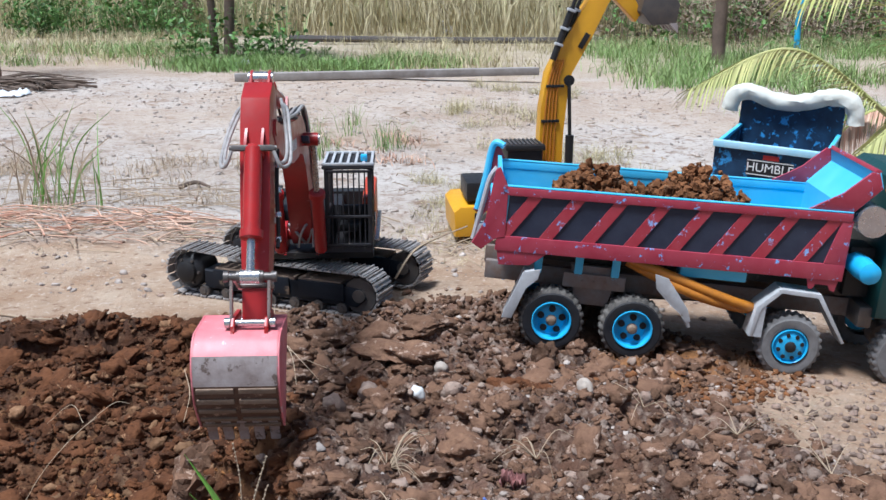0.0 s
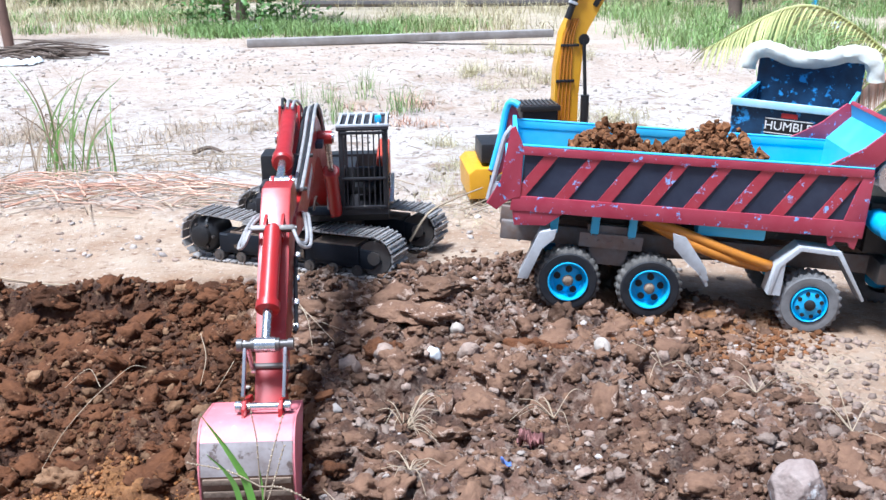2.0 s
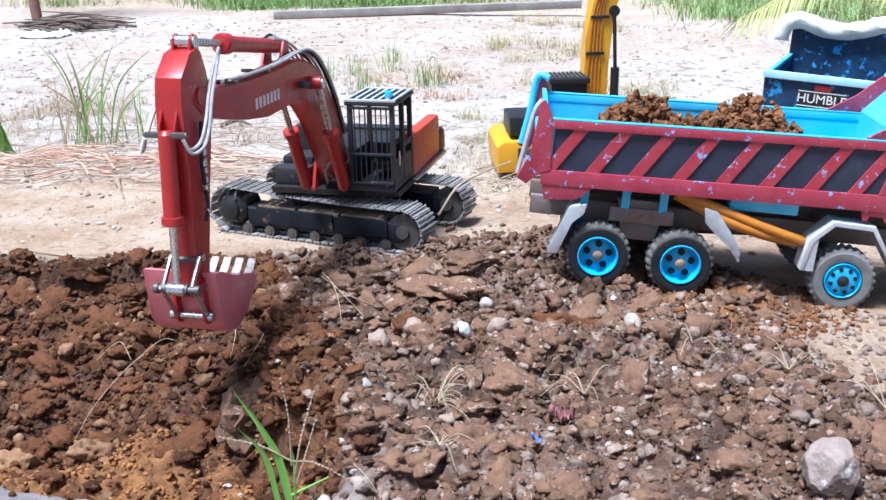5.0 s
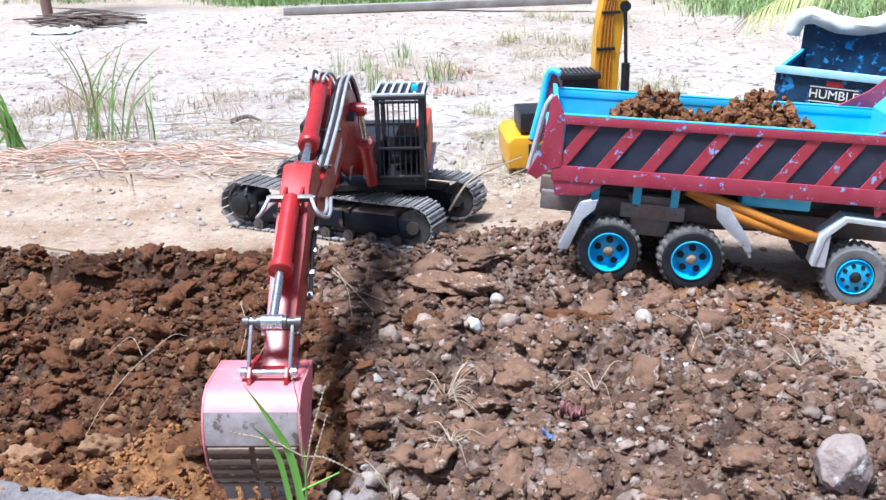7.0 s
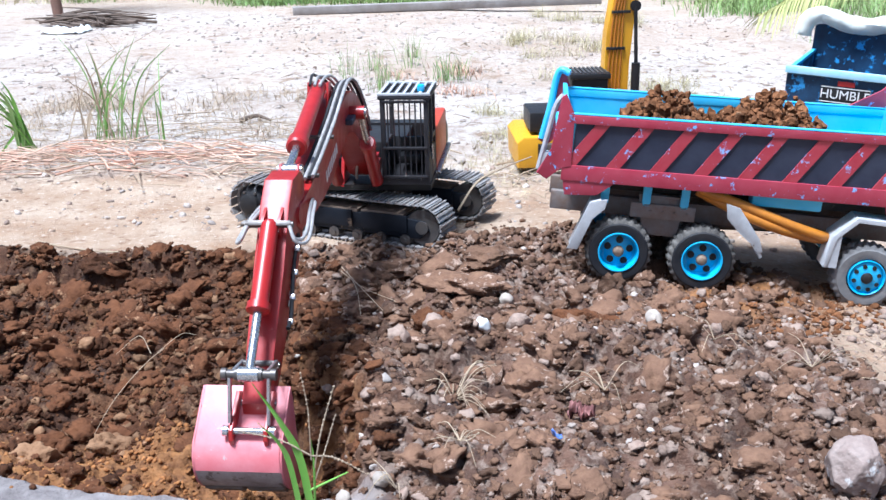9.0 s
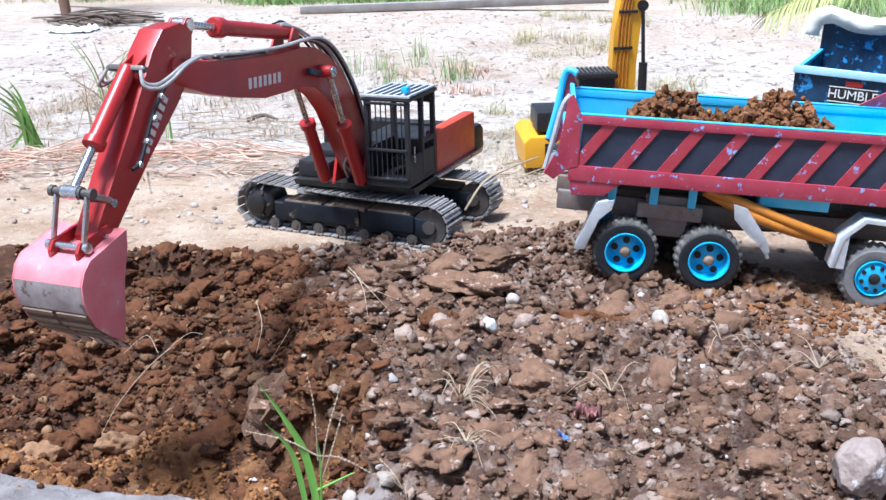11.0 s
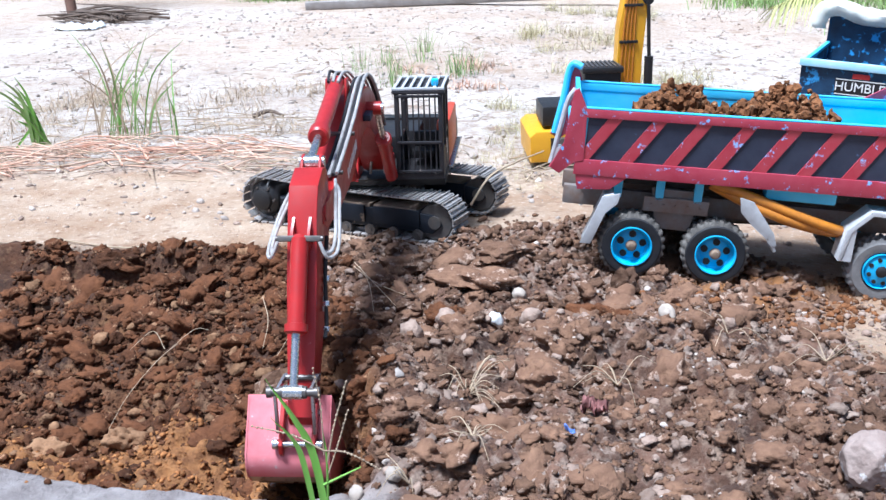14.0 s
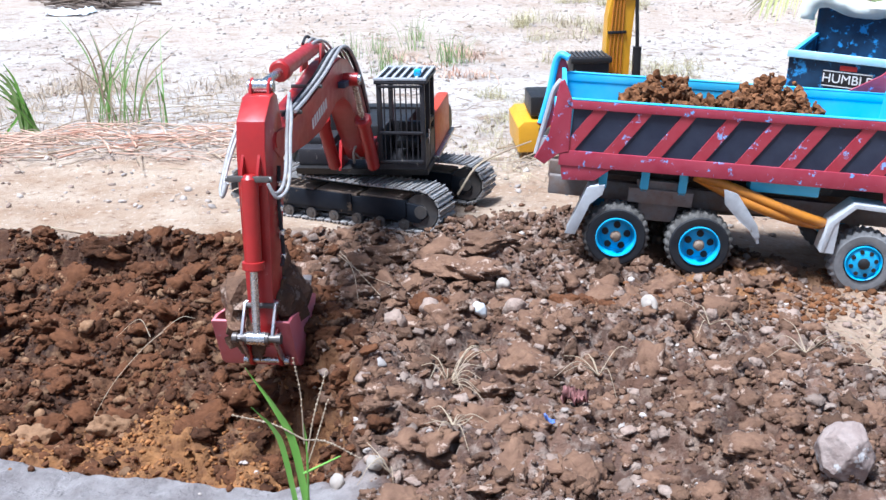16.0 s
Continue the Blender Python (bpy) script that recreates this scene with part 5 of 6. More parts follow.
prism(bm, [(0.022, 0.07), (0.069, 0.07), (0.072, 0.18), (0.077, 0.272), (0.086, 0.294), (0.119, 0.354), (0.148, 0.415), (0.172, 0.452), (0.160, 0.468), (0.136, 0.462), (0.098, 0.400), (0.056, 0.329), (0.038, 0.292), (0.029, 0.23)], -0.032, 0.006, 0.003)
yboom = part("boom", bm, YELLOW, yex, "yellow bent boom")
for k in range(4):
    bm = B()
    yy = -0.034
    o = 0.007 * k
    tube(bm, [(0.031 + o, yy, 0.09), (0.034 + o, yy, 0.18), (0.042 + o * 0.8, yy, 0.275), (0.056 + o * 0.6, yy, 0.318)], 0.0018, 6)
    part("hose", bm, ORANGEHOSE, yboom, "yellow-orange hose")
for zz, xx in ((0.125, 0.042), (0.205, 0.046), (0.270, 0.054)):
    bm = B()
    box(bm, (xx, -0.034, zz), (0.034, 0.006, 0.005), pose(0, 0, 0, 0, 0), 0.001)
    part("hose_clamp", bm, BLACK, yboom)
bm = B()
rod(bm, (0.080, -0.036, 0.280), (0.080, 0.01, 0.280), 0.010, seg=18)
part("boom_pin", bm, BLACK, yboom)
bm = B()
rod(bm, (0.083, -0.034, 0.09), (0.084, -0.034, 0.178), 0.008, seg=16)
rod(bm, (0.084, -0.034, 0.178), (0.080, -0.034, 0.28), 0.0035, seg=12)
part("boom_cylinder", bm, BLACK, yex, "black hydraulic cylinder")
for k in range(2):
    bm = B()
    p0 = Vector((0.048 + 0.010 * k, -0.036 + 0.014 * k, 0.318))
    p1 = Vector((0.082 + 0.012 * k, -0.036 + 0.014 * k, 0.412))
    rod(bm, p0, p1, 0.0062, seg=14)
    rod(bm, p1, p1 + (p1 - p0) * 0.55, 0.0035, seg=12)
    part("stick_cylinder", bm, BLACK, yex, "black hydraulic cylinder")
    for q in (0.3, 0.6, 0.95):
        bm = B()
        box(bm, p0.lerp(p1, q), (0.015, 0.015, 0.005), pose(0, 0, 0, 0, 20), 0.001)
        part("cylinder_band", bm, WHITEMETAL, yex, "bright cylinder band")
bm = B()
box(bm, (0.106, -0.0335, 0.352), (0.010, 0.002, 0.03), pose(0, 0, 0, 0, 30), 0.0005)
part("logo_panel", bm, BLACK, yboom)
bm = B()
prism(bm, [(0.135, 0.462), (0.150, 0.478), (0.180, 0.462), (0.215, 0.402), (0.203, 0.384), (0.164, 0.425)], -0.028, 0.002, 0.003)
part("stick", bm, YELLOW, yex, "yellow stick")
bm = B()
prism(bm, [(0.205, 0.405), (0.212, 0.440), (0.262, 0.446), (0.278, 0.416), (0.272, 0.382), (0.225, 0.380)], -0.055, 0.030, 0.003)
part("bucket", bm, DARKSTEEL, yex, "dark grey soil-stained bucket")
for i in range(4):
    bm = B()
    yy = -0.05 + i * 0.025
    prism(bm, [(0.258, 0.384), (0.274, 0.384), (0.276, 0.366)], yy - 0.005, yy + 0.005)
    part("bucket_tooth", bm, WORN, yex)


# ---- loose soil, stones ----
def scatter(n, seed, lo, hi, xr, yr, keep, material, name, label, flat=0.75, sub=2, power=2.6, sink=0.25, owner=None):
    """Lumps lying on the ground, many small and few large: one heap, or single pieces under owner."""
    rnd = random.Random(seed)
    bm_verts, bm_faces = [], []
    shapes = []
    for k in range(24):
        t = B()
        clod_shape(t, (0, 0, 0), (1, 1, flat), seed * 31 + k * 7, sub, 0.5, False)
        for v in t.verts:
            o = Vector((k * 3.1, 0, seed))
            v.co *= 1 + 0.34 * noise.noise(v.co * 2.3 + o) + 0.24 * noise.noise(v.co * 5.0 + o) + 0.16 * noise.noise(v.co * 9.0 + o)
        t.verts.ensure_lookup_table()
        shapes.append((np.array([v.co[:] for v in t.verts]), np.array([[v.index for v in f.verts] for f in t.faces])))
        t.free()
    xs = np.array([rnd.uniform(*xr) for _ in range(n)])
    ys = np.array([rnd.uniform(*yr) for _ in range(n)])
    ok = keep(xs, ys) > np.array([rnd.random() for _ in range(n)])
    xs, ys = xs[ok], ys[ok]
    zs = ground_height(xs, ys)
    base = 0
    meshes = []
    if owner:
        for co, fa in shapes:
            me = bpy.data.meshes.new(name)
            me.from_pydata((co * 0.012).tolist(), [], fa.tolist())
            me.polygons.foreach_set("use_smooth", [True] * len(fa))
            me.materials.append(material)
            meshes.append(me)
    for x, y, z in zip(xs, ys, zs):
        s = lo + (hi - lo) * rnd.random() ** power
        pick = rnd.randrange(24)
        co, fa = shapes[pick]
        m = np.array(Euler((rnd.uniform(-0.6, 0.6), rnd.uniform(-0.6, 0.6), rnd.uniform(0, 6.3))).to_matrix())
        sc = np.array([s, s * rnd.uniform(0.6, 1.0), s * rnd.uniform(0.55, 0.95)])
        if owner:
            shared(name, meshes[pick], owner, Matrix.LocRotScale((x, y, z + s * flat * (0.5 - sink)), Matrix(m.tolist()), (sc / 0.012).tolist()))
            continue
        bm_verts.append((co * sc) @ m.T + np.array([x, y, z + s * flat * (0.5 - sink)]))
        bm_faces.append(fa + base)
        base += len(co)
    if owner:
        return owner
    V, F = np.concatenate(bm_verts), np.concatenate(bm_faces)
    me = bpy.data.meshes.new(name)
    me.vertices.add(len(V))
    me.vertices.foreach_set("co", V.ravel())
    me.loops.add(F.size)
    me.loops.foreach_set("vertex_index", F.ravel())
    me.polygons.add(len(F))
    me.polygons.foreach_set("loop_start", np.arange(0, F.size, 3))
    me.update(calc_edges=True)
    me.polygons.foreach_set("use_smooth", [True] * len(F))
    me.materials.append(material)
    return tagged(new(name, me), label, "soil", kind="stuff")


def loose(x, y):
    return soil_mask(x, y) * (1 - 0.9 * berm_mask(x, y))


def in_pit(x, y):
    return loose(x, y) * (1 - sm(-0.03, 0.02, x - pit_edge(y)))


def heap(x, y):
    return loose(x, y) * sm(-0.03, 0.02, x - pit_edge(y))


def slope(x, y):
    return in_pit(x, y) * (1 - 0.8 * sm(1.14, 1.06, y))


scatter(9000, 1, 0.0014, 0.0055, (-0.30, 0.62), (0.74, 1.56), heap, CLOD, "soil_crumbs", "small grey-brown soil crumbs on the heap", sub=1, power=2.0)
scatter(9000, 21, 0.0014, 0.0055, (-0.72, -0.12), (0.86, 1.50), slope, PITCLOD, "soil_crumbs", "small dark brown soil crumbs on the pit slope", sub=1, power=2.0)
scatter(2100, 2, 0.004, 0.014, (-0.30, 0.60), (0.76, 1.50), heap, CLOD, "soil_clods", "grey-brown soil clods of uneven size", power=3.0, sink=0.5, sub=3)
scatter(2300, 22, 0.004, 0.014, (-0.72, -0.12), (0.86, 1.50), slope, PITCLOD, "soil_clods", "dark brown soil clods of uneven size", power=3.0, sink=0.5, sub=3)
scatter(420, 3, 0.008, 0.027, (-0.30, 0.52), (0.80, 1.45), heap, CLOD, "clod", "", power=3.0, flat=0.6, sink=0.55, sub=3, owner=ground)
scatter(330, 23, 0.008, 0.026, (-0.72, -0.12), (1.04, 1.48), slope, PITCLOD, "clod", "", power=3.0, flat=0.65, sink=0.5, sub=3, owner=ground)
scatter(900, 26, 0.005, 0.016, (-0.32, -0.08), (0.90, 1.40), lambda x, y: soil_mask(x, y) * sm(-0.10, -0.05, x - pit_edge(y)) * sm(0.05, 0.0, x - pit_edge(y)), PITCLOD, "pit_edge_clods", "dark clods sticking out of the pit's edge", power=2.2, sink=0.45, sub=3)
scatter(1100, 5, 0.003, 0.010, (-0.3, 0.6), (0.76, 1.5), heap, PALECLOD, "dry_clods", "paler dry soil clods", power=2.6, sink=0.5)
scatter(300, 25, 0.003, 0.012, (-0.72, -0.2), (1.0, 1.45), slope, OCHRECLOD, "dry_clods", "ochre soil clods on the pit slope", power=2.2, sink=0.45)
scatter(1100, 6, 0.0020, 0.0075, (0.12, 0.58), (1.22, 1.42), lambda x, y: 0.9 * sm(0.60, 0.4, x) * sm(0.0, 0.2, fbm(x, y, 9, 3, 90) + 0.1), RUSTCLOD, "rust_clods", "rust-brown crumbs beside the truck wheels", power=2.0)
scatter(2600, 8, 0.0012, 0.0045, (-0.72, -0.2), (0.88, 1.14), in_pit, ORANGESOIL, "rust_crumbs", "orange-brown crumbs on the pit floor", sub=1, power=2.0)
scatter(900, 9, 0.0025, 0.009, (-0.12, 0.20), (1.38, 1.64), lambda x, y: sm(1.66, 1.5, y), CLOD, "scattered_clods", "brown soil clods by the truck's rear wheel", power=2.2)
scatter(420, 7, 0.0015, 0.006, (-0.3, 0.6), (0.76, 1.45), loose, GRAVEL, "pale_pebbles", "pale pebbles among the soil", power=2.6, sink=0.35)
scatter(4200, 10, 0.002, 0.010, (-1.6, 1.6), (1.60, 4.4), lambda x, y: 1 - soil_mask(x, y), GRAVEL, "sand_pebbles", "pale pebbles on the sandy ground", sub=1, power=2.6, sink=0.4)
scatter(2600, 12, 0.002, 0.008, (-1.6, 1.6), (1.60, 4.4), lambda x, y: (1 - soil_mask(x, y)) * sm(-0.1, 0.2, fbm(x, y, 2.5, 3, 71)), PALECLOD, "sand_crumbs", "brown crumbs on the sandy ground", sub=1, power=2.4, sink=0.4)
scatter(1600, 11, 0.002, 0.008, (0.25, 0.75), (0.8, 1.35), lambda x, y: 1 - 0.8 * soil_mask(x, y), PALECLOD, "dry_crumbs", "pale dry crumbs on the sandy edge", sub=1, power=2.4)


def stone(name, x, y, s, material, label, seed, sub=3, lift=0.55):
    bm = B()
    clod_shape(bm, (0, 0, 0), s, seed, sub, 0.28)
    ob = part(name, bm, material, None, "", True, 60)
    ob.matrix_basis = pose(x, y, gz(x, y) + s[2] * lift)
    return tagged(ob, label, "stone")


bm = B()
clod_shape(bm, (0, 0, 0), (0.032, 0.028, 0.031), 3, 5, 0.16)
for nx_, ny_, nz_, dd in ((-0.75, -0.55, 0.35, 0.022), (0.55, -0.75, 0.3, 0.023), (0.1, -0.3, 0.95, 0.024), (0.9, -0.1, 0.4, 0.025), (-0.5, 0.1, 0.85, 0.025), (0.1, -0.95, -0.2, 0.024), (-0.95, 0.0, -0.1, 0.025)):
    n_ = Vector((nx_, ny_, nz_)).normalized()
    for v in bm.verts:
        over = v.co.dot(n_) - dd
        if over > 0:
            v.co -= n_ * over * 0.92
for v in bm.verts:
    v.co += v.co.normalized() * 0.0012 * noise.fractal(v.co * 120, 1.0, 2.0, 3)
rock = part("rock", bm, ROCK, None, "", True, 40)
rock.matrix_basis = pose(0.290, 0.826, gz(0.290, 0.826) + 0.016) @ Matrix.Scale(0.84, 4)
tagged(rock, "broken grey-pink rock with pale top on the soil", "stone")
stone("stone", -0.029, 1.192, (0.010, 0.008, 0.010), WHITE, "small white stone on the heap", 5, 3, 0.8)
stone("stone", -0.001, 1.265, (0.010, 0.009, 0.008), STONE, "rounded pale stone on the heap", 6)
stone("stone", 0.170, 1.180, (0.013, 0.008, 0.014), STONE, "upright pale stone chip", 7)
stone("stone", 0.012, 1.172, (0.015, 0.012, 0.010), PALECLOD, "pale stone half buried in soil", 8)
stone("stone", -0.085, 1.165, (0.016, 0.012, 0.012), PALECLOD, "pale stone half buried in soil", 9)
stone("stone", -0.125, 1.15, (0.015, 0.012, 0.011), PALECLOD, "pale stone half buried in soil", 12)
stone("stone", -0.115, 0.87, (0.010, 0.008, 0.006), STONE, "pale stone in the near mud", 14)
stone("stone", -0.150, 0.86, (0.009, 0.008, 0.005), STONE, "grey pebble in the near mud", 15)
stone("stone", 0.62, 1.28, (0.022, 0.012, 0.010), STONE, "pale flat stone beside the truck", 16)
for (x, y, s, seed) in ((-0.50, 1.40, (0.035, 0.025, 0.022), 21), (-0.58, 1.44, (0.045, 0.022, 0.018), 22), (-0.35, 1.43, (0.04, 0.025, 0.018), 23), (-0.56, 1.10, (0.038, 0.026, 0.022), 24), (-0.47, 1.12, (0.03, 0.022, 0.02), 25), (0.03, 1.05, (0.040, 0.028, 0.020), 26),
                        (0.085, 1.23, (0.042, 0.024, 0.022), 27), (0.115, 1.25, (0.036, 0.024, 0.02), 28), (0.20, 1.26, (0.04, 0.03, 0.026), 29), (0.135, 1.325, (0.026, 0.018, 0.03), 30), (-0.06, 1.30, (0.07, 0.035, 0.018), 31), (-0.16, 1.38, (0.045, 0.03, 0.022), 32), (-0.09, 1.20, (0.028, 0.022, 0.022), 33), (-0.02, 1.37, (0.05, 0.03, 0.016), 34)):
    bm = B()
    s = tuple(0.75 * v for v in s)
    clod_shape(bm, (0, 0, 0), s, seed, 4, 0.55, False)
    for v in bm.verts:
        v.co += v.co.normalized() * 0.0035 * noise.fractal(v.co * 90, 1.0, 2.0, 3)
    ob = part("soil_lump", bm, OCHRECLOD if x < -0.3 and y < 1.2 else PITCLOD if x < -0.3 or seed in (27, 28, 33) else CLOD, None, "", True, 60)
    ob.matrix_basis = pose(x, y, gz(x, y) + s[2] * 0.35, 0, 0, seed * 37 % 60 - 30)
    tagged(ob, "large cracked lump of ochre soil" if x < -0.3 and y < 1.2 else "large cracked lump of brown soil", "soil lump", "soil lumps")


# ---- plants ----
def blade(bm, p, lean, h, w, bend, seg=5):
    """One grass blade: a narrow curved double-sided leaf with a midrib fold."""
    d = Vector((math.cos(lean), math.sin(lean), 0))
    n = Vector((-d.y, d.x, 0))
    prev = None
    for k in range(seg + 1):
        u = k / seg
        c = Vector(p) + d * (bend * u * u) + Vector((0, 0, h * u - 0.25 * bend * u * u))
        ww = w * (1 - u) ** 0.7 * 0.5
        row = [bm.verts.new(c - n * ww), bm.verts.new(c + d * ww * 0.4), bm.verts.new(c + n * ww)] if k < seg else [bm.verts.new(c)]
        if prev:
            if len(row) == 3:
                bm.faces.new((prev[0], prev[1], row[1], row[0]))
                bm.faces.new((prev[1], prev[2], row[2], row[1]))
            else:
                bm.faces.new((prev[0], prev[1], row[0]))
                bm.faces.new((prev[1], prev[2], row[0]))
        prev = row


def meadow(n, seed, xr, yr, hr, w, keep, material, name, label, bend=0.5, tuft=1, cat="grass", wide=0.03):
    """Tufts of thin bent blades, as one growth."""
    rs = np.random.RandomState(seed)
    x, y = rs.uniform(*xr, n), rs.uniform(*yr, n)
    ok = keep(x, y) > rs.uniform(0, 1, n)
    x, y = np.repeat(x[ok], tuft), np.repeat(y[ok], tuft)
    m = len(x)
    x, y = x + rs.normal(0, wide, m), y + rs.normal(0, wide, m)
    z = ground_height(x, y) - 0.004
    h, a = rs.uniform(*hr, m), rs.uniform(0, 6.3, m)
    b, ww = h * bend * rs.uniform(0.1, 1.2, m), 0.5 * w * rs.uniform(0.6, 1.3, m)
    t = a + rs.uniform(0.8, 2.3, m)
    dx, dy, nx_, ny_ = np.cos(a), np.sin(a), np.cos(t), np.sin(t)
    rows = []
    for u, k in ((0, -1), (0, 1), (0.55, -0.75), (0.55, 0.75), (1, 0)):
        rows.append(np.stack([x + dx * b * u * u + nx_ * ww * k, y + dy * b * u * u + ny_ * ww * k, z + h * u - 0.3 * b * u * u], -1))
    co = np.stack(rows, 1).reshape(-1, 3)
    base = np.arange(m)[:, None] * 5
    tri = np.concatenate([base + np.array([[0, 1, 3]]), base + np.array([[0, 3, 2]]), base + np.array([[2, 3, 4]])], 0)
    me = bpy.data.meshes.new(name)
    me.vertices.add(len(co))
    me.vertices.foreach_set("co", co.ravel())
    me.loops.add(tri.size)
    me.loops.foreach_set("vertex_index", tri.ravel())
    me.polygons.add(len(tri))
    me.polygons.foreach_set("loop_start", np.arange(0, tri.size, 3))
    me.update(calc_edges=True)
    me.materials.append(material)
    return tagged(new(name, me), label, cat, kind="stuff")


def patches(f, seed, lo, hi):
    return lambda x, y: sm(lo, hi, fbm(x, y, f, 3, seed))


def green_patch(x, y):
    return sm(-0.1, 0.15, fbm(x, y, 1.3, 3, 60)) * sm(0.2, -0.3, x) * sm(-2.7, -2.0, x)


meadow(2600, 1, (-2.8, 0.2), (4.75, 6.0), (0.02, 0.09), 0.004, green_patch, GRASSMAT, "green_grass", "low green grass behind the bare ground", tuft=16, bend=1.0, wide=0.05)
meadow(2400, 2, (-3.4, 3.4), (4.9, 8.5), (0.02, 0.12), 0.003, patches(0.9, 61, -0.05, 0.2), DRYGRASS, "dry_grass", "pale dry grass", tuft=14, bend=1.2, wide=0.05)
meadow(1500, 3, (0.8, 3.6), (4.4, 7.0), (0.03, 0.12), 0.004, patches(1.1, 62, -0.15, 0.1), GRASSMAT, "green_grass", "green weeds beyond the path", tuft=14, bend=1.0, wide=0.06)
meadow(5000, 4, (-4.8, 5.0), (7.2, 11.0), (0.15, 0.5), 0.006, lambda x, y: (0.25 + 0.75 * sm(-0.1, 0.15, fbm(x, y, 0.8, 3, 64))) * sm(2.2, 1.2, x + 0.3 * (9 - y)), DRYGRASS, "tall_dry_grass", "tall dry grass at the edge", tuft=12, bend=0.7, wide=0.07)
meadow(1500, 5, (-4.5, 5.0), (7.0, 11.5), (0.12, 0.4), 0.007, patches(0.7, 63, 0.0, 0.15), GRASSMAT, "tall_green_grass", "tall green grass at the edge", tuft=10, bend=0.9, wide=0.06)
meadow(150, 6, (0.02, 0.50), (2.4, 4.4), (0.02, 0.08), 0.0013, patches(2.2, 65, -0.2, 0.05), DRYGRASS, "dry_weeds", "dry weeds beside the sandy path", tuft=60, bend=1.6, wide=0.02)
meadow(60, 7, (-0.05, 0.35), (1.95, 2.5), (0.015, 0.055), 0.0012, patches(4, 66, -0.2, 0.1), DRYGRASS, "dry_weeds", "dry weed tufts behind the machines", tuft=50, bend=1.6, wide=0.014)
meadow(9, 8, (-0.45, -0.12), (2.5, 3.3), (0.04, 0.12), 0.0016, lambda x, y: 1 + 0 * x, GRASSMAT, "weed_tufts", "thin grey-green weeds on the sand", tuft=30, bend=0.8, wide=0.016)
meadow(7, 18, (-0.35, -0.05), (2.7, 3.1), (0.02, 0.05), 0.003, lambda x, y: 1 + 0 * x, HUSK, "weed_tufts", "reddish dry weeds on the sand", tuft=40, bend=1.4, wide=0.025)
meadow(120, 9, (-0.45, 0.1), (1.72, 2.1), (0.008, 0.03), 0.0011, lambda x, y: 0.5 + 0 * x, DRYGRASS, "dry_weeds", "short dry weeds", tuft=16, bend=1.6, wide=0.012)
meadow(160, 12, (0.75, 1.5), (3.4, 4.6), (0.03, 0.11), 0.004, patches(1.6, 67, -0.2, 0.05), GRASSMAT, "green_grass", "green grass by the sandy path", tuft=40, bend=1.2, wide=0.05)
meadow(120, 13, (-1.25, -0.45), (1.95, 2.75), (0.015, 0.06), 0.0016, patches(3, 68, -0.15, 0.15), STRAW, "straw_growth", "matted pale straw round the husks", tuft=40, bend=2.2, wide=0.03)


def thicket(x0, x1, y0, y1, h, n, seed, material, name, label):
    """A tangle of thin stems with small leaves."""
    rnd = random.Random(seed)
    bm = B()
    for i in range(n):
        x, y = rnd.uniform(x0, x1), rnd.uniform(y0, y1)
        z = gz(x, y)
        hh = h * rnd.uniform(0.4, 1.0)
        a = rnd.uniform(0, 6.3)
        lean = hh * rnd.uniform(0, 0.5)
        pts = [Vector((x, y, z)), Vector((x + 0.4 * lean * math.cos(a), y + 0.4 * lean * math.sin(a), z + hh * 0.6)), Vector((x + lean * math.cos(a), y + lean * math.sin(a), z + hh))]
        tube(bm, pts, 0.0032, 4, 2, 0.0012)
        for k in range(24):
            u = rnd.uniform(0.0, 1.0)
            p = pts[0].lerp(pts[2], u) + Vector((rnd.gauss(0, 0.07), rnd.gauss(0, 0.07), rnd.gauss(0, 0.06)))
            blade(bm, p, rnd.uniform(0, 6.3), rnd.uniform(-0.02, 0.04), rnd.uniform(0.016, 0.034), rnd.uniform(0.03, 0.07), 2)
    return tagged(part(name, bm, material), label, "bushes", kind="stuff")


thicket(-6, 7, 9.6, 12.5, 0.9, 700, 1, THICKET, "dry_thicket", "dense brown dry thicket along the edge")
thicket(-5, 6, 9.0, 10.6, 0.5, 260, 2, LEAF, "green_bushes", "green bushes in front of the thicket")
thicket(-2.9, -1.7, 7.0, 7.8, 0.38, 130, 3, LEAF, "green_bushes", "dark green bushes round the trunks")
thicket(0.9, 4.2, 6.6, 9.0, 0.55, 420, 4, THICKET, "dry_bushes", "dry bushes behind the path")
thicket(1.0, 4.2, 6.2, 8.4, 0.4, 150, 6, LEAF, "green_bushes", "green bushes among the dry stems")
thicket(-1.35, -0.75, 5.2, 5.7, 0.22, 34, 5, LEAF, "young_plants", "young green plants round a thin trunk")


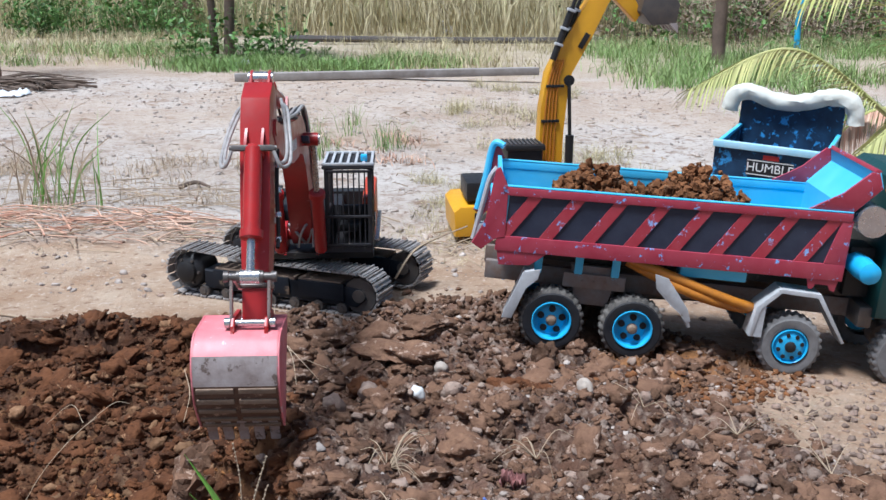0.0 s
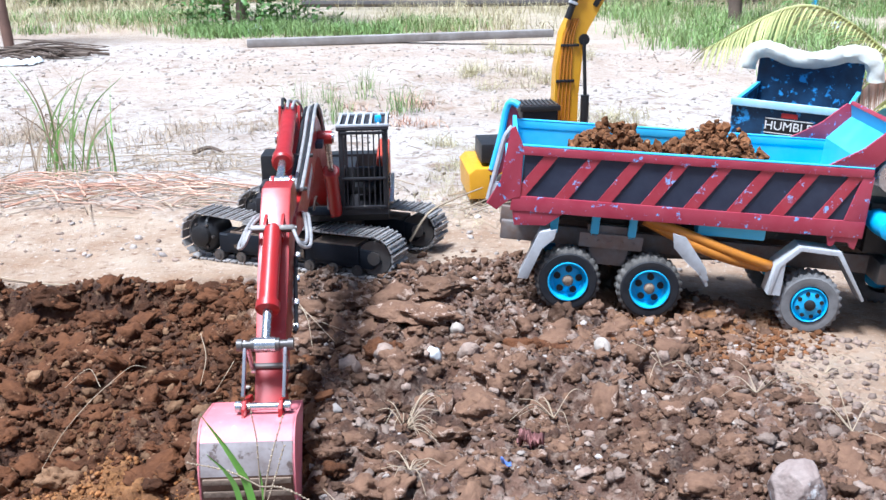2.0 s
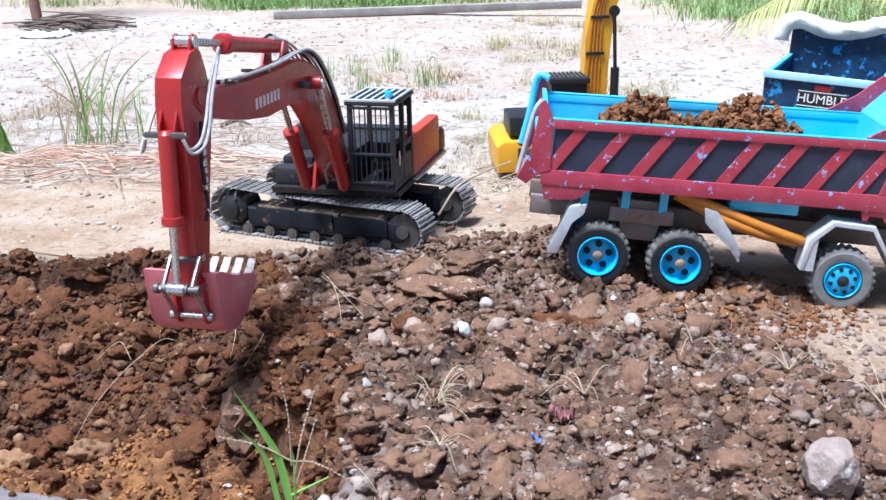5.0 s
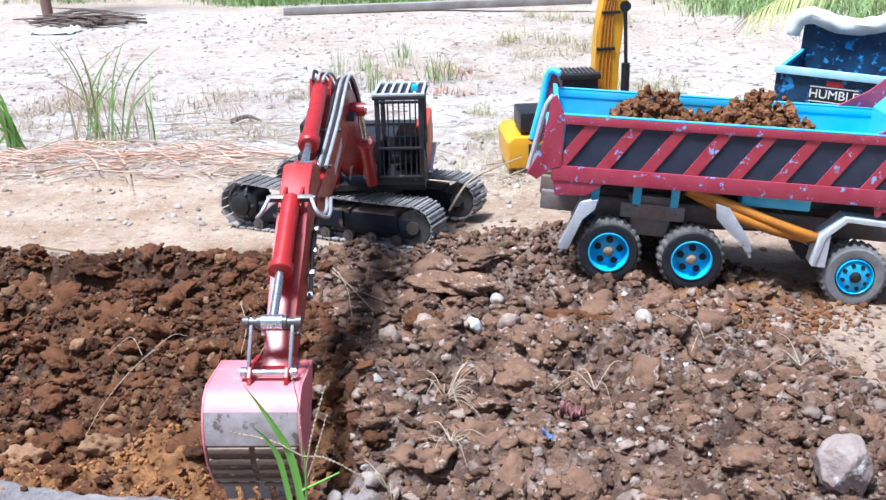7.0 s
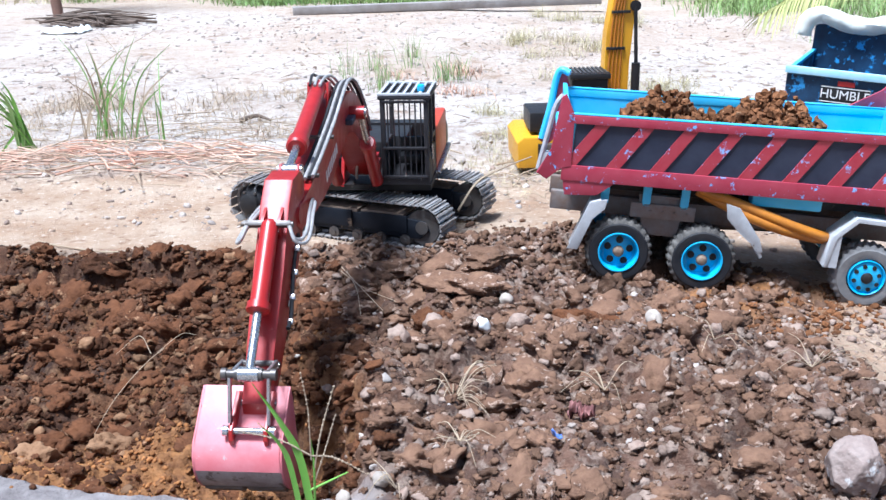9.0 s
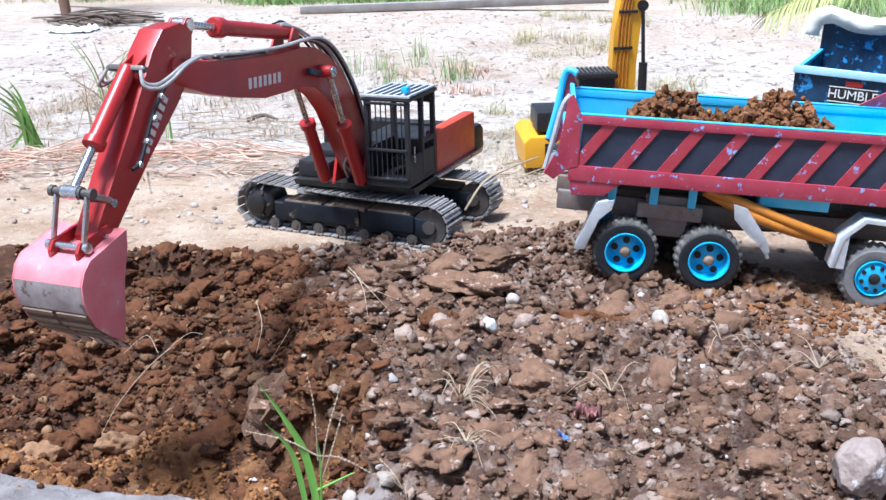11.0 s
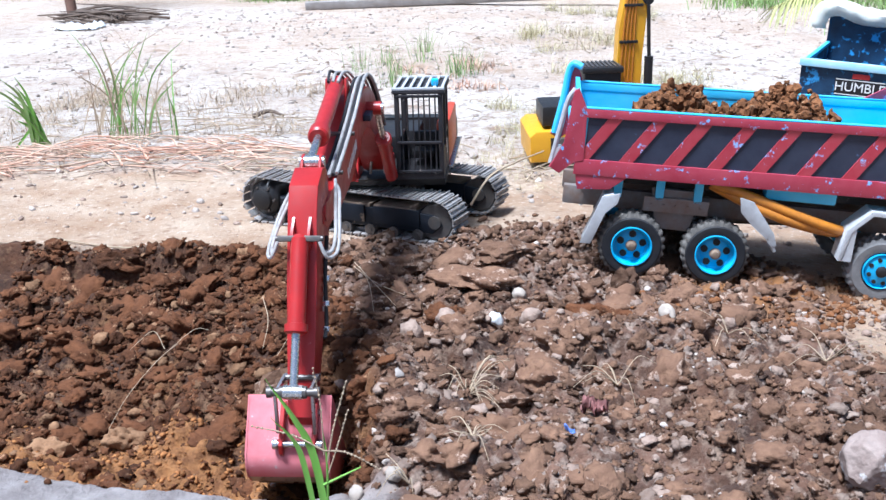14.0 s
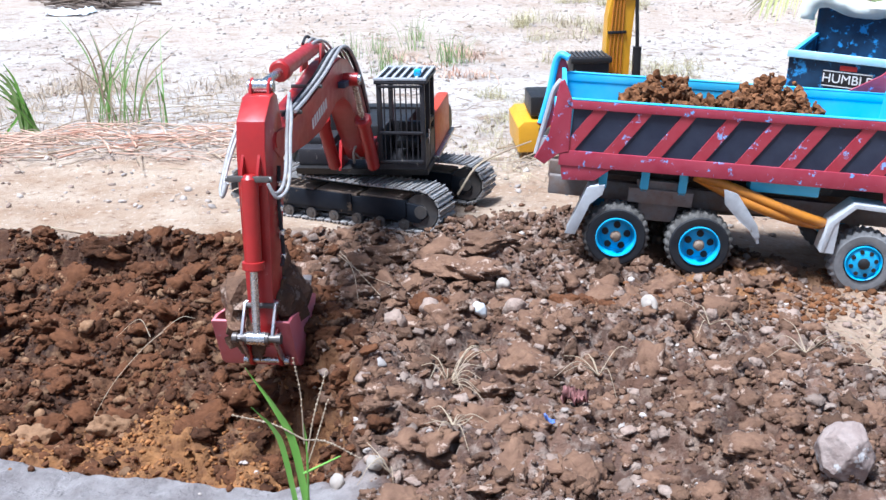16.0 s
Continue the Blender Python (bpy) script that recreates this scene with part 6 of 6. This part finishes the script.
def trunk(x, y, r, h, lean, material, name, label, crown=0, seed=0):
    rnd = random.Random(seed)
    root = tagged(empty(name, pose(x, y, gz(x, y) - 0.02)), label, "tree")
    bm = B()
    pts = [(0, 0, 0), (lean * 0.3, 0.02, h * 0.35), (lean * 0.6, -0.02, h * 0.7), (lean, 0, h)]
    tube(bm, pts, r, 12, 6, r * 0.6)
    for v in bm.verts:
        v.co += Vector(noise.noise_vector(v.co * 14)) * r * 0.18
    part("trunk", bm, material, root)
    if crown:
        bm = B()
        for i in range(crown):
            a = rnd.uniform(0, 6.3)
            rr = rnd.uniform(0.05, 0.5)
            p0 = Vector((lean, 0, h * rnd.uniform(0.6, 1.0)))
            p1 = p0 + Vector((rr * math.cos(a), rr * math.sin(a), rnd.uniform(-0.05, 0.4)))
            tube(bm, [p0, p0.lerp(p1, 0.5) + Vector((0, 0, 0.04)), p1], r * 0.14, 4, 2, 0.002)
            for k in range(16):
                p = p0.lerp(p1, rnd.uniform(0.3, 1.1)) + Vector((rnd.gauss(0, 0.06), rnd.gauss(0, 0.06), rnd.gauss(0, 0.06)))
                blade(bm, p, rnd.uniform(0, 6.3), rnd.uniform(-0.02, 0.02), rnd.uniform(0.02, 0.04), rnd.uniform(0.04, 0.08), 2)
        part("crown", bm, LEAF, root)
    return root


trunk(-1.80, 4.32, 0.022, 1.6, -0.18, PALEBARK, "tree", "thin reddish tree trunk beside a brush pile", 14, 1)
trunk(-1.09, 5.45, 0.028, 1.5, 0.05, BARK, "tree", "thin tree trunk with green shoots", 40, 2)
trunk(-1.17, 5.52, 0.020, 1.4, -0.10, BARK, "tree", "thin tree trunk with green shoots", 30, 3)
trunk(-1.85, 7.8, 0.10, 1.6, 0.06, PALEBARK, "tree", "thick pale brown banana-like trunk", 12, 4)
trunk(-2.15, 7.9, 0.08, 1.5, -0.05, PALEBARK, "tree", "thick pale brown banana-like trunk", 12, 5)
trunk(-2.42, 8.1, 0.07, 1.5, -0.1, HUSK, "tree", "orange-brown dry tree trunk", 10, 6)
trunk(1.41, 5.6, 0.035, 1.7, 0.04, BARK, "palm_tree", "young palm trunk beside the path", 0, 7)
trunk(2.06, 6.35, 0.02, 0.42, 0.0, RIM, "post", "thin blue painted post")
for k, xx in enumerate((0.6, 2.5, 2.9, 3.4, -0.4, -3.2)):
    trunk(xx, 9.0 + 0.3 * (k % 3), 0.045, 2.0, 0.1 * (k % 3 - 1), BARK, "tree", "thin grey tree trunk in the thicket", 30, 20 + k)


def frond(name, base, mid, tip, leaf, n, seed, material, label):
    """A palm frond: a bent rib with drooping leaflets on both sides."""
    rnd = random.Random(seed)
    root = tagged(empty(name, pose(*base)), label, "palm frond")
    line = spline([Vector(p) - Vector(base) for p in (base, mid, tip)], 24)
    bm = B()
    tube(bm, line, 0.008, 7, 1, 0.0015)
    part("rib", bm, FROND, root)
    bm = B()
    for i in range(n):
        u = 0.12 + 0.88 * i / n
        j = min(int(u * (len(line) - 1)), len(line) - 2)
        p = line[j].lerp(line[j + 1], u * (len(line) - 1) - j)
        d = (line[j + 1] - line[j]).normalized()
        for s in (-1, 1):
            L = leaf * (math.sin(math.pi * (0.12 + 0.80 * u)) ** 0.6) * rnd.uniform(0.8, 1.1)
            out = (d * 0.75 + d.cross(Vector((0, 0, 1))).normalized() * s * 0.6 + Vector((0, 0, rnd.uniform(-0.3, 0.1)))).normalized()
            w = leaf * 0.03
            rows = []
            for k in range(5):
                v = k / 4
                c = p + out * L * v + Vector((0, 0, -L * 0.55 * v * v))
                ww = w * (1 - v) ** 0.6
                side = Vector((0, 0, 1)).cross(out).normalized() * ww + Vector((0, 0, ww * 0.6))
                rows.append((bm.verts.new(c - side), bm.verts.new(c + side)))
            for a, b in zip(rows, rows[1:]):
                bm.faces.new((a[0], a[1], b[1], b[0]))
    part("foliage", bm, material, root)
    return root


frond("palm_frond", (1.18, 2.75, 0.10), (0.86, 2.65, 0.300), (0.58, 2.55, 0.215), 0.12, 60, 1, FROND, "arching yellow-green palm frond over the parked truck")
frond("palm_frond", (1.30, 2.5, 0.28), (1.10, 2.45, 0.20), (0.90, 2.40, 0.05), 0.15, 44, 2, FROND, "drooping yellowed palm frond")
frond("palm_frond", (1.55, 3.4, 0.02), (1.32, 3.3, 0.42), (1.00, 3.2, 0.42), 0.18, 40, 3, FROND, "yellow-green palm frond tip")
frond("palm_frond", (1.41, 5.6, 0.95), (1.46, 5.5, 0.9), (1.60, 5.4, 0.50), 0.25, 40, 4, FROND, "hanging palm frond on the young palm")
frond("palm_frond", (1.35, 2.9, 0.12), (1.12, 2.8, 0.13), (0.95, 2.7, 0.03), 0.12, 40, 5, HUSK, "dead brown palm frond on the ground")


# ---- small things on the ground ----
def clump(name, x, y, spec, label, cat="grass"):
    """A tuft of separate blades and stems."""
    root = tagged(empty(name, pose(x, y, gz(x, y) - 0.003)), label, cat)
    for nm, material, pts, w in spec:
        bm = B()
        if nm == "blade":
            line = spline(pts, 5)
            rows = []
            for i, p in enumerate(line):
                u = i / (len(line) - 1)
                d = (line[min(i + 1, len(line) - 1)] - line[max(i - 1, 0)]).normalized()
                s = d.cross(Vector((0.2, 1, 0.1))).normalized() * w * (math.sin(math.pi * (0.22 + 0.78 * u))) * 0.5
                rows.append((bm.verts.new(p - s), bm.verts.new(p + Vector((0, w * 0.12, 0))), bm.verts.new(p + s)))
            for a, b in zip(rows, rows[1:]):
                bm.faces.new((a[0], a[1], b[1], b[0]))
                bm.faces.new((a[1], a[2], b[2], b[1]))
        else:
            tube(bm, pts, w, 6, 5, w * 0.5)
            if nm == "seed_head":
                line = spline(pts, 8)
                for i in range(len(line) // 3, len(line)):
                    clod_shape(bm, line[i] + Vector(noise.noise_vector(line[i] * 300)) * w, (w * 1.6, w * 1.2, w * 1.6), i, 1, 0.3)
        part(nm, bm, material, root)
    return root


clump("grass_plant", -0.172, 0.79, [
    ("blade", BLADE, [(0.012, 0, 0.000), (0.002, 0, 0.090), (-0.012, 0.0, 0.127), (-0.034, 0.0, 0.164)], 0.0075),
    ("blade", BLADE, [(0.004, 0, 0.000), (-0.006, -0.004, 0.086), (-0.014, -0.006, 0.113), (-0.030, -0.008, 0.133)], 0.0055),
    ("stem", BLADE, [(0.008, 0, 0.000), (0.012, 0, 0.086), (0.010, 0.002, 0.113)], 0.0014),
    ("seed_head", STRAW, [(0.010, 0, 0.095), (0.010, 0, 0.141), (0.006, 0, 0.173)], 0.0007),
    ("seed_head", STRAW, [(0.012, 0, 0.086), (0.020, 0, 0.122), (0.032, 0, 0.161)], 0.0008),
    ("seed_head", STRAW, [(0.012, 0, 0.076), (0.022, 0, 0.104), (0.032, 0, 0.136)], 0.0007),
    ("seed_head", STRAW, [(0.010, 0, 0.099), (-0.015, 0, 0.113), (-0.048, 0, 0.121)], 0.0008),
    ("seed_head", STRAW, [(0.010, 0, 0.099), (0.03, 0, 0.097), (0.056, 0, 0.082)], 0.0008),
    ("stem", BLADE, [(0.008, 0, 0.067), (0.025, 0, 0.076), (0.040, 0, 0.084)], 0.0013)], "fresh green grass plant with pale seed heads")
rnd = random.Random(9)
spec = []
for i in range(44):
    a, h = rnd.uniform(0, 6.3), rnd.uniform(0.05, 0.25)
    l = h * rnd.uniform(0.2, 1.0)
    x0, y0 = rnd.gauss(0, 0.045), rnd.gauss(0, 0.03)
    spec.append(("blade", rnd.choice((GRASSMAT, BLADE, STRAW, STRAW)), [(x0, y0, 0), (x0 + 0.3 * l * math.cos(a), y0 + 0.3 * l * math.sin(a), h * 0.6), (x0 + l * math.cos(a), y0 + l * math.sin(a), h)], rnd.uniform(0.0022, 0.005)))
clump("tall_grass_tuft", -0.83, 2.19, spec, "tall half-dry grass tuft above orange husks")
spec = []
for i in range(16):
    a, h = rnd.uniform(2.2, 4.2), rnd.uniform(0.06, 0.16)
    l = h * rnd.uniform(0.3, 0.9)
    spec.append(("blade", rnd.choice((GRASSMAT, BLADE)), [(rnd.gauss(0, 0.02), 0, 0), (0.4 * l * math.cos(a), 0.2 * l * math.sin(a), h * 0.7), (l * math.cos(a), 0.3 * l * math.sin(a), h)], rnd.uniform(0.005, 0.010)))
clump("grass_tuft", -0.98, 2.12, spec, "green grass tuft at the edge of the bare ground")


def pile(name, n, seed, xr, yr, hr, length, r, material, label, spread=0.5, cat="debris"):
    """Strips lying criss-cross."""
    rnd = random.Random(seed)
    bm = B()
    for i in range(n):
        x, y = rnd.uniform(*xr), rnd.uniform(*yr)
        z = gz(x, y) + rnd.uniform(0.002, hr) * (1 - abs((x - sum(xr) / 2) / (xr[1] - xr[0]) * 1.6) ** 2 if hr > 0.01 else 1)
        z = max(z, gz(x, y) + 0.002)
        a = rnd.gauss(0, spread) + (math.pi if rnd.random() < 0.5 else 0)
        L = length * rnd.uniform(0.4, 1.0)
        d = Vector((math.cos(a), math.sin(a), rnd.uniform(-0.06, 0.1)))
        p = Vector((x, y, z))
        tube(bm, [p - d * L / 2, p + Vector((0, 0, rnd.uniform(0, 0.012))) + Vector((rnd.gauss(0, 0.01), rnd.gauss(0, 0.01), 0)), p + d * L / 2], r * rnd.uniform(0.5, 1.3), 5, 4, r * 0.3)
    return tagged(part(name, bm, material), label, cat, kind="stuff")


pile("husk_pile", 170, 1, (-1.08, -0.46), (1.92, 2.10), 0.022, 0.17, 0.0020, HUSK, "orange-brown dry husk strips in a low pile")
pile("straw_litter", 110, 2, (-1.1, -0.4), (1.86, 2.35), 0.03, 0.17, 0.0013, STRAW, "pale straw on the husk pile")
pile("brush_pile", 45, 3, (-1.75, -1.48), (4.05, 4.25), 0.04, 0.35, 0.006, BARK, "dark brown brush pile by the trunk")
pile("dry_litter", 240, 4, (-0.75, 0.7), (1.75, 3.6), 0.003, 0.06, 0.0014, STRAW, "dry stems littered on the sand", 2.0)
pile("dark_litter", 200, 5, (-1.5, 1.2), (1.9, 4.4), 0.003, 0.045, 0.001, THICKET, "dark dry twigs littered on the sand", 2.0)
pile("weed_stems", 60, 6, (-0.02, 0.35), (1.72, 2.1), 0.02, 0.12, 0.0015, STRAW, "dry weed stems behind the machines", 1.2)


def roots(name, x, y, stems, material, label, zoff=0.004):
    root = tagged(empty(name, pose(x, y, gz(x, y))), label, "roots")
    for pts in stems:
        bm = B()
        q = []
        for (a, b, c) in pts:
            q.append((a, b, gz(x + a, y + b) - gz(x, y) + c + zoff))
        tube(bm, q, 0.0006, 5, 5, 0.0003)
        part("strand", bm, material, root)
    return root


roots("root_strands", -0.455, 1.24, [[(0.03, 0.05, 0.012), (0.0, 0.0, 0.012), (-0.03, -0.05, 0.012), (-0.045, -0.09, 0.008)], [(0.0, 0.0, 0.012), (0.035, 0.025, 0.016), (0.055, 0.03, 0.014)], [(0.0, 0.01, 0.014), (-0.02, 0.03, 0.014), (-0.05, 0.02, 0.01)]], STRAW, "pale thin roots hanging on the pit slope")
roots("root_strands", -0.33, 1.26, [[(-0.01, 0.06, 0.012), (0.005, 0.02, 0.016), (0.008, -0.03, 0.014)], [(0.06, 0.03, 0.012), (0.05, -0.01, 0.014), (0.03, -0.05, 0.012)], [(0.05, -0.01, 0.014), (0.07, -0.05, 0.012)]], STRAW, "pale forked roots on the pit slope")
roots("root_strands", -0.185, 1.26, [[(-0.03, 0.06, 0.01), (0.0, 0.0, 0.014), (0.035, -0.045, 0.01)], [(-0.03, 0.055, 0.01), (0.005, 0.005, 0.018), (0.05, -0.03, 0.012)], [(-0.02, 0.04, 0.01), (0.0, -0.02, 0.014), (0.01, -0.06, 0.012)]], STRAW, "pale thin roots across the pit edge")
for k, (x, y, n, L) in enumerate(((-0.055, 1.01, 20, 0.055), (-0.045, 0.90, 14, 0.03), (0.10, 1.03, 7, 0.05), (0.33, 1.10, 7, 0.07), (0.40, 1.0, 5, 0.06), (0.24, 1.18, 5, 0.05), (-0.10, 0.86, 6, 0.03), (0.44, 1.2, 6, 0.06))):
    rnd = random.Random(70 + k)
    stems = []
    for i in range(n):
        a = rnd.uniform(0, 6.3)
        l = L * rnd.uniform(0.5, 1.2)
        stems.append([(0, 0, 0.003), (0.5 * l * math.cos(a), 0.5 * l * math.sin(a), 0.008 + l * rnd.uniform(0.05, 0.4)), (l * math.cos(a), l * math.sin(a), 0.004 + l * rnd.uniform(0, 0.35))])
    roots("dry_weed", x, y, stems, STRAW, "withered pale weed on the soil heap")
bm = B()
tube(bm, [(-0.075, 1.60, 0.03), (-0.045, 1.62, 0.07), (-0.005, 1.66, 0.082), (0.04, 1.72, 0.085)], 0.0022, 7, 8, 0.0012)
tagged(part("dry_stalk", bm, STRAW), "pale bent dry stalk leaning on the track", "stalk")
bm = B()
tube(bm, [(-0.60, 2.37, gz(-0.6, 2.37) + 0.008), (-0.565, 2.385, gz(-0.565, 2.385) + 0.014), (-0.53, 2.37, gz(-0.53, 2.37) + 0.006)], 0.006, 8, 5, 0.003)
tagged(part("stick", bm, BARK), "short brown stick on the sand", "stick")
bm = B()
tube(bm, [(-0.72, 1.535, gz(-0.72, 1.535) + 0.004), (-0.6, 1.50, gz(-0.6, 1.5) + 0.006), (-0.50, 1.47, gz(-0.5, 1.47) + 0.006)], 0.0016, 6, 6, 0.001)
tagged(part("dry_stalk", bm, STRAW), "pale thin stalk on the pit edge", "stalk")
p, q = Vector((-0.86, 4.39, 0)), Vector((0.40, 4.65, 0))
d = (q - p).normalized()
beam = part("beam", box(B(), (0, 0, 0), ((q - p).length, 0.05, 0.032), None, 0.004), WOOD)
beam.matrix_basis = Matrix.Translation(((p + q) / 2) + Vector((0, 0, gz(-0.2, 4.53) + 0.022))) @ Matrix.Rotation(math.atan2(d.y, d.x), 4, "Z")
tagged(beam, "long weathered grey timber beam on the ground", "beam")
p, q = Vector((-0.95, 6.6, 0)), Vector((1.0, 6.9, 0))
bm = B()
tube(bm, [p + Vector((0, 0, gz(p.x, p.y) + 0.03)), (p + q) / 2 + Vector((0, 0, gz(0, 6.75) + 0.03)), q + Vector((0, 0, gz(q.x, q.y) + 0.03))], 0.02, 8)
tagged(part("pipe", bm, DARKSTEEL), "dark pipe lying in the dry grass", "pipe")


def sheet(name, x, y, sx, sy, material, label, seed, h=0.03, n=14):
    """A crumpled sheet lying on the ground."""
    bm = B()
    rows = []
    for j in range(n + 1):
        row = []
        for i in range(n + 1):
            u, v = i / n - 0.5, j / n - 0.5
            px, py = x + u * sx * (1 + 0.3 * noise.noise(Vector((v * 3, seed, 0)))), y + v * sy * (1 + 0.3 * noise.noise(Vector((u * 3, seed, 5))))
            row.append(bm.verts.new((px, py, gz(px, py) + 0.003 + (0.008 if h < 0.024 else 0) + h * abs(noise.fractal(Vector((u * 4, v * 4, seed)), 1.0, 2.0, 3)))))
        rows.append(row)
    for a, b in zip(rows, rows[1:]):
        for i in range(n):
            bm.faces.new((a[i], a[i + 1], b[i + 1], b[i]))
    ob = part(name, bm, material)
    so = ob.modifiers.new("thickness", "SOLIDIFY")
    so.thickness = 0.0012
    return tagged(ob, label, "litter")


sheet("plastic_sheet", -1.62, 3.93, 0.16, 0.12, PLASTIC, "crumpled white plastic sheet by the trunk", 1, 0.025)
sheet("dead_leaf", 0.072, 0.972, 0.024, 0.020, PINKLEAF, "crumpled reddish dead leaf on the soil", 2, 0.022, 12)
sheet("plastic_bit", 0.045, 0.91, 0.010, 0.008, BLUEBIT, "tiny blue plastic scrap", 3, 0.006, 4)
sheet("plastic_bag", -0.95, 5.0, 0.10, 0.06, PLASTIC, "small white plastic scrap in the grass", 4, 0.05, 8)
sheet("plastic_bag", 0.02, 7.4, 0.08, 0.06, PLASTIC, "white plastic scrap in the tall grass", 5, 0.16, 8)
sheet("plastic_bag", 1.72, 5.0, 0.05, 0.04, PLASTIC, "white plastic scrap by the path", 6, 0.09, 8)
sheet("plastic_bag", -3.1, 8.6, 0.16, 0.1, PLASTIC, "white plastic scrap in the dry grass", 7, 0.12, 8)

motions()
